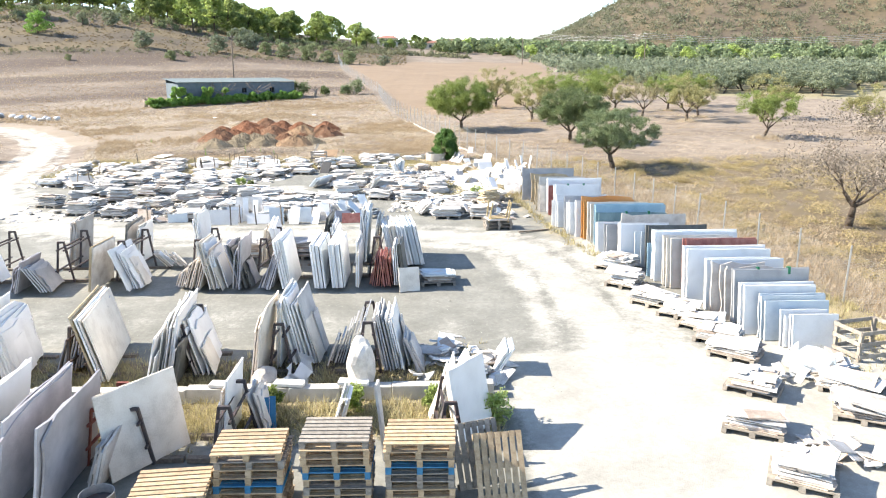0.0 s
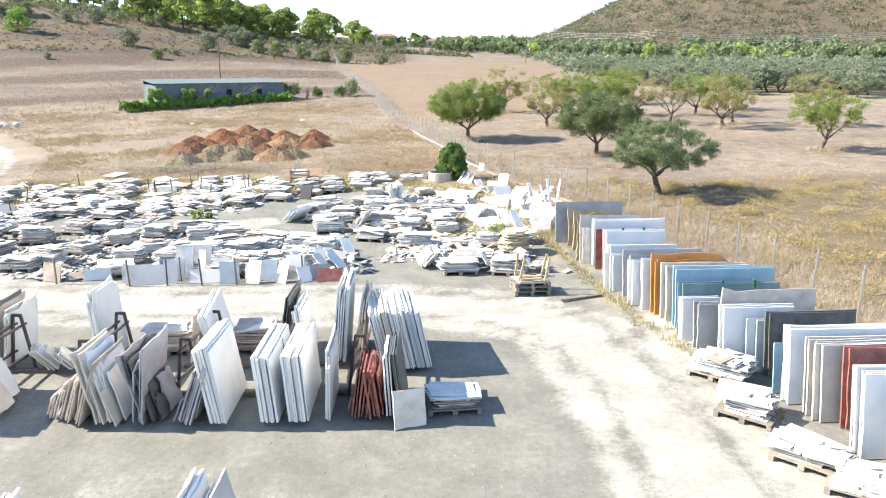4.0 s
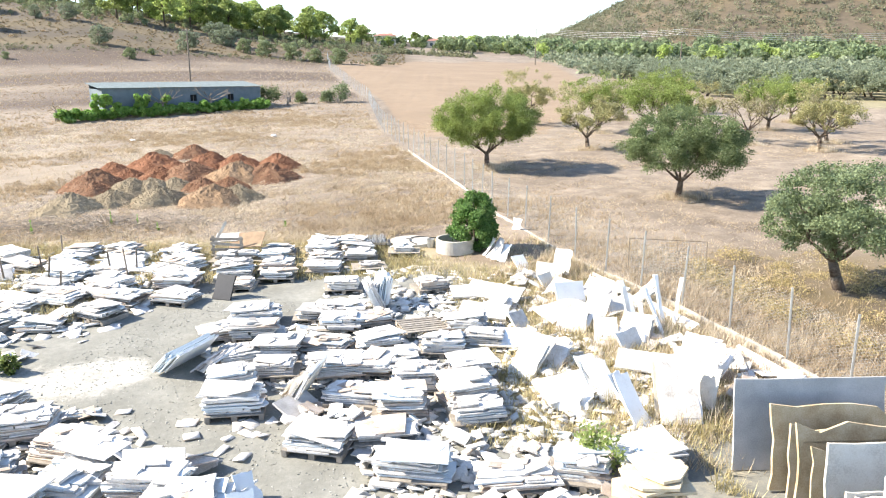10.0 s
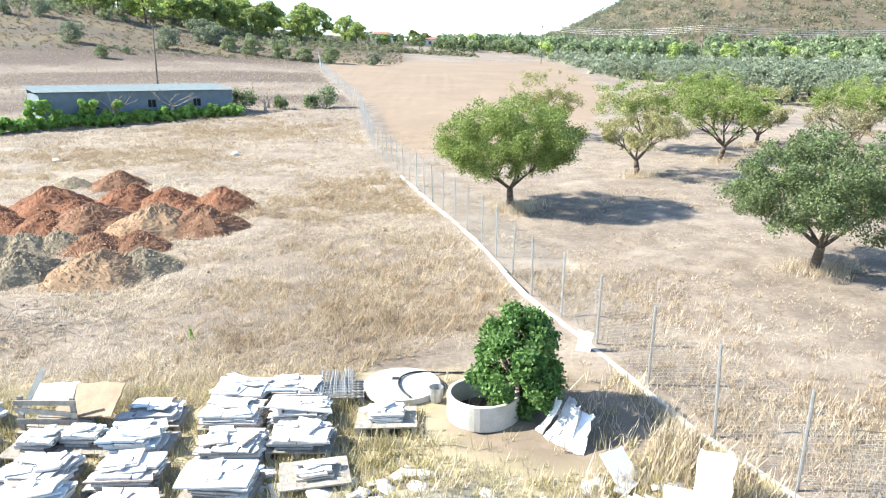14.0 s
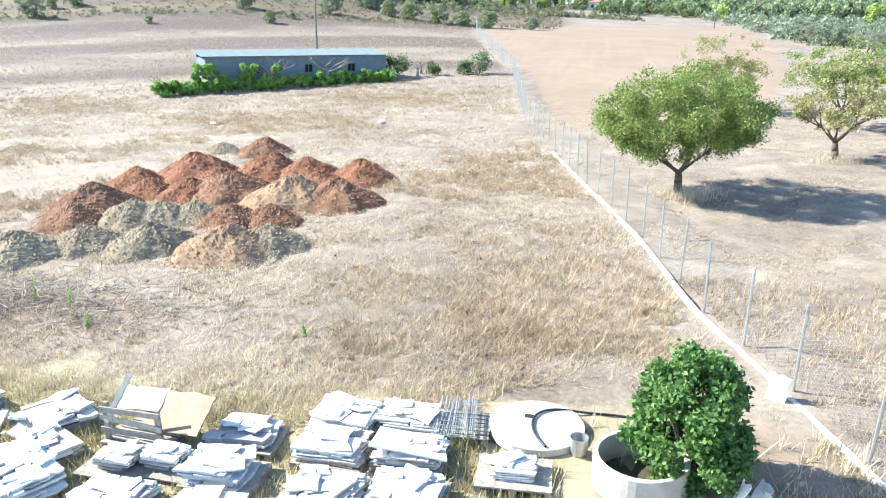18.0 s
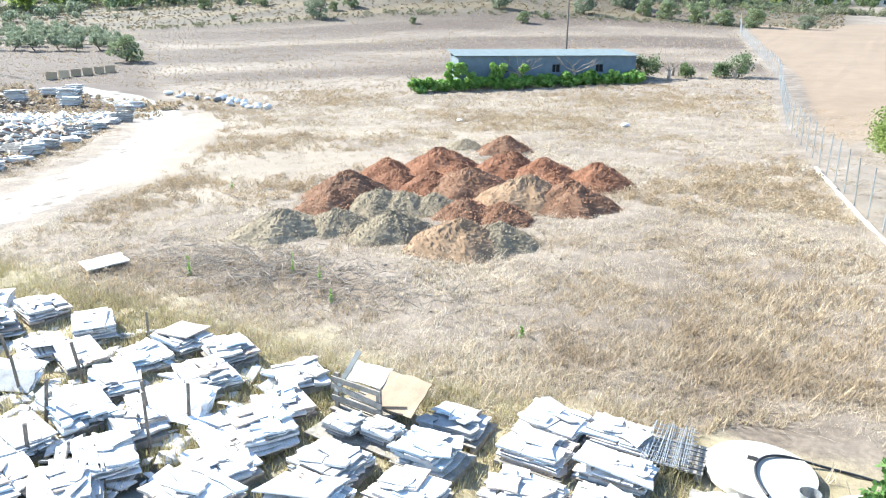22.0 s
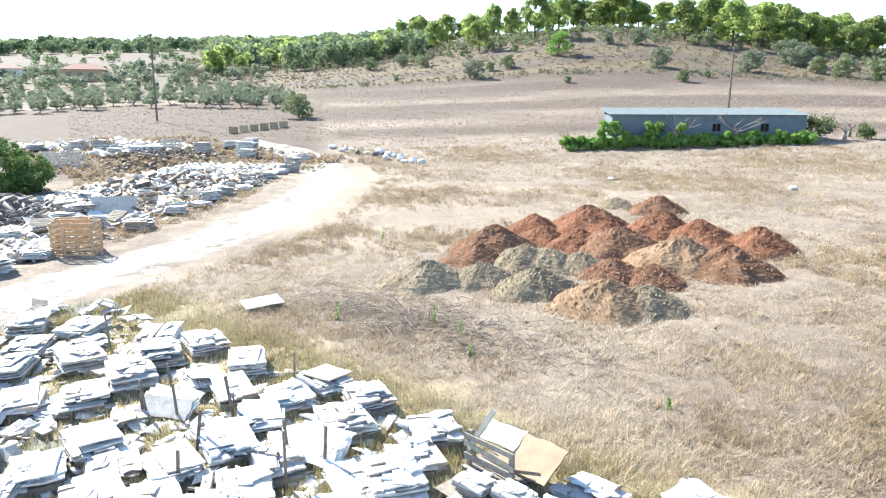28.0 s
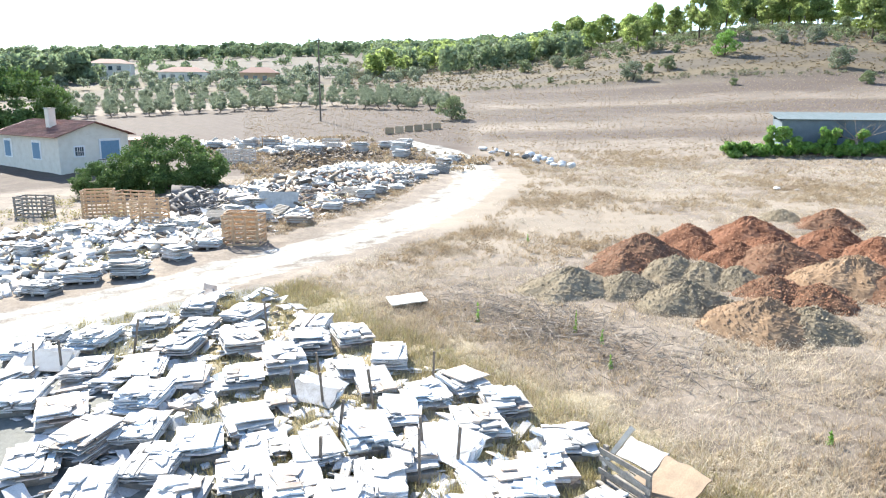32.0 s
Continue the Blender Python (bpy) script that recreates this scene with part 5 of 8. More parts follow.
# yellow stone on a pallet, and the pallet with timber posts
ob = stone_stack(3.8, 37.3, 15, .2, 3, .9)
ob["label"] = "pallet of flat sandy stone sheets"
for k in range(12):
    put("slab", flag_mesh("slab", 1.2, 1.0, .045, 7, .2, SANDST, 300 + k), ob, pose(R.uniform(-.1, .1), R.uniform(-.1, .1), .2 + k * .06, R.uniform(-3, 3), R.uniform(-3, 3), R.uniform(0, 180)))
make_pallet(bare_pallet(3.75, 32.6, 5, "old", label="weathered pallet under another loaded pallet"), pose(.02, .01, .146, 0, 0, 2), "old")
ob = bare_pallet(3.75, 32.6, 5, "old", .292, label="pallet with four upright yellow timber posts and a stone slab")
for sx in (-.45, .42):
    for sy in (-.3, .3):
        bm = bmesh.new()
        box(bm, .07, .05, .95)
        part("post", bm, TIMBER, ob, "yellow timber post", pose(sx, sy, .02, R.uniform(-8, 8), R.uniform(4, 12), 0))
put("slab", FLAGS["big"][5], ob, pose(0, 0, .145, 0, 0, 8))
for k in range(4):
    bm = bmesh.new()
    box(bm, R.uniform(.6, 1.1), .09, .06)
    part("timber", bm, WOODD if k % 2 else TIMBER, ob, "short timber offcut", pose(R.uniform(-.1, .1), -.25 + k * .16, .19, 0, R.uniform(-4, 4), R.uniform(-20, 20)))
bm = bmesh.new()
box(bm, 1.5, .09, .05)
plank = tagged(new("plank", bm_mesh("plank", bm, WOODD)), "old plank lying on the pale road", "plank")
plank.matrix_basis = pose(5.3, 31.8, gz(5.3, 31.8) + .03, 0, 0, 20)
# black panel against a stack
ob = leaning_slab(-6.35, 48.25, .66, .82, -16, 30, BLACKP, .07, .03, group="", label="black plastic panel leaning on a stack of slabs")
ob.name = "black_panel"

# ---- pot, lid, rods, board, by the end of the yard ----
ring = thing("concrete_ring", 1.1, 53.35, "round pale concrete well ring used as a planter", "planter")
bm = bmesh.new()
v0 = []
for rr, zz in ((.74, 0), (.74, .5), (.73, .52), (.66, .52), (.65, .5), (.65, .02)):
    v0.append([bm.verts.new((rr * math.cos(6.2832 * k / 40), rr * math.sin(6.2832 * k / 40), zz)) for k in range(40)])
for a, b in zip(v0, v0[1:]):
    for k in range(40):
        bm.faces.new((a[k], a[(k + 1) % 40], b[(k + 1) % 40], b[k]))
part("ring", bm, PALECONC, ring, soft=False)
bm = bmesh.new()
bmesh.ops.create_circle(bm, cap_ends=True, segments=30, radius=.67)
# earth disc, much darker than the ground around the ring
part("earth", bm, mat("damp_earth", [(.035, .026, .018), (.06, .046, .032), (.09, .07, .05)], 6, .95, .6), ring, "dark earth", pose(0, 0, .06))
lid = thing("round_concrete_slab", -.6, 54.6, "flat round white concrete lid with a small hole", "lid")
bm = bmesh.new()
bmesh.ops.create_cone(bm, cap_ends=True, segments=44, radius1=.86, radius2=.85, depth=.12, matrix=Matrix.Translation((0, 0, .06)))
part("disc", bm, PALECONC, lid)
# the hole's shade is a black plate laid on the disc
bm = bmesh.new()
box(bm, .16, .12, .012)
part("hole", bm, HOLE, lid, "dark hole", pose(-.15, .25, .117))
hose_c = bpy.data.curves.new("hose", "CURVE")
hose_c.dimensions, hose_c.bevel_depth, hose_c.bevel_resolution = "3D", .022, 2
spl = hose_c.splines.new("NURBS")
hp = ((.1, -.75), (-.1, -.45), (-.22, 0), (-.1, .4), (.25, .6), (.8, .65), (1.4, .75), (1.9, .6))
spl.points.add(len(hp) - 1)
for k, (x, y) in enumerate(hp):
    spl.points[k].co = (x, y, .15 if x * x + y * y < .7 else .05, 1)
spl.use_endpoint_u = True
hose = new("hose", hose_c)
hose.matrix_basis = pose(-.5, 54.6, gz(-.5, 54.6))
hose_c.materials.append(BLACKP)
tagged(hose, "black plastic hose lying over the concrete lid", "hose")
rods = thing("mesh_bundle", -2.0, 54.35, "bundle of rusty steel reinforcing mesh laid on the ground", "steel mesh", rz=4)
for k in range(22):
    bm = bmesh.new()
    bar(bm, (0, -.65, 0), (R.uniform(-.06, .06), .65, 0), .007, n=5)
    part("rod", bm, GALV, rods, "", pose(-.36 + k * .035 + R.uniform(-.01, .01), 0, .3 + R.uniform(-.05, .05)))
for k in range(9):
    bm = bmesh.new()
    bar(bm, (-.38, 0, 0), (.4, 0, 0), .01, n=5)
    part("cross_rod", bm, GALV, rods, "", pose(0, -.6 + k * .15, .27))
bare_pallet(-2.0, 54.35, 2, "old", 0, label="grey pallet under a bundle of steel mesh")
drum = thing("bucket", .15, 54.0, "small weathered metal bucket beside the concrete ring", "bucket")
bm = bmesh.new()
bmesh.ops.create_cone(bm, cap_ends=False, segments=20, radius1=.13, radius2=.16, depth=.32, matrix=Matrix.Translation((0, 0, .16)))
bmesh.ops.solidify(bm, geom=bm.faces[:], thickness=.01)
part("body", bm, GALV, drum)
bm = bmesh.new()
bmesh.ops.create_circle(bm, cap_ends=True, segments=20, radius=.13)
part("bottom", bm, STEEL, drum, "", pose(0, 0, .03))

PLYW = mat("brown_board", [(.15, .095, .052), (.23, .15, .085), (.31, .21, .125)], 3, .7, .1)
brd = thing("broken_crate", -7.35, 53.1, "broken grey pallet crate with a warped brown board leaning over it", "crate", rz=-6)
make_pallet(brd, pose(0, 0, 0), "old")
for sx in (-.55, .55):
    bm = bmesh.new()
    box(bm, .09, .06, .85)
    part("post", bm, PALLETG, brd, "", pose(sx, -.3, 0, 0, R.uniform(-4, 4), 0))
for zz in (.3, .5, .7):
    bm = bmesh.new()
    box(bm, 1.25, .03, .1)
    part("slat", bm, PALLETG, brd, "", pose(0, -.35, zz, 0, R.uniform(-4, 4), 0))
put("sheet", slab_mesh("sheet", 1.3, .8, .025, .04, PLYW, 77, .05), brd, pose(.65, -.25, .42, -56, -6, -4), "brown warped board")
put("slab", slab_mesh("slab", .95, .5, .03, .05, YARDW, 78), brd, pose(-.2, .05, .55, -60, -5, 0), "white slab")
bm = bmesh.new()
box(bm, .09, .05, 1.0)
part("brace", bm, PALECONC, brd, "pale timber brace", pose(-.5, -.35, .5, -10, 28, 0))

tagged(put("flat_slab", slab_mesh("flat_slab", 1.1, 1.3, .04, .05, CREAM, 91), None, pose(-20.2, 55.7, gz(-20.2, 55.7) + .14, -86, 0, -20)), "flat pale slab lying alone in the dry field", "stone slab")

# ---- fence ----
fence = thing("fence", 0, 50, "chain-link fence on slim galvanised posts", "fence", kind="structure", z=0)
pm = bmesh.new()
bar(pm, (0, 0, -.1), (0, 0, 1.85), .03, n=6)
post_me = bm_mesh("post", pm, GALV)
pts = []
for (ax, ay), (bx, by) in zip(FENCE, FENCE[1:]):
    L = math.hypot(bx - ax, by - ay)
    for k in range(max(1, round(L / 2.05))):
        q = k / max(1, round(L / 2.05))
        pts.append((ax + (bx - ax) * q, ay + (by - ay) * q))
for i, (x, y) in enumerate(pts):
    put("post", post_me, fence, pose(x, y - 50, gz(x, y), R.uniform(-2, 2), R.uniform(-2, 2), 0))


def chain_link(width, height, pitch):
    """A bay of chain link: crossing wires with real thickness."""
    v, f = [], []
    for s in (1, -1):
        k = -height
        while k < width:
            a = (k, 0) if s > 0 else (k, height)
            x0_, z0_ = k, 0.0
            x1_, z1_ = k + height, height
            if x0_ < 0:
                z0_, x0_ = -x0_, 0.0
            if x1_ > width:
                z1_, x1_ = height - (x1_ - width), width
            if x1_ - x0_ > .02:
                if s < 0:
                    z0_, z1_ = height - z0_, height - z1_
                n = len(v)
                e = .0024
                v += [(x0_, e * s, z0_ - e), (x1_, e * s, z1_ - e), (x1_, e * s, z1_ + e), (x0_, e * s, z0_ + e)]
                f.append((n, n + 1, n + 2, n + 3))
            k += pitch
    return raw_mesh("chain_link", v, f, GALV)


LINK = chain_link(1.0, 1.55, .085)
LINKF = chain_link(1.0, 1.55, .2)
for (ax, ay), (bx, by) in zip(pts, pts[1:]):
    if ay < 16 or ay > 130:
        continue
    L = math.hypot(bx - ax, by - ay)
    za, zb = gz(ax, ay), gz(bx, by)
    sh = Matrix.Identity(4)
    sh[2][0] = (zb - za) / L
    put("chain_link", LINK if ay < 80 else LINKF, fence, pose(ax, ay - 50, za + .12, 0, 0, math.degrees(math.atan2(by - ay, bx - ax))) @ sh @ Matrix.Diagonal((L, 1, 1, 1)))
kerb = thing("kerb_wall", 0, 60, "low white concrete kerb wall along the fence", "wall", kind="structure", z=0)
KL = [(9.75, 39.5), (8.75, 43.1), (7.4, 47.0), (5.15, 52.5), (4.0, 56.7), (2.9, 60.5), (1.85, 66.6), (.0, 74.3), (-1.6, 81.0)]
for (ax, ay), (bx, by) in zip(KL, KL[1:]):
    L = math.hypot(bx - ax, by - ay)
    n = max(1, round(L / 2.4))
    for k in range(n):
        q = (k + .5) / n
        x, y = ax + (bx - ax) * q, ay + (by - ay) * q
        bm = bmesh.new()
        box(bm, L / n - .008, .12, .17 + R.uniform(-.03, .03), bevel=.012)
        part("kerb", bm, PALECONC, kerb, "", pose(x, y - 60, gz(x, y) - .06, 0, R.uniform(-.8, .8) - math.degrees(math.atan2(gz(bx, by) - gz(ax, ay), L)), math.degrees(math.atan2(by - ay, bx - ax))))
leaning_slab(3.75, 56.2, .42, .6, -25, 26, YARDW, .05, .05, group="slabs tipped by the fence", label="white slab leaning on the kerb by the fence")
for k in range(9):
    leaning_slab(2.05 + k * .09, 52.55 - k * .1 + R.uniform(-.06, .06), R.uniform(.16, .3), R.uniform(.6, 1.0), -62 + k * 5 + R.uniform(-8, 8), 42 + R.uniform(-10, 12), R.choice((WHITE, YARDW)), .03, .06, group="slabs tipped by the fence", label="narrow white slab strip fanned out on dry weeds")
leaning_slab(4.55, 50.1, .62, .95, -25, 22, WHITE, .04, .06, group="slabs tipped by the fence", label="square white slab leaning in dry weeds by the fence")
# packs of large broken sheets tipped against one another along the fence
for x, y, w, h, rz, lean, n in ((2.2, 42.5, .75, 1.35, -38, 52, 4), (3.0, 42.9, .6, 1.1, -30, 48, 4), (3.05, 40.8, .9, .8, -28, 40, 3), (4.0, 45.2, .8, 1.1, -30, 38, 3), (4.7, 46.0, .75, 1.2, -35, 40, 3), (5.45, 44.4, .95, 1.0, -24, 28, 3),
                                (5.3, 40.2, 1.05, 1.7, -8, 24, 4), (6.7, 43.4, .9, .9, -40, 46, 3), (4.1, 41.3, .6, 1.25, 22, 36, 4), (4.55, 40.1, .5, 1.3, 34, 34, 3), (6.2, 41.8, .4, 1.2, -50, 40, 4), (1.9, 46.6, .8, .9, -34, 44, 3), (2.7, 45.4, .55, .9, 40, 40, 2), (5.9, 47.0, .5, 1.4, -60, 55, 3)):
    for k in range(n):
        a = radians(rz)
        leaning_slab(x - math.sin(a) * k * .1 + R.uniform(-.08, .08), y + math.cos(a) * k * .1, w * R.uniform(.7, 1.05), h * R.uniform(.65, .95), rz + R.uniform(-9, 9), lean + 10 + R.uniform(-7, 7), R.choice((WHITE, WHITE, YARDW, CREAM)), .035, R.choice((.04, .12)), group="slabs tipped by the fence", label="large broken white sheet tipped on straw by the fence")
for x, y, w, rz in ((6.75, 46.2, 2.6, -70), (8.1, 42.4, 2.8, -74), (5.75, 48.9, 2.0, -68)):
    leaning_slab(x, y, w, .32, rz, 55, WHITE, .09, .03, group="slabs tipped by the fence", label="long narrow white stone strip lying along the fence")

# ---- orchard beyond the fence ----
LEAFN = mat("leaf_sparse", [(.22, .20, .10), (.31, .28, .15), (.40, .36, .21)], 1.2, .6, 0, island=.4, translucent=.3)
ALM = [tree_meshes(11, 5.1, 3.3, BARK, LEAFG, 72000, .06, .17, .18, .58, .17, 250, 1.0, 3, 5, .75), tree_meshes(12, 4.6, 2.9, BARK, LEAFY, 13000, .062, .15, .18, .45, .26, 46, 1.0, 3),
       tree_meshes(13, 4.8, 2.6, BARK, LEAFN, 5000, .06, .14, .2, .4, .3, 14, 1.0, 3), tree_meshes(14, 4.7, 2.8, BARK, LEAFG, 15000, .064, .15, .18, .5, .24, 56, 1.0, 3)]
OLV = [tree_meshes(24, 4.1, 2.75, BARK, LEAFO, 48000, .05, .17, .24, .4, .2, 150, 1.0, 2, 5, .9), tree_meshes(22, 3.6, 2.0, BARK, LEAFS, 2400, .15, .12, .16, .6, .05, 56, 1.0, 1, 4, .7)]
DRK = tree_meshes(31, 5.0, 3.35, BARK, LEAFD, 68000, .058, .18, .2, .55, .15, 210, 1.0, 3, 5, .75)
plant("almond_tree", ALM[0], 3.8, 72.6, 1.0, 0, "broad green almond tree beyond the fence")
plant("carob_tree", DRK, 12.75, 62.5, .92, 40, "dense dark green tree in the dry orchard")
plant("olive_tree", OLV[0], 12.87, 48.0, 1.0, 90, "grey-green olive tree with a twisted trunk")
for k, (x, y, s, m) in enumerate(((9.6, 99, 1.2, 1), (12.0, 80.5, 1.1, 1), (18.7, 85.4, 1.2, 3), (15.0, 91, 1.2, 3), (24.6, 82, 1.1, 2), (28.4, 78.4, 1.1, 1), (31.2, 82.5, 1.05, 2), (30.4, 91, 1.1, 3), (29.9, 63.3, 1.0, 3), (24, 92, 1.0, 1), (26, 108, 1.2, 3), (38, 80, 1.1, 1), (36, 98, 1.1, 3), (20, 102, 1.1, 2), (41, 66, 1.0, 1))):
    plant("almond_tree", ALM[m], x, y, s, k * 67, "almost bare almond tree in dry grass" if m == 2 else "thin almond tree with yellowing leaves in dry grass", group="trees of the orchard")
BARE = tree_meshes(41, 5.6, 3.4, BARK, mat("leaf_withered", [(.16, .13, .10), (.24, .20, .16), (.32, .28, .22)], 1.5, .9, 0, island=.4), 14000, .05, .16, .18, .7, .1, 110)
plant("bare_tree", BARE, 19.3, 31.6, 1.0, 20, "withered grey almost leafless tree in dry grass")

# ---- fig in the concrete ring ----
fig = thing("fig_bush", 1.85, 53.5, "bright green bushy fig growing from a concrete ring", "bush")
bm = bmesh.new()
for k in range(7):
    a = k * .9
    bar(bm, (0, 0, .1), (math.cos(a) * .5, math.sin(a) * .5, 1.5 + .2 * (k % 3)), .035, .012, 6)
part("stem", bm, BARK, fig)
g = random.Random(5)
cs, rs = [], []
for k in range(120):
    u, a = g.uniform(-.95, 1), g.uniform(0, 6.283)
    q = math.sqrt(max(.05, 1 - abs(u) ** 2.4)) * g.uniform(.55, 1.0) ** .5 * (1 + .12 * math.sin(3 * a + 2 * u))
    cs.append((math.cos(a) * .86 * q * (1 - .18 * u), math.sin(a) * .86 * q * (1 - .18 * u), 1.12 + u * 1.0))
    rs.append(g.uniform(.1, .26))
v, n = leaf_cloud(cs, rs, 21000, .064, 9, 1.0, 1.5)
put("foliage", quick_mesh("foliage", v, n, LEAFF), fig)


# ---- soil heaps ----
HEAPS, TOPS = [], []


def soil_heap(x, y, r, h, material, seed):
    g = random.Random(seed)
    n, rings = 60, 28
    v, f = [], []
    lobe, ridge = g.uniform(0, 6.28), g.uniform(.04, .12)
    for i in range(rings + 1):
        q = i / rings
        for k in range(n):
            a = 6.2832 * k / n
            rr = r * 1.26 * q * (1 + ridge * math.sin(2 * a + lobe) + .05 * math.sin(5 * a + seed * 2) + .03 * math.sin(9 * a + seed)) + 1e-4
            X, Y = rr * math.cos(a), rr * math.sin(a)
            z = h * 1.1 * (1.02 - math.sqrt(q * q + .012) if q < .8 else .214 * ((1 - q) / .2) ** 1.5)
            rill = .018 * h * math.sin(a * 9 + 3 * math.sin(seed + a * 2)) * math.sin(min(1, q * 1.25) * 3.14)
            z += (noise.noise((X * 1.6 + seed, Y * 1.6, 1)) * .13 + noise.noise((X * 5.5, Y * 5.5, seed)) * .07 + g.uniform(-.03, .03)) * (1 - .55 * q) * min(1.0, h) + rill - .05 * q
            v.append((X, Y, z))
    for i in range(rings):
        for k in range(n):
            f.append((i * n + k, i * n + (k + 1) % n, (i + 1) * n + (k + 1) % n, (i + 1) * n + k))
    top = np.array(v)
    ob = new("soil_mound", raw_mesh("soil_mound", v, f, material))
    ob.matrix_basis = pose(x, y, gz(x, y))
    HEAPS.append((x, y, r, h, material))
    TOPS.append(top)
    return tagged(ob, f"cone-shaped mound of {material.name.replace('_', ' ').replace(' heap', '')} on dry grass", "soil heap", "heaps of soil")


for k, (x, y, r, h, mt) in enumerate((
        (-17.5, 61.8, 1.5, .82, SOILG), (-16.0, 63.1, 1.2, .72, SOILG), (-13.7, 63.3, 1.3, .85, SOILG), (-11.0, 63.2, 1.5, .9, SOILT), (-9.9, 63.9, 1.2, .72, SOILG),
        (-18.7, 67.2, 1.8, 1.12, SOILB), (-18.1, 65.4, 1.3, .75, SOILB), (-16.3, 66.1, 1.25, .8, SOILG), (-15.2, 66.3, 1.1, .72, SOILG), (-14.1, 66.8, 1.1, .66, SOILG), (-12.5, 66.4, 1.2, .72, SOILB), (-11.1, 66.7, 1.1, .66, SOILB),
        (-19.5, 71.4, 1.35, .85, SOILR), (-16.0, 69.8, 1.3, .82, SOILR), (-14.4, 70.2, 1.7, 1.05, SOILB), (-11.45, 69.6, 1.8, 1.08, SOILT), (-9.5, 69.6, 1.6, .98, SOILB), (-9.8, 73.7, 1.5, .98, SOILR))):
    soil_heap(x, y, r, h, mt, k)
for k, (x, y, r, h, mt) in enumerate((
        (-17.6, 73.3, 1.95, 1.2, SOILR), (-14.4, 74.2, 1.7, 1.05, SOILR), (-12.5, 74.1, 1.5, .92, SOILR), (-16.0, 72.0, 1.3, .8, SOILR), (-18.0, 70.0, 1.2, .7, SOILR), (-11.2, 72.2, 1.3, .7, SOILR),
        (-19.7, 79.5, 1.0, .56, SOILG), (-17.2, 79.6, 1.4, .85, SOILB))):
    soil_heap(x, y, r, h, mt, k + 30)

# loose stones on the mounds
gs = np.random.default_rng(8)
for tone_name, tones, members in (("red", [(.16, .07, .038), (.27, .13, .072), (.38, .215, .135)], (SOILR, SOILB)), ("grey", [(.15, .12, .08), (.25, .205, .14), (.36, .30, .215)], (SOILG,)), ("tan", [(.19, .125, .075), (.28, .19, .12), (.37, .265, .18)], (SOILT,))):
    pv, pq = [], []
    for (hx, hy, hr, hh, hm), top in zip(HEAPS, TOPS):
        if hm not in members:
            continue
        h0 = gz(hx, hy)
        for k in range(1500):
            tx, ty, tz = top[min(len(top) - 1, int(len(top) * math.sqrt(gs.random())))]
            x, y, z = hx + tx + gs.uniform(-.05, .05), hy + ty + gs.uniform(-.05, .05), h0 + tz + .012
            s = gs.uniform(.014, .042) * (1 if k % 18 else 2.0)
            n = len(pv)
            for c in ((1, 0, -.3), (-.4, .9, -.3), (-.5, -.8, -.3), (.1, 0, .9)):
                pv.append((x + c[0] * s * gs.uniform(.7, 1.3), y + c[1] * s * gs.uniform(.7, 1.3), z + c[2] * s))
            pq += [(n, n + 1, n + 3), (n + 1, n + 2, n + 3), (n + 2, n, n + 3)]
    tagged(new("loose_stones", quick_mesh("loose_stones", np.array(pv), np.array(pq), mat(tone_name + "_clods", tones, 2, .95, 0, island=.45))), f"loose {tone_name} stones and clods scattered over the soil mounds", "stones", kind="stuff")

# ---- grass, as stuff ----
def grass(name, count, where, lo, hi, blades, width, material, label, seed, lean=.5):
    """Tufts of pointed blades where the density function allows."""
    g = np.random.default_rng(seed)
    xs, ys = where(g, count)
    zs = land(xs, ys)
    n = len(xs)
    h = g.uniform(lo, hi, n)
    a = g.uniform(0, 6.283, (n, blades))
    hh = h[:, None] * g.uniform(.5, 1.1, (n, blades))
    ln = hh * g.uniform(.15, lean * 2, (n, blades))
    bx = xs[:, None] + g.normal(0, .07, (n, blades)) * (h[:, None] / .3)
    by = ys[:, None] + g.normal(0, .07, (n, blades)) * (h[:, None] / .3)
    w = width * g.uniform(.6, 1.4, (n, blades))
    px, py = -np.sin(a) * w, np.cos(a) * w
    z0 = np.repeat(zs[:, None], blades, 1) - .03
    v = np.stack([np.stack([bx - px, by - py, z0], -1), np.stack([bx + px, by + py, z0], -1), np.stack([bx + np.cos(a) * ln, by + np.sin(a) * ln, z0 + hh], -1)], 2).reshape(-1, 3)
    q = np.arange(n * blades)[:, None] * 3 + np.arange(3)[None]
    return tagged(new(name, quick_mesh(name, v, q, material)), label, "grass", kind="stuff")


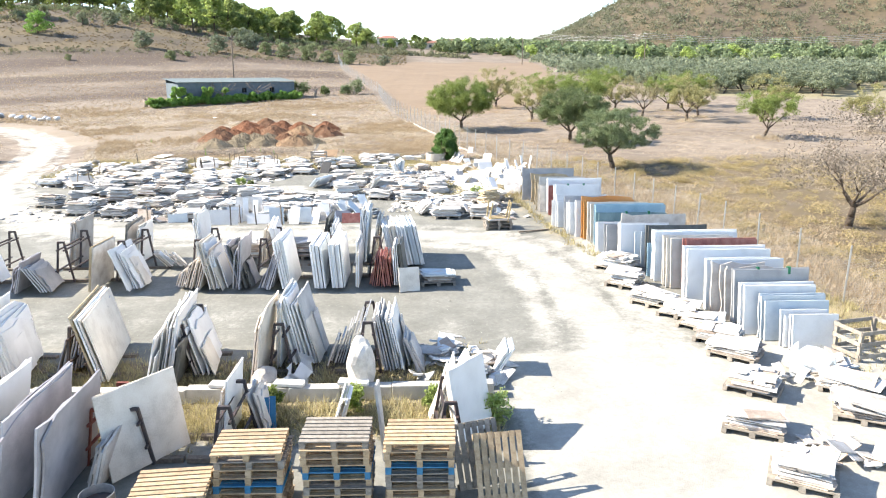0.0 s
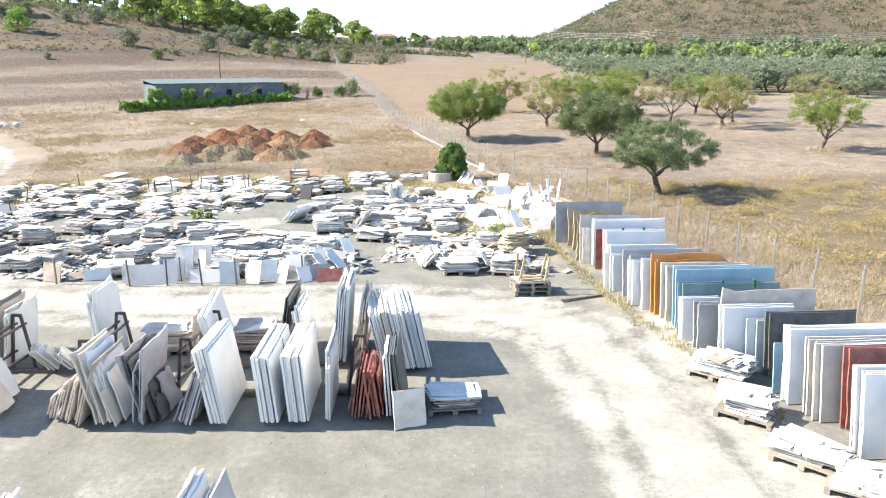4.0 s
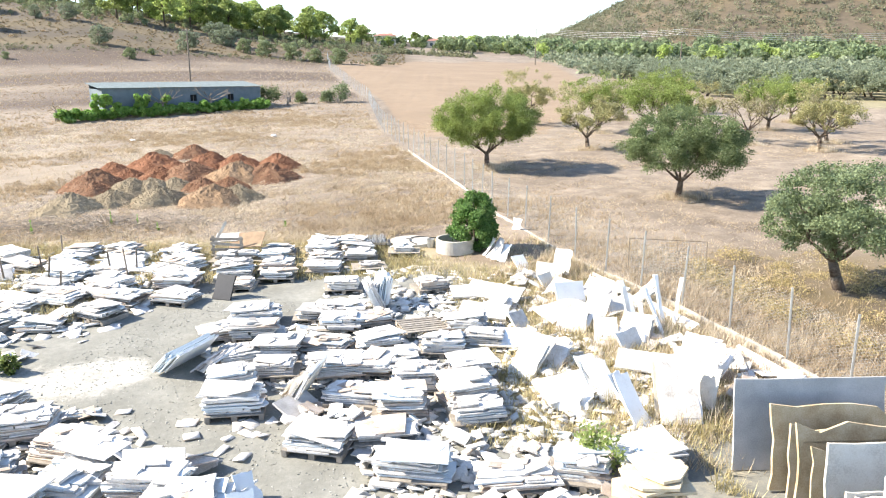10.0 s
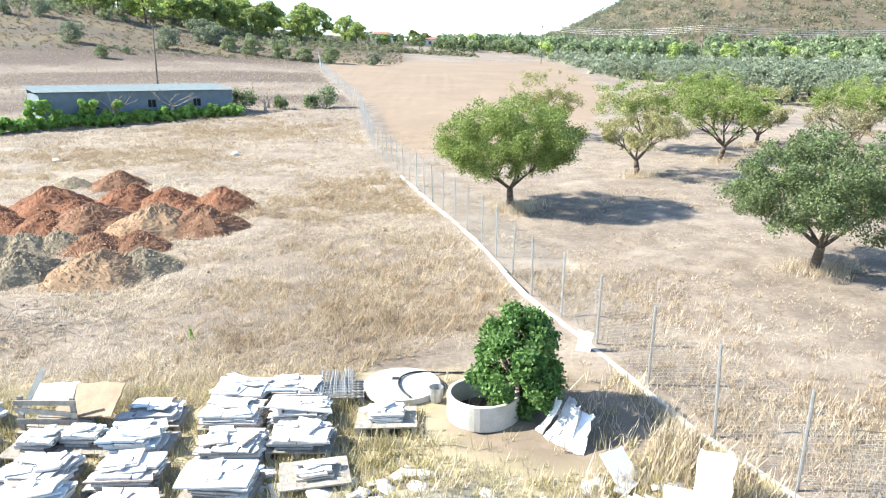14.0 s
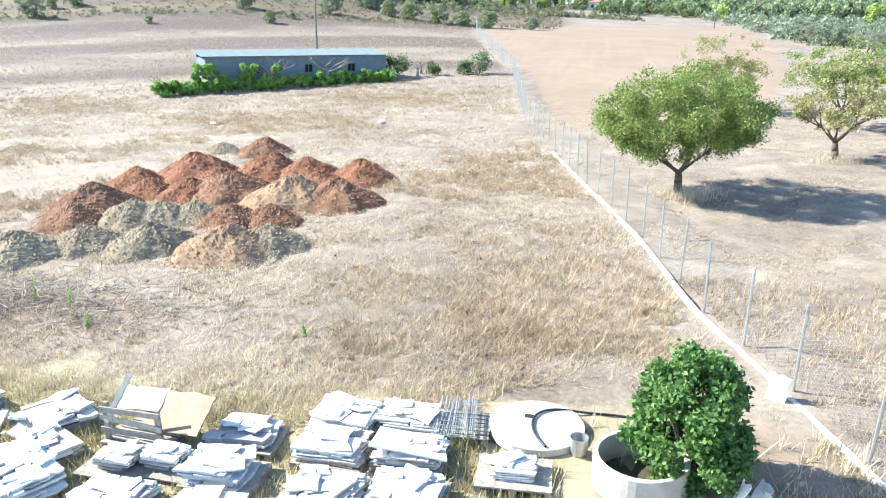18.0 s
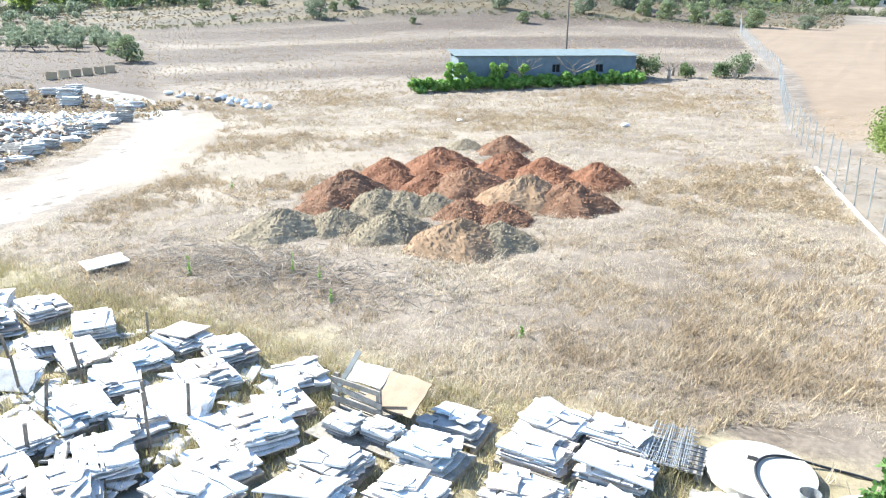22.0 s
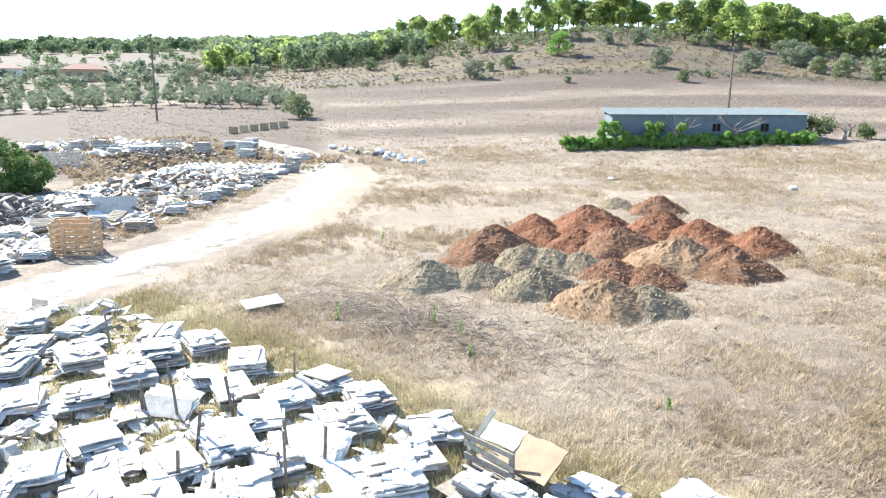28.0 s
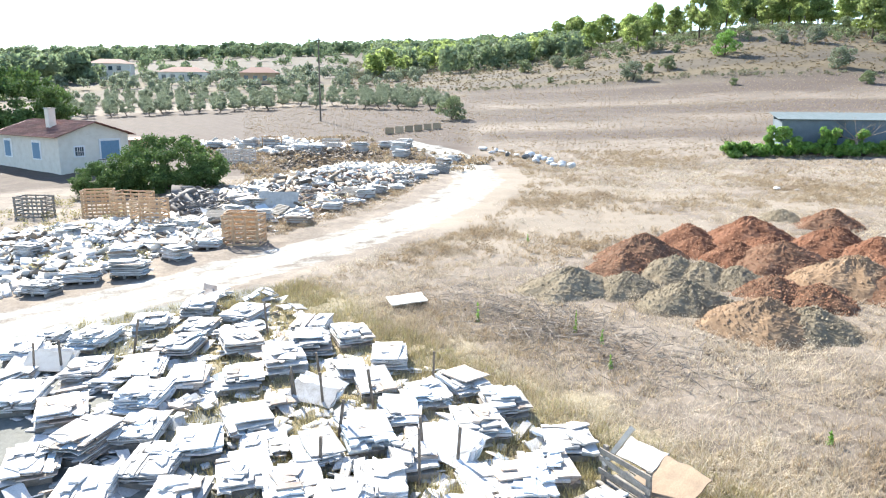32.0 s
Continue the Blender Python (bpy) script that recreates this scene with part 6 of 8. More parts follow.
def meadow(g, count):
    d = 8 + 62 * g.random(count * 2) ** 1.2
    az = np.radians(g.uniform(-78, 12, count * 2))
    x, y = np.sin(az) * d, 43.5 + np.cos(az) * d
    ok = (y > 53.6 - .10 * x * (x < 0) * .5) & (x < fence_x(y) - .4) & (near_line(x, y, ROAD_A) > 3.2) & (x - 30 * (y < 58) > -60)
    ok &= (g.random(len(x)) < .55 + .45 * (np.sin(x * .33 + np.sin(y * .21) * 2) * np.sin(y * .27 + 1) > -.35))
    ok &= ~((np.abs(x + 14.5) < 4.5) & (np.abs(y - 58.3) < 1.6) & (g.random(len(x)) < .3))
    for hx, hy, hr, hh, hm in HEAPS:
        ok &= np.hypot(x - hx, y - hy) > hr * .95
    ok &= (x < 12) & ~((np.hypot(x - .3, y - 54) < 2.4)) & ((np.hypot(x - 2.8, y - 53.6) > 2.6) | (g.random(len(x)) < .15))
    bare = np.minimum(near_line(x, y, [(-44, 80), (-33, 75), (-24, 73)]), near_line(x, y, [(-34, 69), (-24, 66.5)]) + .5)
    ok &= (bare > 4.5) | (g.random(len(x)) < .25)
    return x[ok][:count], y[ok][:count]


def far_meadow(g, count):
    d = 52 + 116 * g.random(count * 2)
    az = np.radians(g.uniform(-70, 2, count * 2))
    x, y = np.sin(az) * d, 43.5 + np.cos(az) * d
    ok = (x < fence_x(y) - .6) & (near_line(x, y, ROAD_A) > 4)
    return x[ok][:count], y[ok][:count]


def brushy(g, count):
    d = 14 + 62 * g.random(count * 8)
    az = np.radians(g.uniform(-70, 8, count * 8))
    x, y = np.sin(az) * d, 43.5 + np.cos(az) * d
    w_ = np.sin(x * .19 + 1.7 * np.sin(y * .13 + .4)) * np.sin(y * .23 + .8 * np.sin(x * .11))
    w_ = w_ + .45 * np.sin(x * .71 + 2 * np.sin(y * .53)) * np.sin(y * .83 + x * .2)
    ok = (w_ > -.15 + 1.0 * g.random(len(x))) & (y > 56) & (x < fence_x(y) - .6) & (near_line(x, y, ROAD_A) > 4)
    for hx, hy, hr, hh, hm in HEAPS:
        ok &= np.hypot(x - hx, y - hy) > hr
    return x[ok][:count], y[ok][:count]


def edge_strip(g, count):
    x = g.uniform(-26, 5, count * 2)
    y = g.normal(54.9, .75, count * 2) - .03 * x * 0 + np.where(x < -9, -.4 - (x + 9) * .02, .2)
    ok = (np.hypot(x - .9, y - 54) > 2.9) & (np.abs(np.sin(x * 1.1 + 2 * np.sin(x * .37))) > .25) & (x < fence_x(y) - .5)
    return x[ok][:count], y[ok][:count]


def orchard(g, count):
    y = 20 + 85 * g.random(count * 3) ** 1.15
    x = fence_x(y) + .4 + 34 * g.random(count * 3) ** 1.4
    patch = np.sin(x * .41 + 1.3 * np.sin(y * .17)) * np.sin(y * .31 + .6)
    ok = (patch > np.where(y > 56, .2, -.35)) | (g.random(len(x)) < .6) | (x - fence_x(y) < 1.5)
    return x[ok][:count], y[ok][:count]


def at_trunks(g, count):
    feet = [(o.matrix_basis.translation.x, o.matrix_basis.translation.y) for o in bpy.data.objects if o.parent is None and o.name.startswith("almond_tree")] + [(12.75, 62.5)]
    k = g.integers(0, len(feet), count)
    f = np.array(feet)[k]
    return f[:, 0] + g.normal(.1, .55, count), f[:, 1] + g.normal(-.2, .45, count)


def among(g, count):
    x = g.uniform(-25, 7.5, count * 2)
    y = g.uniform(39.5, 54.8, count * 2)
    ok = (((x < -9.5) & (y > 46.5) & (g.random(len(x)) < np.where(x < -14, .5, .8))) | (y > 50) | (x > .8)) & (x < fence_x(y) - .4) & (np.hypot(x + .6, y - 54.6) > 1.05) & ((np.hypot(x - 2.2, y - 53.4) > 2.4) | (g.random(len(x)) < .12)) & (np.hypot(x - 1.1, y - 53.35) > .95)
    return x[ok][:count], y[ok][:count]


def fence_strip(g, count):
    y = g.uniform(38.5, 55, count)
    x = fence_x(y) - .3 - np.abs(g.normal(0, 2.6, count))
    ok = (np.hypot(x + .6, y - 54.6) > 1.05) & ((np.hypot(x - 2.2, y - 53.4) > 2.4) | (g.random(count) < .12))
    return x[ok], y[ok]


def outside(g, count):
    y = np.where(g.random(count) < .8, g.uniform(18, 50, count), g.uniform(50, 63, count))
    x = fence_x(y) + .15 + np.abs(g.normal(0, 2.4, count))
    return x, y


def verge(g, count):
    k = g.integers(0, 24, count)
    k = np.where(k == 23, 3, k % 3)
    y = np.where(k == 0, g.uniform(10, 34, count), np.where(k == 1, g.normal(15.4, .5, count), g.normal(17.4, .6, count)))
    x = np.where(k == 0, fence_x(y) - np.abs(g.normal(.6, 1.2, count)), g.uniform(-12, 2.2, count))
    y = np.where(k == 3, g.uniform(24, 40, count), y)
    x = np.where(k == 3, np.interp(y, [20, 24, 28, 33, 38.5], [9.5, 8.4, 7.4, 6.35, 5.65]) - .3 + g.normal(0, .14, count), x)
    return x, y



grass("dry_grass", 44000, meadow, .06, .24, 7, .009, STRAW, "tufts of bleached dry grass over the field", 1, .9)
grass("dry_brush", 24000, far_meadow, .08, .24, 6, .03, BRUSH, "brown dead weeds over the far field", 9, .8)
grass("golden_grass", 2600, fence_strip, .2, .5, 10, .011, STRAW, "golden weeds growing through the broken stone by the fence", 10)
grass("dry_grass", 12000, far_meadow, .1, .26, 5, .03, STRAW, "tufts of bleached dry grass over the far field", 2)
grass("tall_grass", 3000, edge_strip, .08, .27, 10, .011, mat("golden_grass", [(.42, .335, .20), (.55, .455, .30), (.67, .58, .42)], .4, .9, 0, island=.35, translucent=.25, space="World"), "tall golden dry grass along the edge of the stone yard", 3)
grass("bent_straw", 8000, meadow, .12, .36, 8, .007, STRAW, "long bleached straw lying bent over the field", 12, 2.2)
grass("dry_brush", 11000, brushy, .12, .36, 9, .011, BRUSH, "darker dead weeds standing in patches of the dry field", 8, .8)
grass("dry_grass", 70000, orchard, .03, .13, 6, .006, STRAW, "patches of dry grass under the orchard trees", 4, .9)
grass("dry_brush", 30000, orchard, .03, .11, 6, .007, BRUSH, "brown dead litter of weeds under the orchard trees", 14, 1.0)
grass("dry_grass", 6000, outside, .08, .32, 8, .008, STRAW, "dry grass standing along the outer side of the fence", 18, .6)
grass("dry_brush", 6000, outside, .1, .38, 8, .009, BRUSH, "brown dead weeds along the outer side of the fence", 19, .6)
grass("tall_grass", 2200, at_trunks, .2, .6, 9, .010, STRAW, "pale golden grass standing at the feet of the trees", 17, .4)
grass("weeds", 15000, among, .1, .34, 9, .010, WEED, "yellow-green weeds growing between the stone stacks", 5)
grass("weeds", 7400, verge, .1, .35, 9, .010, WEED, "green and yellow weeds along the fence and the low wall", 6)


gb_ = np.random.default_rng(41)
bx_, by_ = brushy(gb_, 2600)
far_ = np.hypot(bx_, by_ - 43.5) > 27
bx_, by_ = bx_[far_], by_[far_]
shrub_field("dry_weed_clumps", bx_, by_, gb_.uniform(.12, .42, len(bx_)), BRUSH, 70, .10, "scrubby clumps of dead golden-brown weeds in the field", "weeds", 43, .6)
bx_, by_ = meadow(gb_, 2200)
far_ = np.hypot(bx_, by_ - 43.5) > 22
bx_, by_ = bx_[far_], by_[far_]
shrub_field("dry_weed_clumps", bx_, by_, gb_.uniform(.1, .3, len(bx_)), STRAW, 60, .10, "bleached clumps of dead weeds in the field", "weeds", 44, .6)


def twig_litter(count, seed):
    """Cut branches lying every way, thin and long."""
    g = np.random.default_rng(seed)
    x, y = g.normal(-14.6, 2.9, count), g.normal(58.3, .9, count) + .12 * g.normal(size=count)
    z = land(x, y) + g.uniform(.02, .28, count)
    a, el, L, w = g.uniform(0, 6.283, count), g.normal(.05, .22, count), g.uniform(.2, .85, count), g.uniform(.008, .02, count)
    d = np.stack([np.cos(a) * np.cos(el), np.sin(a) * np.cos(el), np.sin(el)], -1) * L[:, None] / 2
    s_ = np.stack([-np.sin(a), np.cos(a), np.zeros(count)], -1) * w[:, None]
    u_ = np.array([0, 0, 1.0])[None] * w[:, None]
    c = np.stack([x, y, z], -1)
    v = np.stack([c - d - s_, c - d + s_, c - d + u_, c + d - s_ * .5, c + d + s_ * .5, c + d + u_ * .5], 1).reshape(-1, 3)
    f = np.array([(0, 1, 4, 3), (1, 2, 5, 4), (2, 0, 3, 5)])
    q = (np.arange(count)[:, None, None] * 6 + f[None]).reshape(-1, 4)
    return tagged(new("twigs", quick_mesh("twigs", v, q, TWIG)), "litter of cut dead branches lying on the dry ground", "branches", kind="stuff")


twig_litter(1150, 7)


# low yellowish cushions on the dry ground by the fence
gq = np.random.default_rng(12)
cy = gq.uniform(24, 52, 420)
cx = fence_x(cy) + 2.0 + gq.uniform(0, 17, 420)
shrub_field("low_cushions", cx, cy, gq.uniform(.25, .8, 420), mat("cushion_plant", [(.33, .265, .125), (.43, .345, .17), (.53, .44, .25)], 1, .9, 0, island=.35, translucent=.3), 300, .042, "low rust-yellow cushion plants on dry ground", "shrubs", 12, .34)
for x, y, h in ((-16.9, 57.0, .6), (-14.2, 58.6, .7), (-12.9, 58.3, .5), (-11.6, 57.2, .4), (-6.2, 57.6, .3), (-24.5, 66, .4)):
    ob = thing("mullein", x, y, "single upright green weed stalk in dry ground", "weed", "green weed stalks")
    v, n = leaf_cloud([(0, 0, h * (k + .5) / 7) for k in range(7)], [.06 - .006 * k for k in range(7)], 60, .05, int(h * 100), 1.4, 1.8)
    put("leaves", quick_mesh("leaves", v, n, LEAFV), ob)
    bm = bmesh.new()
    bar(bm, (0, 0, 0), (0, 0, h), .012, .006, 5)
    part("stalk", bm, LEAFV, ob)

for x, y, s_ in ((3.2, 38.6, .45), (-10.6, 43.3, .34), (-10.0, 43.2, .24), (-2.9, 15.9, .3), (-1.1, 15.9, .32), (.75, 15.9, .28), (2.15, 15.2, .4), (11.6, 14.2, .5), (11.0, 15.0, .4), (12.2, 13.4, .5)):
    ob = thing("green_weed", x, y, "bushy fresh green weed growing among broken stone", "weed", "green weeds")
    v, n = leaf_cloud([(R.uniform(-.3, .3) * s_ * 2, R.uniform(-.3, .3) * s_ * 2, R.uniform(.1, 1.7) * s_) for _ in range(16)], [.22 * s_ * 1.6] * 16, 900, .05, 5, 1.2, 2.0)
    put("foliage", quick_mesh("foliage", v, n, LEAFP), ob)

# ---- the long shed and its vines ----
def wall_box(name, sx, sy, sz, parent, m, material, label="", bevel=.01):
    bm = bmesh.new()
    box(bm, sx, sy, sz, bevel=bevel)
    return part(name, bm, material, parent, label, m)


def sheet(name, w, d, pitch, material, parent, m, label=""):
    """A corrugated sheet, ribs running along y."""
    v, f = [], []
    n = int(w / pitch) * 2
    for i in range(n + 1):
        x = -w / 2 + w * i / n
        z = .02 if i % 2 else -.02
        v += [(x, 0, z), (x, d, z), (x, 0, z - .012), (x, d, z - .012)]
    for i in range(n):
        a, b = i * 4, i * 4 + 4
        f += [(a, b, b + 1, a + 1), (a + 2, a + 3, b + 3, b + 2), (a, a + 2, b + 2, b), (a + 1, b + 1, b + 3, a + 3)]
    return put(name, raw_mesh(name, v, f, material), parent, m, label)


shed_rz = math.degrees(math.atan2(120.3 - 108.2, -21.5 + 36.3))
shed = thing("shed", -28.9, 114.25, "long low grey block shed with a corrugated metal roof", "shed", rz=shed_rz, z=gz(-28.9, 114.25))
bays = [(-9.5, -5.1), (-4.3, .4), (1.2, 5.1), (5.9, 9.5)]
SW = 6.65 - .25 - gz(-28.9, 114.25)
for a, b in bays:
    wall_box("wall", b - a, .2, SW + .4, shed, pose((a + b) / 2, .1, -.4), SHEDW)
for a, b in zip(bays, bays[1:]):
    x = (a[1] + b[0]) / 2
    wall_box("wall", .8, .2, 1.3 + .4, shed, pose(x, .1, -.4), SHEDW)
    wall_box("wall", .8, .2, SW - 2.05, shed, pose(x, .1, 2.05), SHEDW)
    # black panel closes the gap, in place of the shaded room behind
    win = wall_box("window", .78, .04, .74, shed, pose(x, .16, 1.3), HOLE, "open window filled by a black panel for the unlit inside")
    wall_box("frame", .06, .06, .74, win, pose(0, -.04, 0), WOODD)
wall_box("wall", .2, 4.6, SW + .3, shed, pose(-9.4, 2.5, -.4), SHEDW)
wall_box("wall", .2, 4.6, SW + .3, shed, pose(9.4, 2.5, -.4), SHEDW)
wall_box("wall", 19, .2, SW + .9, shed, pose(0, 4.9, -.4), SHEDW)
# doorway: a black slab on the wall stands for interior shade
wall_box("door", 1.0, .05, 1.9, shed, pose(9.52, 1.6, 0, 0, 0, 90), HOLE, "doorway in the end wall, a black panel for the unlit inside")
sheet("roof", 19.8, 5.6, .35, ROOFM, shed, pose(0, -.3, SW + .05, 5.5, 0, 0), "pale corrugated metal roof")
q = Matrix.Rotation(radians(shed_rz), 4, "Z")


def shed_at(u, w):
    v = q @ Vector((u, w, 0))
    return -28.9 + v.x, 114.25 + v.y


gv = random.Random(14)
for k in range(22):
    u = -13.9 + k * 1.08
    x, y = shed_at(u, -1.4 + gv.uniform(-.5, .5))
    h = gv.uniform(2.3, 3.0) if k in (3, 4, 7, 8, 10) else gv.uniform(.7, 1.6)
    ob = thing("vine_bush", x, y, "leafy bright green vine growing in front of the shed", "vine", "vines by the shed")
    cs = [(gv.uniform(-.85, .85) * (1 if j < 9 else .45), gv.uniform(-.5, .5), gv.uniform(.1, .8) if j < 9 else gv.uniform(.5, h)) for j in range(17)]
    v, n = lobed(cs, [gv.uniform(.22, .46) for _ in cs], 90, .42, k + 60)
    put("foliage", quick_mesh("foliage", v, n, LEAFV), ob)
    bm = bmesh.new()
    bar(bm, (0, 0, -.1), (.1, 0, h * .7), .03, .015, 5)
    part("stem", bm, BARK, ob)
for u, w, s in ((11.2, 1.2, 1.25), (15.5, .5, .8), (18.8, -.6, .8), (20.5, -1.4, 1.3)):
    x, y = shed_at(u, w)
    ob = thing("shrub", x, y, "rounded green shrub standing near the shed", "shrub", "shrubs by the shed")
    cs = [(gv.uniform(-.8, .8) * s, gv.uniform(-.8, .8) * s, gv.uniform(.4, 1.7) * s) for _ in range(14)]
    v, n = leaf_cloud(cs, [.5 * s for _ in cs], 1300, .16, int(u * 9), .9, 1.4)
    put("foliage", quick_mesh("foliage", v, n, LEAFO if u > 18 else LEAFD), ob)
    bm = bmesh.new()
    bar(bm, (0, 0, -.1), (0, 0, s), .05, .03, 6)
    part("stem", bm, BARK, ob)
for k, (u, w, h) in enumerate(((-14.2, .5, 1.7), (13.2, -.2, 1.5), (15.0, 2.6, 1.5), (19.6, -2.2, 1.5), (-3.6, -1.6, 4.2), (2.2, -1.6, 4.2))):
    x, y = shed_at(u, w)
    bm = bmesh.new()
    bar(bm, (0, 0, -.2), (.05, 0, h * (.6 if k < 4 else .35)), .28 if k < 1 else .2, .2 if k < 1 else .14, 9)
    for j in range(5):
        a = j * 1.26 + k
        branches(bm, (.05, 0, h * (.58 if k < 4 else .33)), (math.cos(a), math.sin(a), gv.uniform(.4, 1.1) - .25 * (k > 3)), h * .3, .075, 1 + (k > 3), gv, [])
    ob = new("dead_tree", bm_mesh("dead_tree", bm, TWIG, True))
    ob.matrix_basis = pose(x, y, gz(x, y))
    tagged(ob, "leafless grey pruned tree trunk with stubby branches", "dead tree", "dead trees by the shed")


# ---- poles and cables ----
def power_pole(x, y, h, lean=1.0):
    ob = thing("power_pole", x, y, "tall brown wooden power pole standing in the field", "pole", "power poles")
    bm = bmesh.new()
    bar(bm, (0, 0, -.5), (lean * .1, 0, h), .15, .09, 9)
    part("shaft", bm, WOODD, ob)
    bm = bmesh.new()
    box(bm, 1.3, .1, .1, at=(lean * .1, 0, h - .4))
    part("crossarm", bm, WOODD, ob)
    for k in (-.55, 0, .55):
        bm = bmesh.new()
        bar(bm, (k, 0, h - .3), (k, 0, h - .12), .04, .03, 7)
        part("insulator", bm, PALECONC, ob)
    return ob


power_pole(-35.8, 137.0, 9.2)
power_pole(-102.2, 93.1, 12.5)
power_pole(56, 190, 10)
power_pole(30, 235, 10)
power_pole(110, 160, 10)


def cable(name, a, b, sag, r=.012):
    c = bpy.data.curves.new(name, "CURVE")
    c.dimensions, c.bevel_depth, c.bevel_resolution = "3D", r, 0
    s = c.splines.new("POLY")
    s.points.add(16)
    for k in range(17):
        u = k / 16
        s.points[k].co = (a[0] + (b[0] - a[0]) * u, a[1] + (b[1] - a[1]) * u, a[2] + (b[2] - a[2]) * u - sag * 4 * u * (1 - u), 1)
    c.materials.append(GALV)
    return tagged(new(name, c), "thin power cable hanging between poles", "cable", "power cables")


for k in (-.6, -.2, .2, .6):
    cable("power_cable", (30 + k, 235, gz(30, 235) + 9.8 + k), (56 + k, 190, gz(56, 190) + 9.8 + k), 1.2, .03)
    cable("power_cable", (56 + k, 190, gz(56, 190) + 9.8 + k), (110 + k, 160, gz(110, 160) + 9.8 + k), 1.5, .03)

# ---- pines on the ridge, shrubs, groves ----
PIN = [rounded_tree(51, 9.0, 4.2, LEAFP, 26, .25), rounded_tree(52, 8.0, 4.4, LEAFP, 22, .2), rounded_tree(53, 10.5, 4.0, LEAFP, 30, .2), rounded_tree(54, 9.5, 4.6, LEAFP, 26, .3)]


def polar(az, d):
    return math.sin(radians(az)) * d, 43.5 + math.cos(radians(az)) * d


FEET = ((-168.8, 223.9, 9.9, 8.3), (-216, 264.5, 14, 11.7), (-188.9, 228.2, 12.3, 7.8), (-133.8, 205.1, 8.8, 8), (-126.1, 221.3, 13.8, 11), (-86.9, 235.8, 11.1, 9.8), (-87.8, 253, 12, 7.7), (-75, 239.2, 11.9, 10.6), (-71.6, 250.4, 12, 10.2), (-70, 262, 12, 12), (-62, 258, 10, 9), (-167.1, 240.2, 11, 8.3), (-168.2, 254.8, 13.5, 7.6), (-151.1, 242.8, 10.5, 6), (-146.2, 263.4, 12.5, 10.6), (-144.9, 278.5, 11, 11), (-127.2, 268.1, 13.5, 11.3), (-125.3, 282.7, 10.5, 9.7), (-83.1, 279.4, 12.5, 14), (-74.2, 296.9, 11, 9.5), (-148.5, 276.3, 13.5, 8.8), (-131.4, 265.7, 10.5, 9.3), (-128.8, 280.9, 12.5, 8.6), (-141.7, 249.6, 11, 7), (-98.2, 288.6, 13.5, 9.5), (-81.7, 307.2, 10.5, 9.9), (-80.3, 288.8, 12.5, 9.3))
PINES = []
for k, (x, y, h, w) in enumerate(FEET):
    PINES.append((x, y))
    i = (k * 3 + k // 4) % 4
    tall, wide = (9.0, 8.0, 10.5, 9.5)[i], (8.4, 8.8, 8.0, 9.2)[i]
    plant("pine_tree", PIN[i], x, y, w / wide, k * 77, "rounded green pine tree on the scrubby ridge", group="pines on the ridge", sz=h / tall)
for k in range(110):
    az, d = R.uniform(-47, -9), R.uniform(262, 320)
    if k % 4 == 0:
        az, d = R.uniform(-24, -9), R.uniform(214, 262)
    x, y = polar(az, d)
    if any(math.hypot(x - a, y - b) < 7.0 for a, b in PINES):
        continue
    PINES.append((x, y))
    plant("pine_tree", PIN[k % 4], x, y, R.uniform(.85, 1.3), R.uniform(0, 360), "rounded green pine tree on the scrubby ridge", group="pines on the ridge")
for az, d, s in ((-6.5, 270, 1.1), (-5.6, 262, .9), (-3.4, 262, .5), (-1.2, 300, .7), (-.2, 300, .6), (-8.6, 255, 1.3)):
    x, y = polar(az, d)
    plant("pine_tree", PIN[0], x, y, s, az * 90, "rounded green pine tree on the scrubby ridge", group="pines on the ridge")
LEAFB = mat("leaf_slope_bush", [(.15, .19, .085), (.235, .285, .14), (.33, .375, .21)], 1.0, .7, 0, island=.4, translucent=.4)
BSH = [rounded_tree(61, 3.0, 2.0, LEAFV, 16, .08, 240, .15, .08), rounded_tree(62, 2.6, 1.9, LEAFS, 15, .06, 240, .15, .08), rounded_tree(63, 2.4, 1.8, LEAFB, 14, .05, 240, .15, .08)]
for x, y, s, k in ((-103.7, 200.1, 2.0, 0), (-106.8, 171.1, 1.7, 1), (-107.4, 183.9, 1.3, 2), (-109.6, 179.9, .9, 2), (-75.8, 198.3, 1.7, 1), (-64.3, 186, 1.0, 2), (-58.3, 205.8, 1.9, 1), (-56.7, 224.9, 2.2, 1), (-52.5, 222, 1.9, 1), (-46.8, 214, 1.5, 2), (-139.8, 268.5, 1.6, 1), (-99.7, 247.4, 1.6, 2), (-62.4, 193.5, .6, 2), (-119.5, 202.7, .8, 2), (-123.6, 162.4, .6, 2), (-83.7, 173.6, .6, 2), (-99.5, 216.8, 1.3, 1), (-93.4, 221, 1.6, 1), (-41, 212, 1.7, 2), (-34, 210, 1.8, 2), (-28, 207, 1.4, 2), (-22, 206, 1.6, 2), (-12.5, 206, 1.1, 1), (-89.5, 109.1, 1.5, 2), (-135, 183, 1.2, 2), (-150, 178, 1.5, 2), (-146, 186, 1.3, 1)):
    plant("shrub", BSH[k], x, y, s, x * 40, ("bright green", "grey-green", "dark green")[k] + " rounded shrub on the dry slope", "shrub", "shrubs on the slope")

gs = np.random.default_rng(31)


def scatter(n, az0, az1, d0, d1):
    az, d = np.radians(gs.uniform(az0, az1, n)), np.sqrt(gs.uniform(d0 ** 2, d1 ** 2, n))
    return np.sin(az) * d, 43.5 + np.cos(az) * d


x, y = scatter(5200, -62, -2, 176, 320)
dd_ = np.hypot(x, y - 43.5)
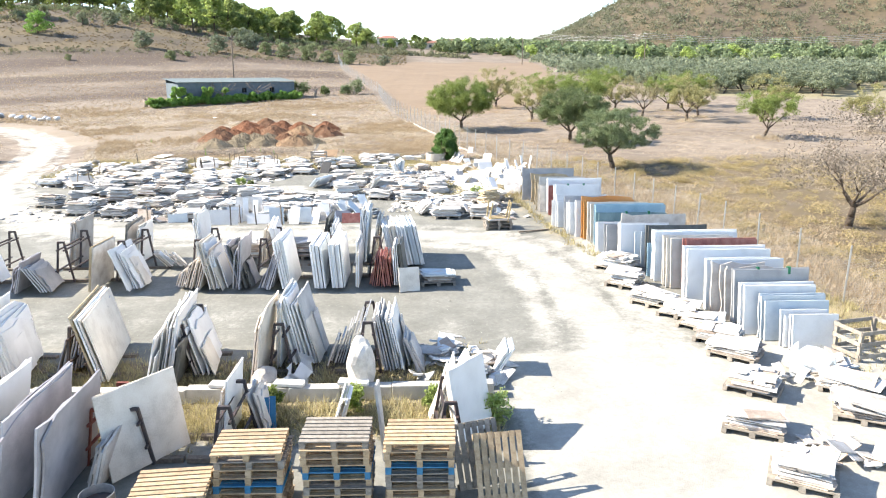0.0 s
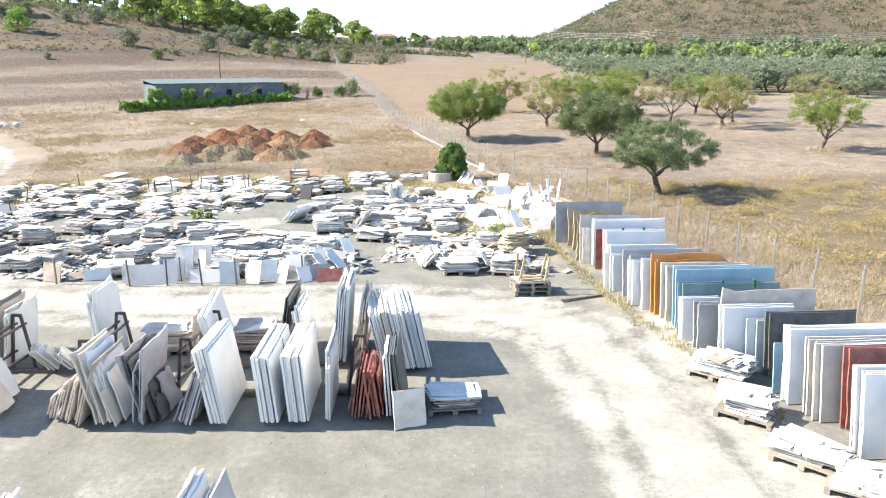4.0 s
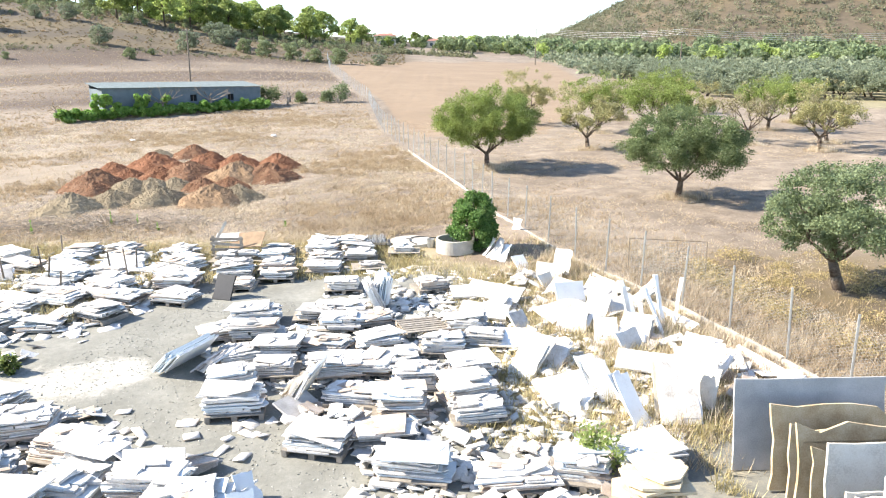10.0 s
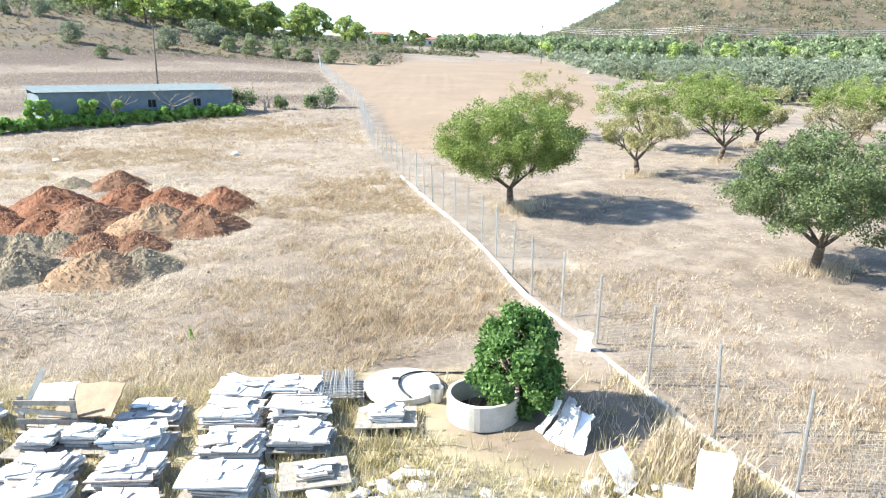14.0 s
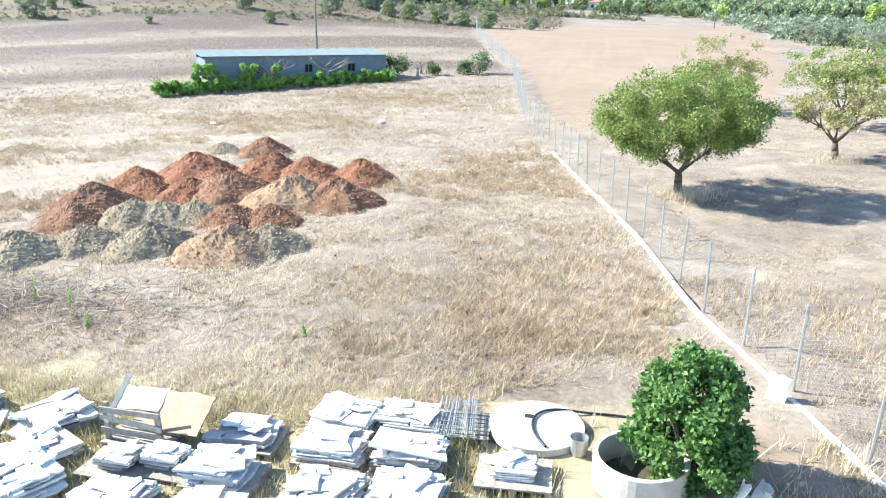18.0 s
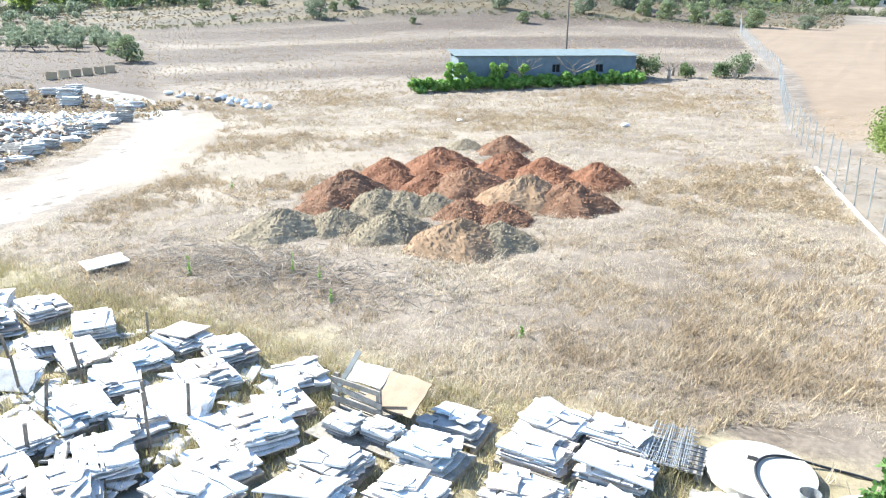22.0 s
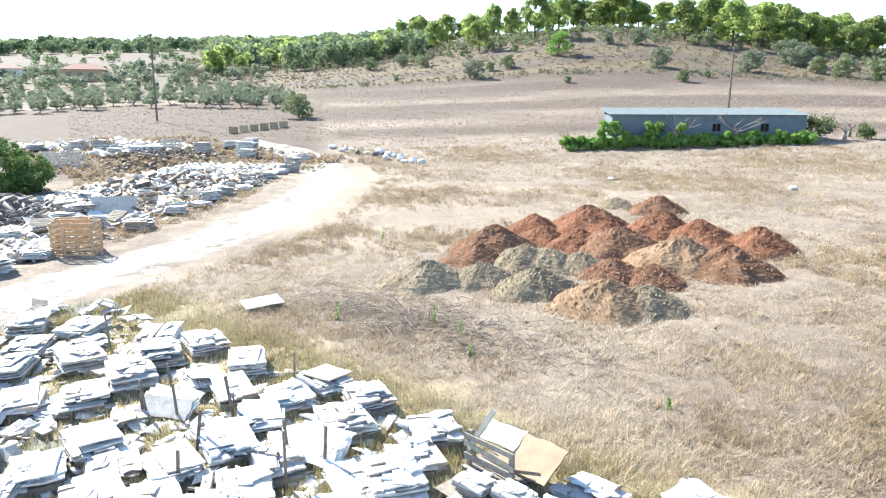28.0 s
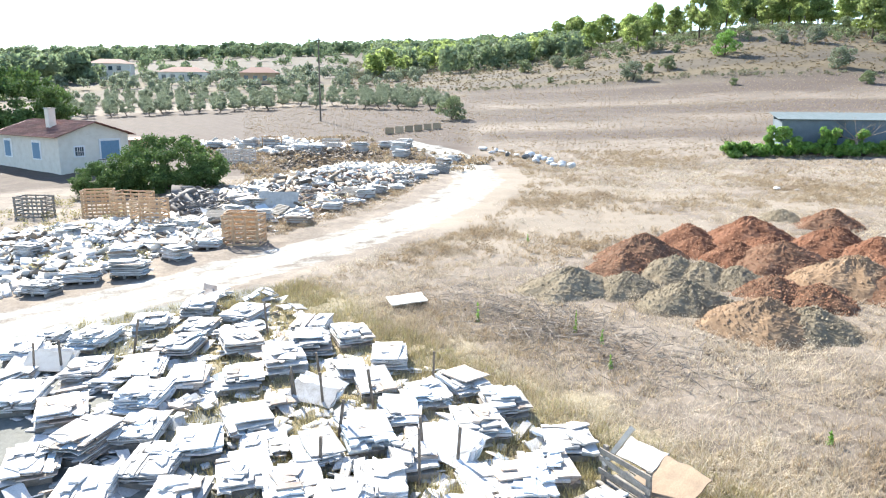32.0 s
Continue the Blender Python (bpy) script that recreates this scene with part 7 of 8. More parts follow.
ok = (np.sin(dd_ * .33 + np.sin(x * .04) * 1.5) > .35) & (gs.random(len(x)) < np.interp(dd_, [176, 198, 214], [.06, .3, .9]))
shrub_field("dry_scrub", x[~ok][:420], y[~ok][:420], gs.uniform(.25, .6, 420), BRUSH, 40, .2, "low brown dead scrub on the straw slopes", "scrub", 15, .6)
x2, y2 = scatter(7500, -62, -2, 168, 262)
shrub_field("slope_grass", x2, y2, gs.uniform(.15, .42, len(x2)), mat("slope_straw", [(.19, .145, .08), (.27, .21, .12), (.36, .285, .175)], .06, .9, 0, island=.4, translucent=.25, space="World"), 14, .34, "tufts of dry straw over the slope below the pines", "grass", 18, .5)
x2, y2 = scatter(640, -46, -6, 204, 290)
wood_field("undergrowth", x2, y2, gs.uniform(.6, 1.5, len(x2)), LEAFB, "dark green undergrowth below the pines of the ridge", "scrub", 24, 4, 40, .6)
x2, y2 = scatter(260, -58, -3, 163, 169)
wood_field("scrub", x2, y2, gs.uniform(.3, .7, len(x2)), SCRUB, "line of low scrub along the top of the dry field", "scrub", 16, 3, 24, .6)
wood_field("scrub", x[ok], y[ok], gs.uniform(.4, .9, ok.sum()) * gs.choice((1, 1, 1.5, 2.0), ok.sum()), SCRUB, "low grey-green scrub on terraces of the ridge", "scrub", 1, 3, 22, .6)
x, y = scatter(7000, 5, 46, 300, 640)
shrub_field("scrub", x, y, gs.uniform(.8, 2.5, len(x)) * gs.choice((1, 1, 1.7), len(x)), mat("far_scrub", [(.125, .14, .085), (.19, .20, .125), (.27, .27, .18)], 1.0, .8, 0, island=.4, translucent=.35), 48, .13, "low scrub dotted over the far dry hillside", "scrub", 2)
x, y = scatter(360, 1, 40, 262, 330)
wood_field("far_trees", x, y, gs.uniform(1.8, 4.0, len(x)), LEAFW, "belt of dark green trees at the foot of the far hill", "trees", 3, 5, 50, .9)
x, y = scatter(26, 3, 40, 255, 300)
wood_field("far_trees", x, y, gs.uniform(2.0, 3.6, len(x)), LEAFP, "bright green pines at the foot of the far hill", "trees", 4, 5, 60, 1.0)
x, y = scatter(150, -7, 4, 218, 236)
shrub_field("scrub", x, y, gs.uniform(.5, 1.5, len(x)), SCRUB, 34, .26, "scrub along the upper edge of the bare field", "scrub", 5)
x, y = scatter(90, -6, 8, 245, 330)
wood_field("far_trees", x, y, gs.uniform(1.2, 2.8, len(x)), LEAFD, "green trees and shrubs around the far houses", "trees", 6, 4, 44, .9)

# olive grove beyond the orchard
for i in range(26):
    for j in range(18):
        az = 11.5 + j * 1.75 + R.uniform(-.4, .4) + (i % 2) * .8
        d = 92 + i * 6.4 + R.uniform(-1.2, 1.2) + (8 if j < 3 else 0)
        if d < 92 + max(0, (15 - az)) * 9:
            continue
        x, y = polar(az, d)
        if i < 9 and x > float(np.interp(y, [95, 110, 145, 186, 225], [52, 43, 40, 36, 36])):
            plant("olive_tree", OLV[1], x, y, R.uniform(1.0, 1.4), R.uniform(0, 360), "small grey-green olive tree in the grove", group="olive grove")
gx_, gy_ = [], []
for i in range(8, 30):
    for j in range(24):
        az = 7 + j * 1.55 + R.uniform(-.4, .4)
        x, y = polar(az, 92 + i * 6.4 + R.uniform(-1.5, 1.5))
        if x > float(np.interp(y, [95, 110, 145, 186, 225], [52, 43, 40, 36, 36])):
            gx_.append(x)
            gy_.append(y)
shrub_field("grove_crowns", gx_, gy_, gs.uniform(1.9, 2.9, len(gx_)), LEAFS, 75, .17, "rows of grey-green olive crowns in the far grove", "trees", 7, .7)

# ---- beyond the road: grove, woods, houses ----
for i in range(7):
    for j in range(24):
        az = -83 + j * 1.25 + R.uniform(-.25, .25)
        if az > -52.5 - i * 1.0 or R.random() < .1:
            continue
        x, y = polar(az, 136 + i * 6.5 + R.uniform(-1.5, 1.5) + max(0, (az + 66)) * -.8)
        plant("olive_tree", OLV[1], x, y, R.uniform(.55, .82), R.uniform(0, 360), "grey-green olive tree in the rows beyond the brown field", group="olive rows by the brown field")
x, y = scatter(300, -92, -56, 182, 262)
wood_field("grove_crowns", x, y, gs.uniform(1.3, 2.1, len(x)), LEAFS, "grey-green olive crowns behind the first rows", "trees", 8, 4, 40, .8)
x, y = scatter(620, -106, -46, 425, 560)
wood_field("far_woods", x, y, gs.uniform(2.8, 5.4, len(x)), LEAFW, "far pine woods closing the valley", "woods", 9, 6, 60, .85)
x, y = scatter(70, -104, -60, 300, 330)
wood_field("far_trees", x, y, gs.uniform(1.2, 2.6, len(x)), LEAFW, "dark bushes along the pale fields of the valley", "trees", 12, 4, 40, .8)
x, y = scatter(46, -104, -60, 375, 400)
wood_field("far_trees", x, y, gs.uniform(1.4, 3.6, len(x)), LEAFW, "single green trees standing in the pale fields of the valley", "trees", 13, 4, 40, .9)
x, y = scatter(130, -60, -44, 222, 430)
ok = np.hypot(x, y - 43.5) > np.interp(np.degrees(np.arctan2(x, y - 43.5)), [-60, -50, -44], [222, 240, 262])
x, y = x[ok], y[ok]
wood_field("far_woods", x, y, gs.uniform(2.8, 4.4, len(x)), LEAFP, "bright green pine woods climbing towards the ridge", "woods", 10, 6, 60, 1.0)
x, y = scatter(230, -60, -44, 224, 430)
wood_field("far_woods", x, y, gs.uniform(2.6, 4.4, len(x)), LEAFW, "darker pines among the woods below the ridge", "woods", 19, 5, 60, 1.1)
x, y = scatter(16, -88, -80, 225, 262)
wood_field("far_trees", x, y, gs.uniform(3.2, 5.2, len(x)), LEAFW, "tall dark green trees beside the far house", "trees", 20, 7, 80, 1.0)
x, y = scatter(90, -100, -70, 240, 300)
wood_field("far_trees", x[:44], y[:44], gs.uniform(1.6, 3.4, 44), LEAFW, "dark green trees around the far houses", "trees", 11, 5, 40, .95)


def hip_roof(bm, w, d, h, over=.4, ridge=.45):
    w2, d2 = w / 2 + over, d / 2 + over
    r2 = w2 * ridge
    a = [bm.verts.new(p) for p in ((-w2, -d2, 0), (w2, -d2, 0), (w2, d2, 0), (-w2, d2, 0), (-r2, 0, h), (r2, 0, h))]
    for f in ((0, 1, 5, 4), (2, 3, 4, 5), (1, 2, 5), (3, 0, 4), (3, 2, 1, 0)):
        bm.faces.new([a[i] for i in f])


def far_house(x, y, rz, w, d, h, wallm, label, roofh=1.6):
    ob = thing("house", x, y, label, "house", "far houses", rz)
    wall_box("wall", w, d, h + 1.0, ob, pose(0, 0, -1), wallm)
    bm = bmesh.new()
    hip_roof(bm, w, d, roofh)
    part("roof", bm, ROOFT, ob, "low red tiled roof", pose(0, 0, h))
    k = -w / 2 + 1.6
    while k < w / 2 - 1:
        wn_ = wall_box("window", 1.2, .06, 1.3, ob, pose(k, -d / 2 - .02, h - 2.1), GLASSD)
        wall_box("sill", 1.4, .14, .08, wn_, pose(0, -.03, -.08), PALECONC)
        k += 2.6
    return ob


far_house(-262, 95, 70, 13, 9, 4.6, PLASTER, "pale two-storey house with a red roof among trees")
far_house(-228, 109, 64, 14, 8, 2.6, PLASTER, "low house with a red roof behind the olive trees")
far_house(-200, 122, 60, 10, 7, 2.8, CRATEW, "small orange house with a red roof behind olive trees")
for az, d in ((.3, 300), (1.6, 330), (3.0, 320), (-3.6, 310), (-5.8, 330), (10.5, 300)):
    x, y = polar(az, d)
    far_house(x, y, R.uniform(-20, 20), R.uniform(8, 13), 7, R.uniform(2.6, 3.4), PLASTER, "low pale house with a red roof on the far rise", 1.2)

# ---- the house by the road ----
HX, HY = -74.36, 53.0
hrz = 110.0
house = thing("house", HX, HY, "cream plastered cottage with a red tiled roof and blue shutters", "house", rz=hrz, z=gz(HX, HY) - .1)
GW, GL, GH = 7.0, 11.5, 3.65      # gable wall, long wall, eaves
wall_box("wall", GW, .3, GH, house, pose(GW / 2, .15, 0), PLASTER)
wall_box("wall", .3, GL, GH, house, pose(.15, GL / 2 + .3, 0), PLASTER)
wall_box("wall", .3, GL, GH, house, pose(GW - .15, GL / 2 + .3, 0), PLASTER)
wall_box("wall", GW, .3, GH, house, pose(GW / 2, GL + .45, 0), PLASTER)
bm = bmesh.new()
a = [bm.verts.new(p) for p in ((0, 0, GH), (GW, 0, GH), (GW / 2, 0, GH + 1.15), (0, .3, GH), (GW, .3, GH), (GW / 2, .3, GH + 1.15))]
for f in ((0, 1, 2), (5, 4, 3), (0, 2, 5, 3), (2, 1, 4, 5), (1, 0, 3, 4)):
    bm.faces.new([a[i] for i in f])
part("gable", bm, PLASTER, house)
roof = put("roof", bpy.data.meshes.new("roof"), house, pose(0, 0, 0))
slope = math.hypot(GW / 2 + .45, 1.15 * (GW / 2 + .45) / (GW / 2))
pitch = math.degrees(math.atan2(1.15, GW / 2))
tile_b = bmesh.new()
tv_ = []
for j in range(21):
    ph = j / 20 * 5 * 2 * math.pi
    tv_.append([tile_b.verts.new((sx_ * .31, -.75 + 1.5 * j / 20, .03 + .045 * max(0.0, math.sin(ph)))) for sx_ in (-1, 1)] + [tile_b.verts.new((sx_ * .31, -.75 + 1.5 * j / 20, -.01)) for sx_ in (1, -1)])
for a_, b_ in zip(tv_, tv_[1:]):
    for i_ in range(4):
        tile_b.faces.new((a_[i_], b_[i_], b_[(i_ + 1) % 4], a_[(i_ + 1) % 4]))
bmesh.ops.recalc_face_normals(tile_b, faces=tile_b.faces)
tile_me = bm_mesh("tile", tile_b, ROOFT)
deck_b = bmesh.new()
for s in (-1, 1):
    box(deck_b, slope, GL + 1.2, .06, m=pose(GW / 2 + s * (GW / 4 + .22), GL / 2 + .25, GH + .50, 0, s * pitch, 0))
deck_b.to_mesh(roof.data)
deck_b.free()
roof.data.materials.append(ROOFT)
for s in (-1, 1):
    for i in range(7):
        for j in range(8):
            u = -slope / 2 + .2 + i * (slope - .4) / 6
            put("tile", tile_me, roof, pose(GW / 2 + s * (GW / 4 + .22), GL / 2 + .25, GH + .50, 0, s * pitch, 0) @ pose(u, -GL / 2 - .1 + j * 1.53, .06 + .015 * ((i + j) % 2), 0, 3, 0))
ch = wall_box("chimney", .7, .7, 2.0, house, pose(1.9, 4.6, GH + .4), PLASTER)
wall_box("cap", .84, .84, .1, ch, pose(0, 0, 2.0), CONC)


def house_window(w, h, m, shut=True):
    fr = wall_box("window", w + .34, .08, h + .34, house, m, WHITE, "white framed window")
    wall_box("shutter", w / 2 - .02, .05, h, fr, pose(-w / 4, -.06, .12), BLUEW, "blue shutter")
    wall_box("shutter", w / 2 - .02, .05, h, fr, pose(w / 4, -.06, .12), BLUEW, "blue shutter")


house_window(1.9, 1.7, pose(5.0, -.03, 1.2))
fr = wall_box("window", 1.1, .08, 1.1, house, pose(1.9, -.03, 1.6), WHITE, "small white barred window")
wall_box("pane", .8, .04, .8, fr, pose(0, -.05, .15), GLASSD)
for kx in (-.2, 0, .2):
    wall_box("bar", .03, .03, .8, fr, pose(kx, -.085, .15), WHITE, bevel=.004)
wall_box("bar", .8, .03, .03, fr, pose(0, -.1, .53), WHITE, bevel=.004)
house_window(1.3, 1.5, pose(-.03, 4.0, 1.3, 0, 0, -90))
house_window(1.1, 1.5, pose(-.03, 9.6, 1.3, 0, 0, -90))
wall_box("step", 7.2, 1.6, .5, house, pose(4.6, -1.0, -.35), CONC, "raised concrete terrace")
rail = wall_box("rail", 1.7, .05, .06, house, pose(3.6, -1.6, 1.35), STEEL, "dark iron railing panel")
for k in range(8):
    wall_box("baluster", .03, .03, 1.0, rail, pose(-.78 + k * .223, 0, -1.0), STEEL)
lt = wall_box("outbuilding", 5.5, 4.5, 2.6, house, pose(GW + 3.2, 5.5, 0), CRATEW, "lean-to with a flat dark roof")
wall_box("roof", 6.2, 5.2, .15, lt, pose(0, 0, 2.6), ROOFT)

# evergreen bush beside the house, and the big tree behind it
bush = tree_meshes(71, 5.0, 4.2, BARK, mat("leaf_evergreen", [(.06, .11, .03), (.11, .18, .05), (.17, .25, .08)], 1.0, .75, 0, island=.4, translucent=.3), 34000, .125, .2, .1, .62, .0, 240)
plant("evergreen_bush", bush, -58.5, 58.8, 1.05, 0, "large dark green rounded bush beside the cottage", "bush", sz=1.0, z=gz(-58.5, 58.8) - .9)
plant("evergreen_bush", bush, -58.6, 54.2, .62, 80, "low dark green bush beside the cottage", "bush", z=gz(-58.6, 54.2) - .6)
plant("evergreen_tree", bush, -97, 51.0, 1.75, 30, "broad dark green tree behind the cottage", sz=1.9)


# ---- crates, stacks and rubble beyond the road ----
def slat_crate(x, y, w, d, h, rz, material, label):
    ob = thing("crate", x, y, label, "crate", "slatted crates", rz)
    for sx in (-w / 2 + .05, w / 2 - .05):
        for sy in (-d / 2 + .05, d / 2 - .05):
            bm = bmesh.new()
            box(bm, .1, .1, h, at=(sx, sy, 0))
            part("corner_post", bm, material, ob)
    nz = int(h / .24)
    for k in range(nz + 1):
        z = k * (h - .1) / nz
        for sy in (-d / 2 - .01, d / 2 + .01):
            bm = bmesh.new()
            box(bm, w, .025, .09, at=(0, sy, z))
            part("slat", bm, material, ob)
        for sx in (-w / 2 - .01, w / 2 + .01):
            bm = bmesh.new()
            box(bm, .025, d, .09, at=(sx, 0, z))
            part("slat", bm, material, ob)
    nxs = int(w / .5)
    for k in range(1, nxs):
        for sy in (-d / 2 - .035, d / 2 + .035):
            bm = bmesh.new()
            box(bm, .09, .025, h, at=(-w / 2 + k * w / nxs, sy, 0))
            part("batten", bm, material, ob)
    return ob


PINECRATE = "pale orange slatted pine crate, empty, standing on rubble"
slat_crate(-33.7, 55.6, 1.85, 1.1, 1.5, 47, CRATEW, PINECRATE)
slat_crate(-35.2, 56.0, 1.5, 1.0, 1.4, 60, CRATEW, PINECRATE)
slat_crate(-42.2, 53.2, 1.8, 1.1, 1.6, 50, CRATEW, PINECRATE)
slat_crate(-45.5, 53.0, 2.3, 1.2, 1.7, 40, CRATEW, PINECRATE)
slat_crate(-48.2, 51.6, 1.8, 1.2, 1.7, 70, CRATEW, PINECRATE)
slat_crate(-51.5, 48.4, 1.9, 1.3, 1.3, 50, PALLETG, "dark weathered slatted crate standing on bare ground")
for x, y, rz in ((-71.9, 68.0, 40), (-70.6, 69.2, 40), (-79.5, 75.8, 35), (-72.5, 80.0, 50)):
    slat_crate(x, y, 1.9, 1.3, 1.4, rz, RUSTY if x > -75 else CRATEW, "pinkish grey slatted crate of stone on dry ground")
leaning_slab(-42.2, 60.8, 2.6, 1.3, 50, 32, CONC, .08, .03, group="", label="large pale grey slab leaning on rubble")


def between(a, b, u):
    return a[0] + (b[0] - a[0]) * u, a[1] + (b[1] - a[1]) * u


EDGE = [(-28.4, 44.6), (-30.2, 50.2), (-33.0, 54.2), (-36.5, 60.2), (-41.5, 68.0), (-48.5, 76.6), (-55.5, 85.0)]
for i, (a, b) in enumerate(zip(EDGE, EDGE[1:])):
    n = int(math.hypot(b[0] - a[0], b[1] - a[1]) / 1.9)
    for k in range(n):
        x, y = between(a, b, (k + .5) / n)
        if abs(x + 33.6) < 1.5 and abs(y - 55.2) < 1.6:
            continue
        (stone_heap if (i + k) % 4 == 3 else stone_stack)(x - 1.2 + R.uniform(-.5, .4), y + .6 + R.uniform(-.3, .3), *((R.uniform(.7, 1.0), 12, R.uniform(.3, .55)) if (i + k) % 4 == 3 else (40 + R.uniform(-25, 25), R.uniform(.3, .62), None, .2, "stacks beyond the road", True, 9.0, R.uniform(.8, 1.3), 6)))
for k in range(44):
    a = R.choice(list(zip(EDGE[:3], EDGE[1:])))
    x, y = between(a[0], a[1], R.random())
    o = R.uniform(2.6, 13)
    x, y = x - o * .93, y + o * .12
    if math.hypot(x + 42.2, y - 53.2) < 2 or math.hypot(x + 46.5, y - 52.6) < 2.6 or math.hypot(x + 34, y - 55.6) < 2:
        continue
    (stone_heap if k % 3 else stone_stack)(x, y, *((R.uniform(.7, 1.2), R.randint(6, 9), R.uniform(.3, .6)) if k % 3 else (R.uniform(0, 90), R.uniform(.4, .7), None, .4, "stacks beyond the road", True, 9.0)))
for k in range(9):
    x, y = -84 + k * 2.6 + R.uniform(-.8, .8), 71 + k * 1.6 + R.uniform(-2, 3)
    stone_stack(x, y, 40, R.uniform(.6, 1.2), 0, .8, "stacks beyond the road", tops=1, wide=1.4)
for k in range(6):
    x, y = -70.5 + R.uniform(-3, 3), 86.5 + R.uniform(-1.5, 1.5)
    stone_stack(x, y, 40, R.uniform(.5, 1.1), 0, .8, "stacks beyond the road", tops=1, wide=1.4)

# rubble of broken stone, sacks and wood, too small to pick apart
def rubble(name, count, a, b, c, d, s0, s1, material, label, seed, hump=.0, thin=1.0):
    g = np.random.default_rng(seed)
    u, w = g.random(count), g.random(count)
    p = (np.array(a)[None] * ((1 - u) * (1 - w))[:, None] + np.array(b)[None] * (u * (1 - w))[:, None] + np.array(c)[None] * (u * w)[:, None] + np.array(d)[None] * ((1 - u) * w)[:, None])
    z = land(p[:, 0], p[:, 1]) + hump * np.sin(np.pi * u) * np.sin(np.pi * w) * g.random(count)
    s = g.uniform(s0, s1, count)
    corner = np.array([(-1, -1, -.25), (1, -1, -.25), (1, 1, -.25), (-1, 1, -.25), (-.9, -.9, .25), (.9, -.9, .25), (.9, .9, .25), (-.9, .9, .25)])
    v = corner[None] * (s[:, None] * g.uniform(.5, 1.2, (count, 3)) * np.array([1, .7, 1]))[:, None, :]
    th = g.uniform(0, 6.283, count)
    tl = g.normal(0, .35, (count, 2))
    x = v[..., 0] * np.cos(th)[:, None] - v[..., 1] * np.sin(th)[:, None]
    y = v[..., 0] * np.sin(th)[:, None] + v[..., 1] * np.cos(th)[:, None]
    zz = v[..., 2] * thin + (v[..., 0] * tl[:, :1] + v[..., 1] * tl[:, 1:]) * min(1.0, thin * 1.6) + s[:, None] * .25 * thin
    vv = np.stack([x + p[:, :1], y + p[:, 1:2], zz + z[:, None]], -1).reshape(-1, 3)
    f = np.array([(0, 3, 2, 1), (4, 5, 6, 7), (0, 1, 5, 4), (1, 2, 6, 5), (2, 3, 7, 6), (3, 0, 4, 7)])
    q = (np.arange(count)[:, None, None] * 8 + f[None]).reshape(-1, 4)
    return tagged(new(name, quick_mesh(name, vv, q, material)), label, "rubble", kind="stuff")


RUB = mat("rubble_stone", [(.44, .40, .35), (.62, .59, .54), (.76, .75, .72)], 1.0, .8, .1, island=.35)
RUBB = mat("rubble_wood", [(.13, .10, .075), (.22, .175, .13), (.33, .27, .20)], 1.0, .9, .1, island=.4)
rubble("stone_rubble", 3000, (-39, 60), (-53, 83), (-63, 77), (-54, 60), .08, .42, RUB, "wide spread of broken white stone and plastic sacks", 1, .7)
rubble("rust_rubble", 240, (-40, 61), (-52, 81), (-60, 76), (-54, 61), .08, .34, mat("rubble_red", [(.22, .11, .08), (.36, .22, .17), (.50, .37, .30)], 1.0, .9, .1, island=.4), "reddish broken stone among the white rubble", 22, .8)
rubble("wood_rubble", 520, (-41, 61), (-50, 78), (-58, 74), (-54, 61), .1, .5, RUBB, "broken brown wood among the white rubble", 2, .8)
rubble("wood_rubble", 320, (-44, 56), (-50, 60), (-53, 57.5), (-47, 54.5), .1, .6, mat("rubble_grey_wood", [(.12, .11, .10), (.22, .20, .18), (.34, .32, .30)], 1.0, .9, .1, island=.4), "heap of grey scrap timber below the dark bush", 3, 1.2)
rubble("wood_rubble", 260, (-31, 46), (-36, 56), (-46, 54), (-44, 43), .08, .4, RUBB, "splintered brown boards between the pale stone stacks", 23, .4)
rubble("stone_rubble", 1900, (-30, 44.5), (-37, 58), (-47, 54), (-44, 43), .08, .4, RUB, "broken white stone strewn between the stacks", 4, .3)
rubble("stone_rubble", 420, (-74, 74), (-90, 70), (-86, 80), (-72, 84), .2, .6, RUB, "far stacks and heaps of pale stone", 5, .5)
rubble("stone_rubble", 420, (.2, 37), (4.5, 37), (6.8, 46), (-.2, 50), .03, .11, RUB, "small broken stone strewn between the heaps", 6, .05, .5)
rubble("stone_rubble", 380, (-24, 44), (-9, 45), (-9.5, 53), (-24, 52), .04, .16, RUB, "small broken stone strewn between the stacks", 7, .02, .5)
rubble("stone_rubble", 1100, (-15, 35), (-3.6, 35), (-5.6, 40), (-15, 43), .05, .2, RUB, "flat splinters of pale stone lying between the stacks", 35, .08, .5)
rubble("stone_rubble", 1000, (-6.3, 44.5), (-1.5, 40.5), (4.5, 43), (1, 50), .05, .2, RUB, "flat splinters of pale stone around the stacks", 36, .08, .5)
rubble("stone_rubble", 700, (-1.4, 36.2), (3.6, 36.6), (6, 44), (-1, 41), .05, .18, RUB, "flat splinters of pale stone among heaps", 37, .08, .5)
rubble("gravel_chips", 7000, (-16, 19), (6, 15), (4.5, 34), (-16, 34), .005, .016, mat("gravel_chip", [(.20, .20, .175), (.32, .32, .285), (.46, .455, .41)], 1.0, .9, 0, island=.4), "small stone chips lying on the gravel yard", 8, 0)
rubble("gravel_chips", 5200, (-10, 41), (-1, 36), (0, 46), (-7, 49.5), .006, .024, MATS["gravel_chip"], "stone chips lying on the gravel between the stacks", 34, 0)
rubble("earth_bank", 700, (-58, 78), (-68, 84), (-78, 74), (-64, 70), .06, .25, RUBB, "low bank of dark earth and dry weeds", 9, 1.2)
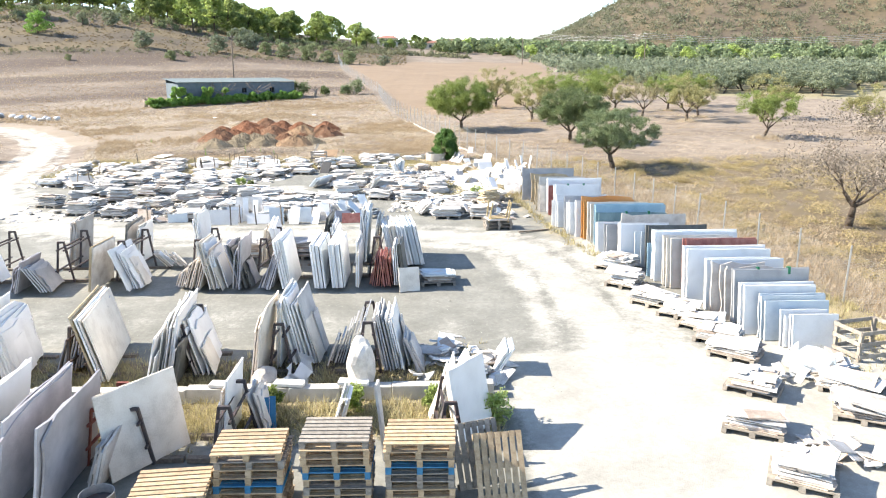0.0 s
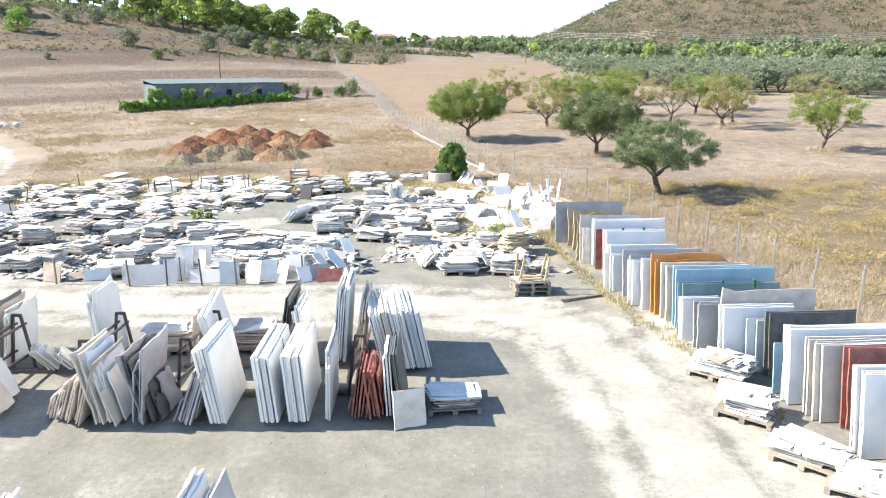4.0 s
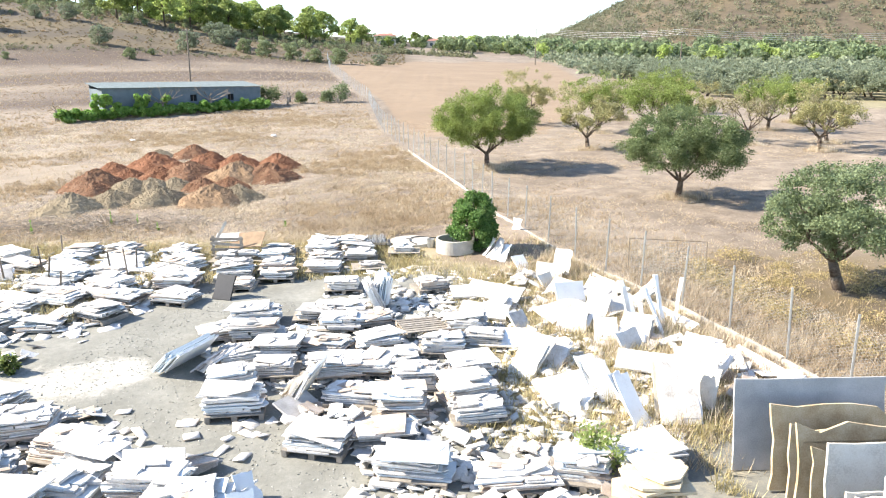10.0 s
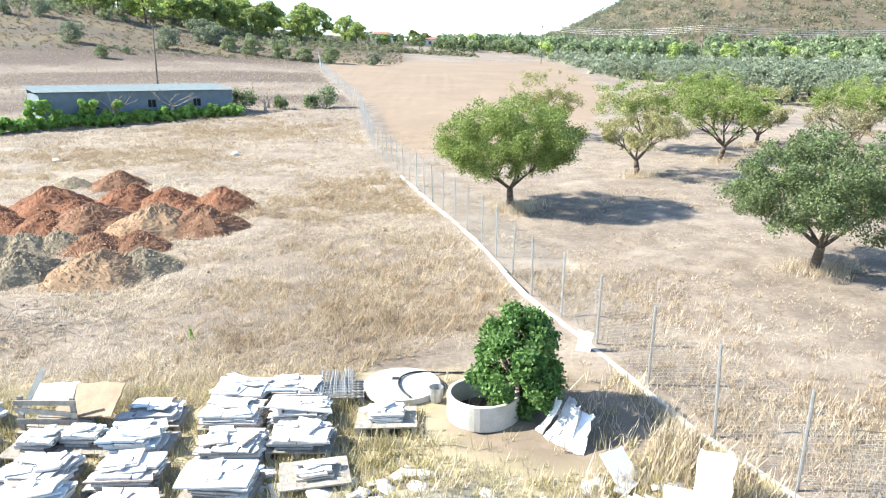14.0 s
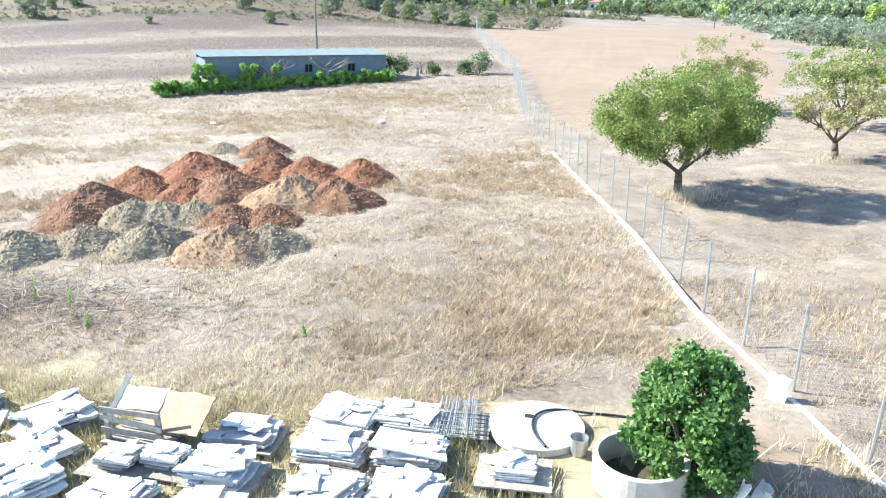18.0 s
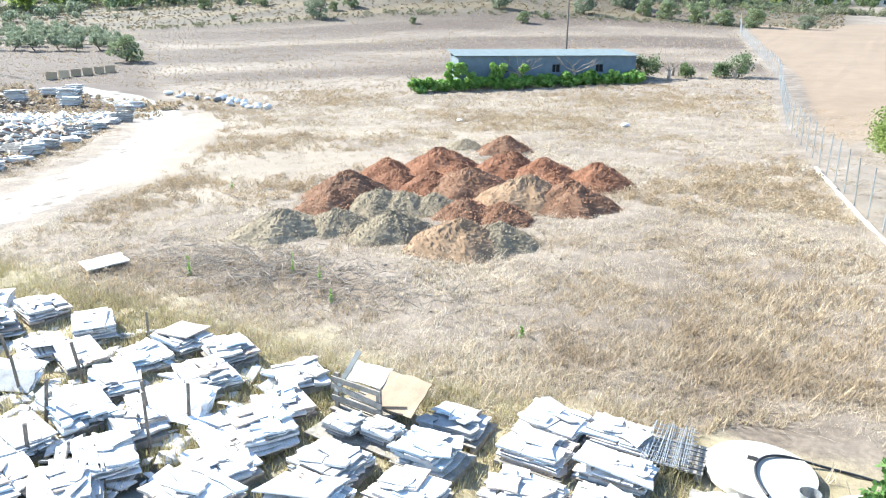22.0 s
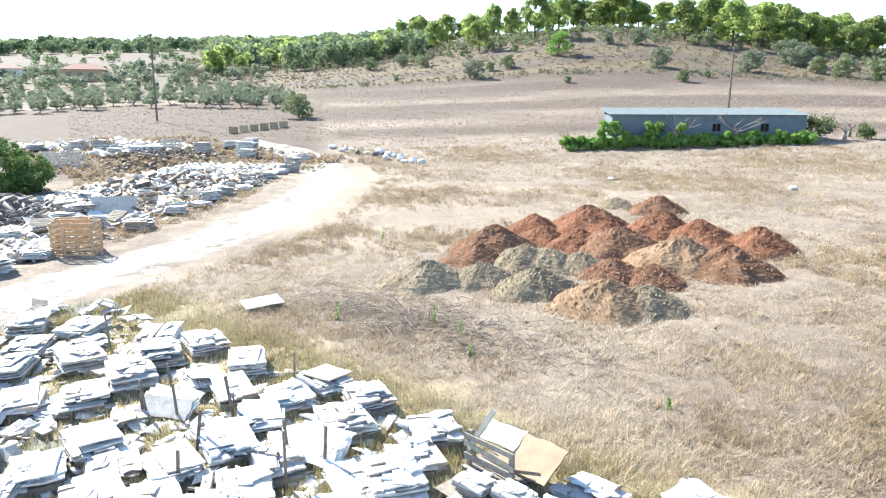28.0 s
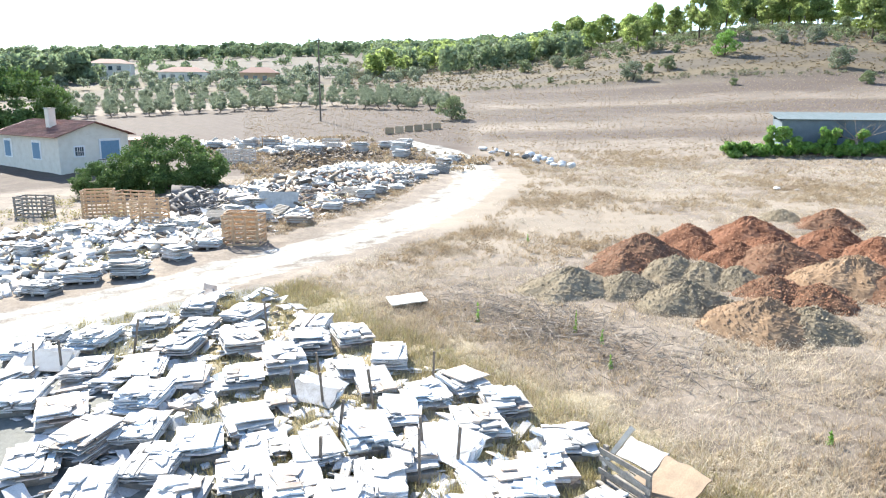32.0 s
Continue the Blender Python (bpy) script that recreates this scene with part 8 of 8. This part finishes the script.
rubble("dry_clods", 900, (-12, 57), (2, 58), (-1, 82), (-14, 86), .015, .06, RUBB, "clods of earth in the dry field", 10, 0)
gw = np.random.default_rng(77)
wx, wy = gw.uniform(-84, -50, 520), gw.uniform(66, 88, 520)
shrub_field("dry_weeds", wx, wy, gw.uniform(.25, .7, 520), BRUSH, 40, .2, "dry yellow weeds on the bank between the stone heaps", "weeds", 21, .5)

# sacks and stones along the far side of the road
SACKS = [(-58.2, 90.9), (-55.4, 90.5), (-52.6, 90.0), (-49.6, 89.2), (-47.0, 88.3), (-45.4, 88.2), (-54.0, 91.6), (-60.6, 91.7), (-59, 91.6), (-57.6, 91.8), (-56.4, 91.4), (-54.6, 91.2), (-53.4, 90.8), (-51.6, 90.6), (-50.4, 90.2), (-48.9, 89.9), (-47.6, 89.4), (-46.2, 89.0), (-44.6, 88.5)]
for k, (x, y) in enumerate(SACKS):
    boulder(x + R.uniform(-.4, .4), y + .8 + R.uniform(-.4, .4), R.uniform(.22, .55), R.uniform(.22, .42), R.uniform(.14, .32), 40 + k * 7, DARK if k in (1, 2) else PLASTICW, "white sack of stone chips lying beside the track" if k not in (1, 2) else "dark sack lying beside the track", "sack")
for x, y, s in ((-25.6, 89.4, .26), (-13.8, 91.2, .34), (-24.5, 89.9, .14)):
    boulder(x, y, s * 1.4, s * .8, s * .38, int(-x), YARDW, "lone white stone lying in the dry field")
# row of grey pallets and a wire fence across the far field
WORN = DECK.copy()
WORN.materials[0] = PALLET
for k in range(6):
    x, y = -81.9 + k * .05, 93.2 + k * 1.5
    ob = put("pallet", WORN, None, pose(x, y, gz(x, y) + .36, 0, 0, 88 + R.uniform(-12, 12)) @ pose(0, 0, 0, 84 + R.uniform(-8, 8), 0, 0))
    tagged(ob, "weathered pallet stood on edge as a fence", "pallet", "pallets stood as a fence")
ffence = thing("field_fence", -60, 108, "thin wire fence on slim posts across the dry field", "fence", kind="structure", z=0)
fpm = bmesh.new()
bar(fpm, (0, 0, -.1), (0, 0, 1.4), .016, n=5)
fp_me = bm_mesh("post", fpm, GALV)
for k in range(18):
    x, y = between((-112, 102), (-60, 118), k / 17)
    put("post", fp_me, ffence, pose(x + 60, y - 108, gz(x, y), R.uniform(-4, 4), R.uniform(-4, 4), 0))

# ---- old gate panels by the fence ----
def gate_panel(x, y, w, h, rz, lean):
    ob = thing("mesh_gate", x, y, "rusty steel mesh gate panel leaning by the fence", "gate", "old gate panels", rz)
    for a_, b_ in (((-w / 2, 0, 0), (w / 2, 0, 0)), ((-w / 2, 0, h), (w / 2, 0, h)), ((-w / 2, 0, 0), (-w / 2, 0, h)), ((w / 2, 0, 0), (w / 2, 0, h))):
        bm = bmesh.new()
        bar(bm, a_, b_, .011, n=6)
        part("frame_tube", bm, WOODD, ob, "", pose(0, 0, .05, -lean, 0, 0))
    k = -w / 2 + .1
    while k < w / 2:
        bm = bmesh.new()
        bar(bm, (k, 0, 0), (k, 0, h), .003, n=4)
        part("wire", bm, GALV, ob, "", pose(0, 0, .05, -lean, 0, 0))
        k += .09
    k = .1
    while k < h:
        bm = bmesh.new()
        bar(bm, (-w / 2, 0, k), (w / 2, 0, k), .003, n=4)
        part("wire", bm, GALV, ob, "", pose(0, 0, .05, -lean, 0, 0))
        k += .1
    return ob


gate_panel(8.1, 50.0, 2.5, 1.15, -14, 8)

rubble("flat_offcuts", 620, (-24, 44), (-8, 45), (-8.5, 54), (-24, 53), .08, .3, YARDW, "flat broken offcuts strewn between the stacks", 31, .08, .35)
rubble("flat_offcuts", 620, (-4, 40), (5.4, 39.5), (4.4, 51), (-3, 51.5), .08, .24, YARDW, "flat broken offcuts strewn between the stacks", 32, .1, .35)
rubble("flat_offcuts", 260, (-21, 35), (-3, 35), (-3, 41), (-21, 42.5), .08, .24, YARDW, "flat broken offcuts strewn between the stacks", 33, .1, .35)

# scrap timber: thin old laths lying every way, and a few tipped pallets
def lath_heap(x, y, rx, ry, count, height, material, seed, label):
    g = np.random.default_rng(seed)
    a, q = g.uniform(0, 6.283, count), np.sqrt(g.random(count))
    px, py = x + np.cos(a) * q * rx, y + np.sin(a) * q * ry
    pz = land(px, py) + height * (1 - q) * g.random(count) + .05
    th, el, L, w = g.uniform(0, 6.283, count), g.normal(0, .3, count), g.uniform(.6, 1.9, count), g.uniform(.03, .07, count)
    d = np.stack([np.cos(th) * np.cos(el), np.sin(th) * np.cos(el), np.sin(el)], -1) * L[:, None] / 2
    s_ = np.stack([-np.sin(th), np.cos(th), np.zeros(count)], -1) * w[:, None]
    u_ = np.array([0, 0, .03])[None]
    c = np.stack([px, py, pz], -1)
    v = np.stack([c - d - s_, c - d + s_, c + d + s_, c + d - s_, c - d - s_ + u_, c - d + s_ + u_, c + d + s_ + u_, c + d - s_ + u_], 1).reshape(-1, 3)
    f = np.array([(0, 3, 2, 1), (4, 5, 6, 7), (0, 1, 5, 4), (1, 2, 6, 5), (2, 3, 7, 6), (3, 0, 4, 7)])
    quads_ = (np.arange(count)[:, None, None] * 8 + f[None]).reshape(-1, 4)
    return tagged(new("scrap_timber", quick_mesh("scrap_timber", v, quads_, material)), label, "timber", kind="stuff")


LATHG = mat("grey_lath", [(.16, .145, .13), (.27, .25, .23), (.40, .375, .35)], 1.0, .9, .1, island=.4)
LATHB = mat("brown_lath", [(.20, .13, .085), (.33, .23, .155), (.46, .345, .25)], 1.0, .9, .1, island=.4)
lath_heap(-47.5, 57.2, 4.5, 2.2, 330, 1.3, LATHG, 61, "heap of grey scrap timber and laths below the dark bush")
lath_heap(-44.5, 64.0, 5.5, 3.0, 150, .8, LATHB, 62, "brown broken pallet wood among white rubble")
lath_heap(-49.0, 70.5, 4.0, 3.0, 110, .9, LATHB, 63, "brown broken pallet wood among white rubble")
lath_heap(-38.5, 52.0, 4.0, 2.0, 90, .5, LATHB, 64, "broken crate boards between stacks of stone")
for x, y, rz, rx in ((-43.4, 66.6, 30, 35), (-47.2, 73.2, 70, 50), (-39.8, 60.0, 10, 28), (-50.5, 79.6, 40, 62), (-41.0, 56.6, 55, 20)):
    bare_pallet(x, y, rz, "old", .35, rx, 0, 0, "broken weathered pallet tipped on white rubble")
gr2 = np.random.default_rng(78)
wx, wy = gr2.uniform(-58, -32, 420), gr2.uniform(46, 82, 420)
keep = near_line(wx, wy, ROAD_A) > 4.2
keep &= wx < -30 - (wy - 46) * .62
wx, wy = wx[keep], wy[keep]
shrub_field("dry_weeds", wx, wy, gr2.uniform(.2, .6, len(wx)), WEED, 50, .12, "yellow weeds growing between rubble and stacks", "weeds", 23, .6)
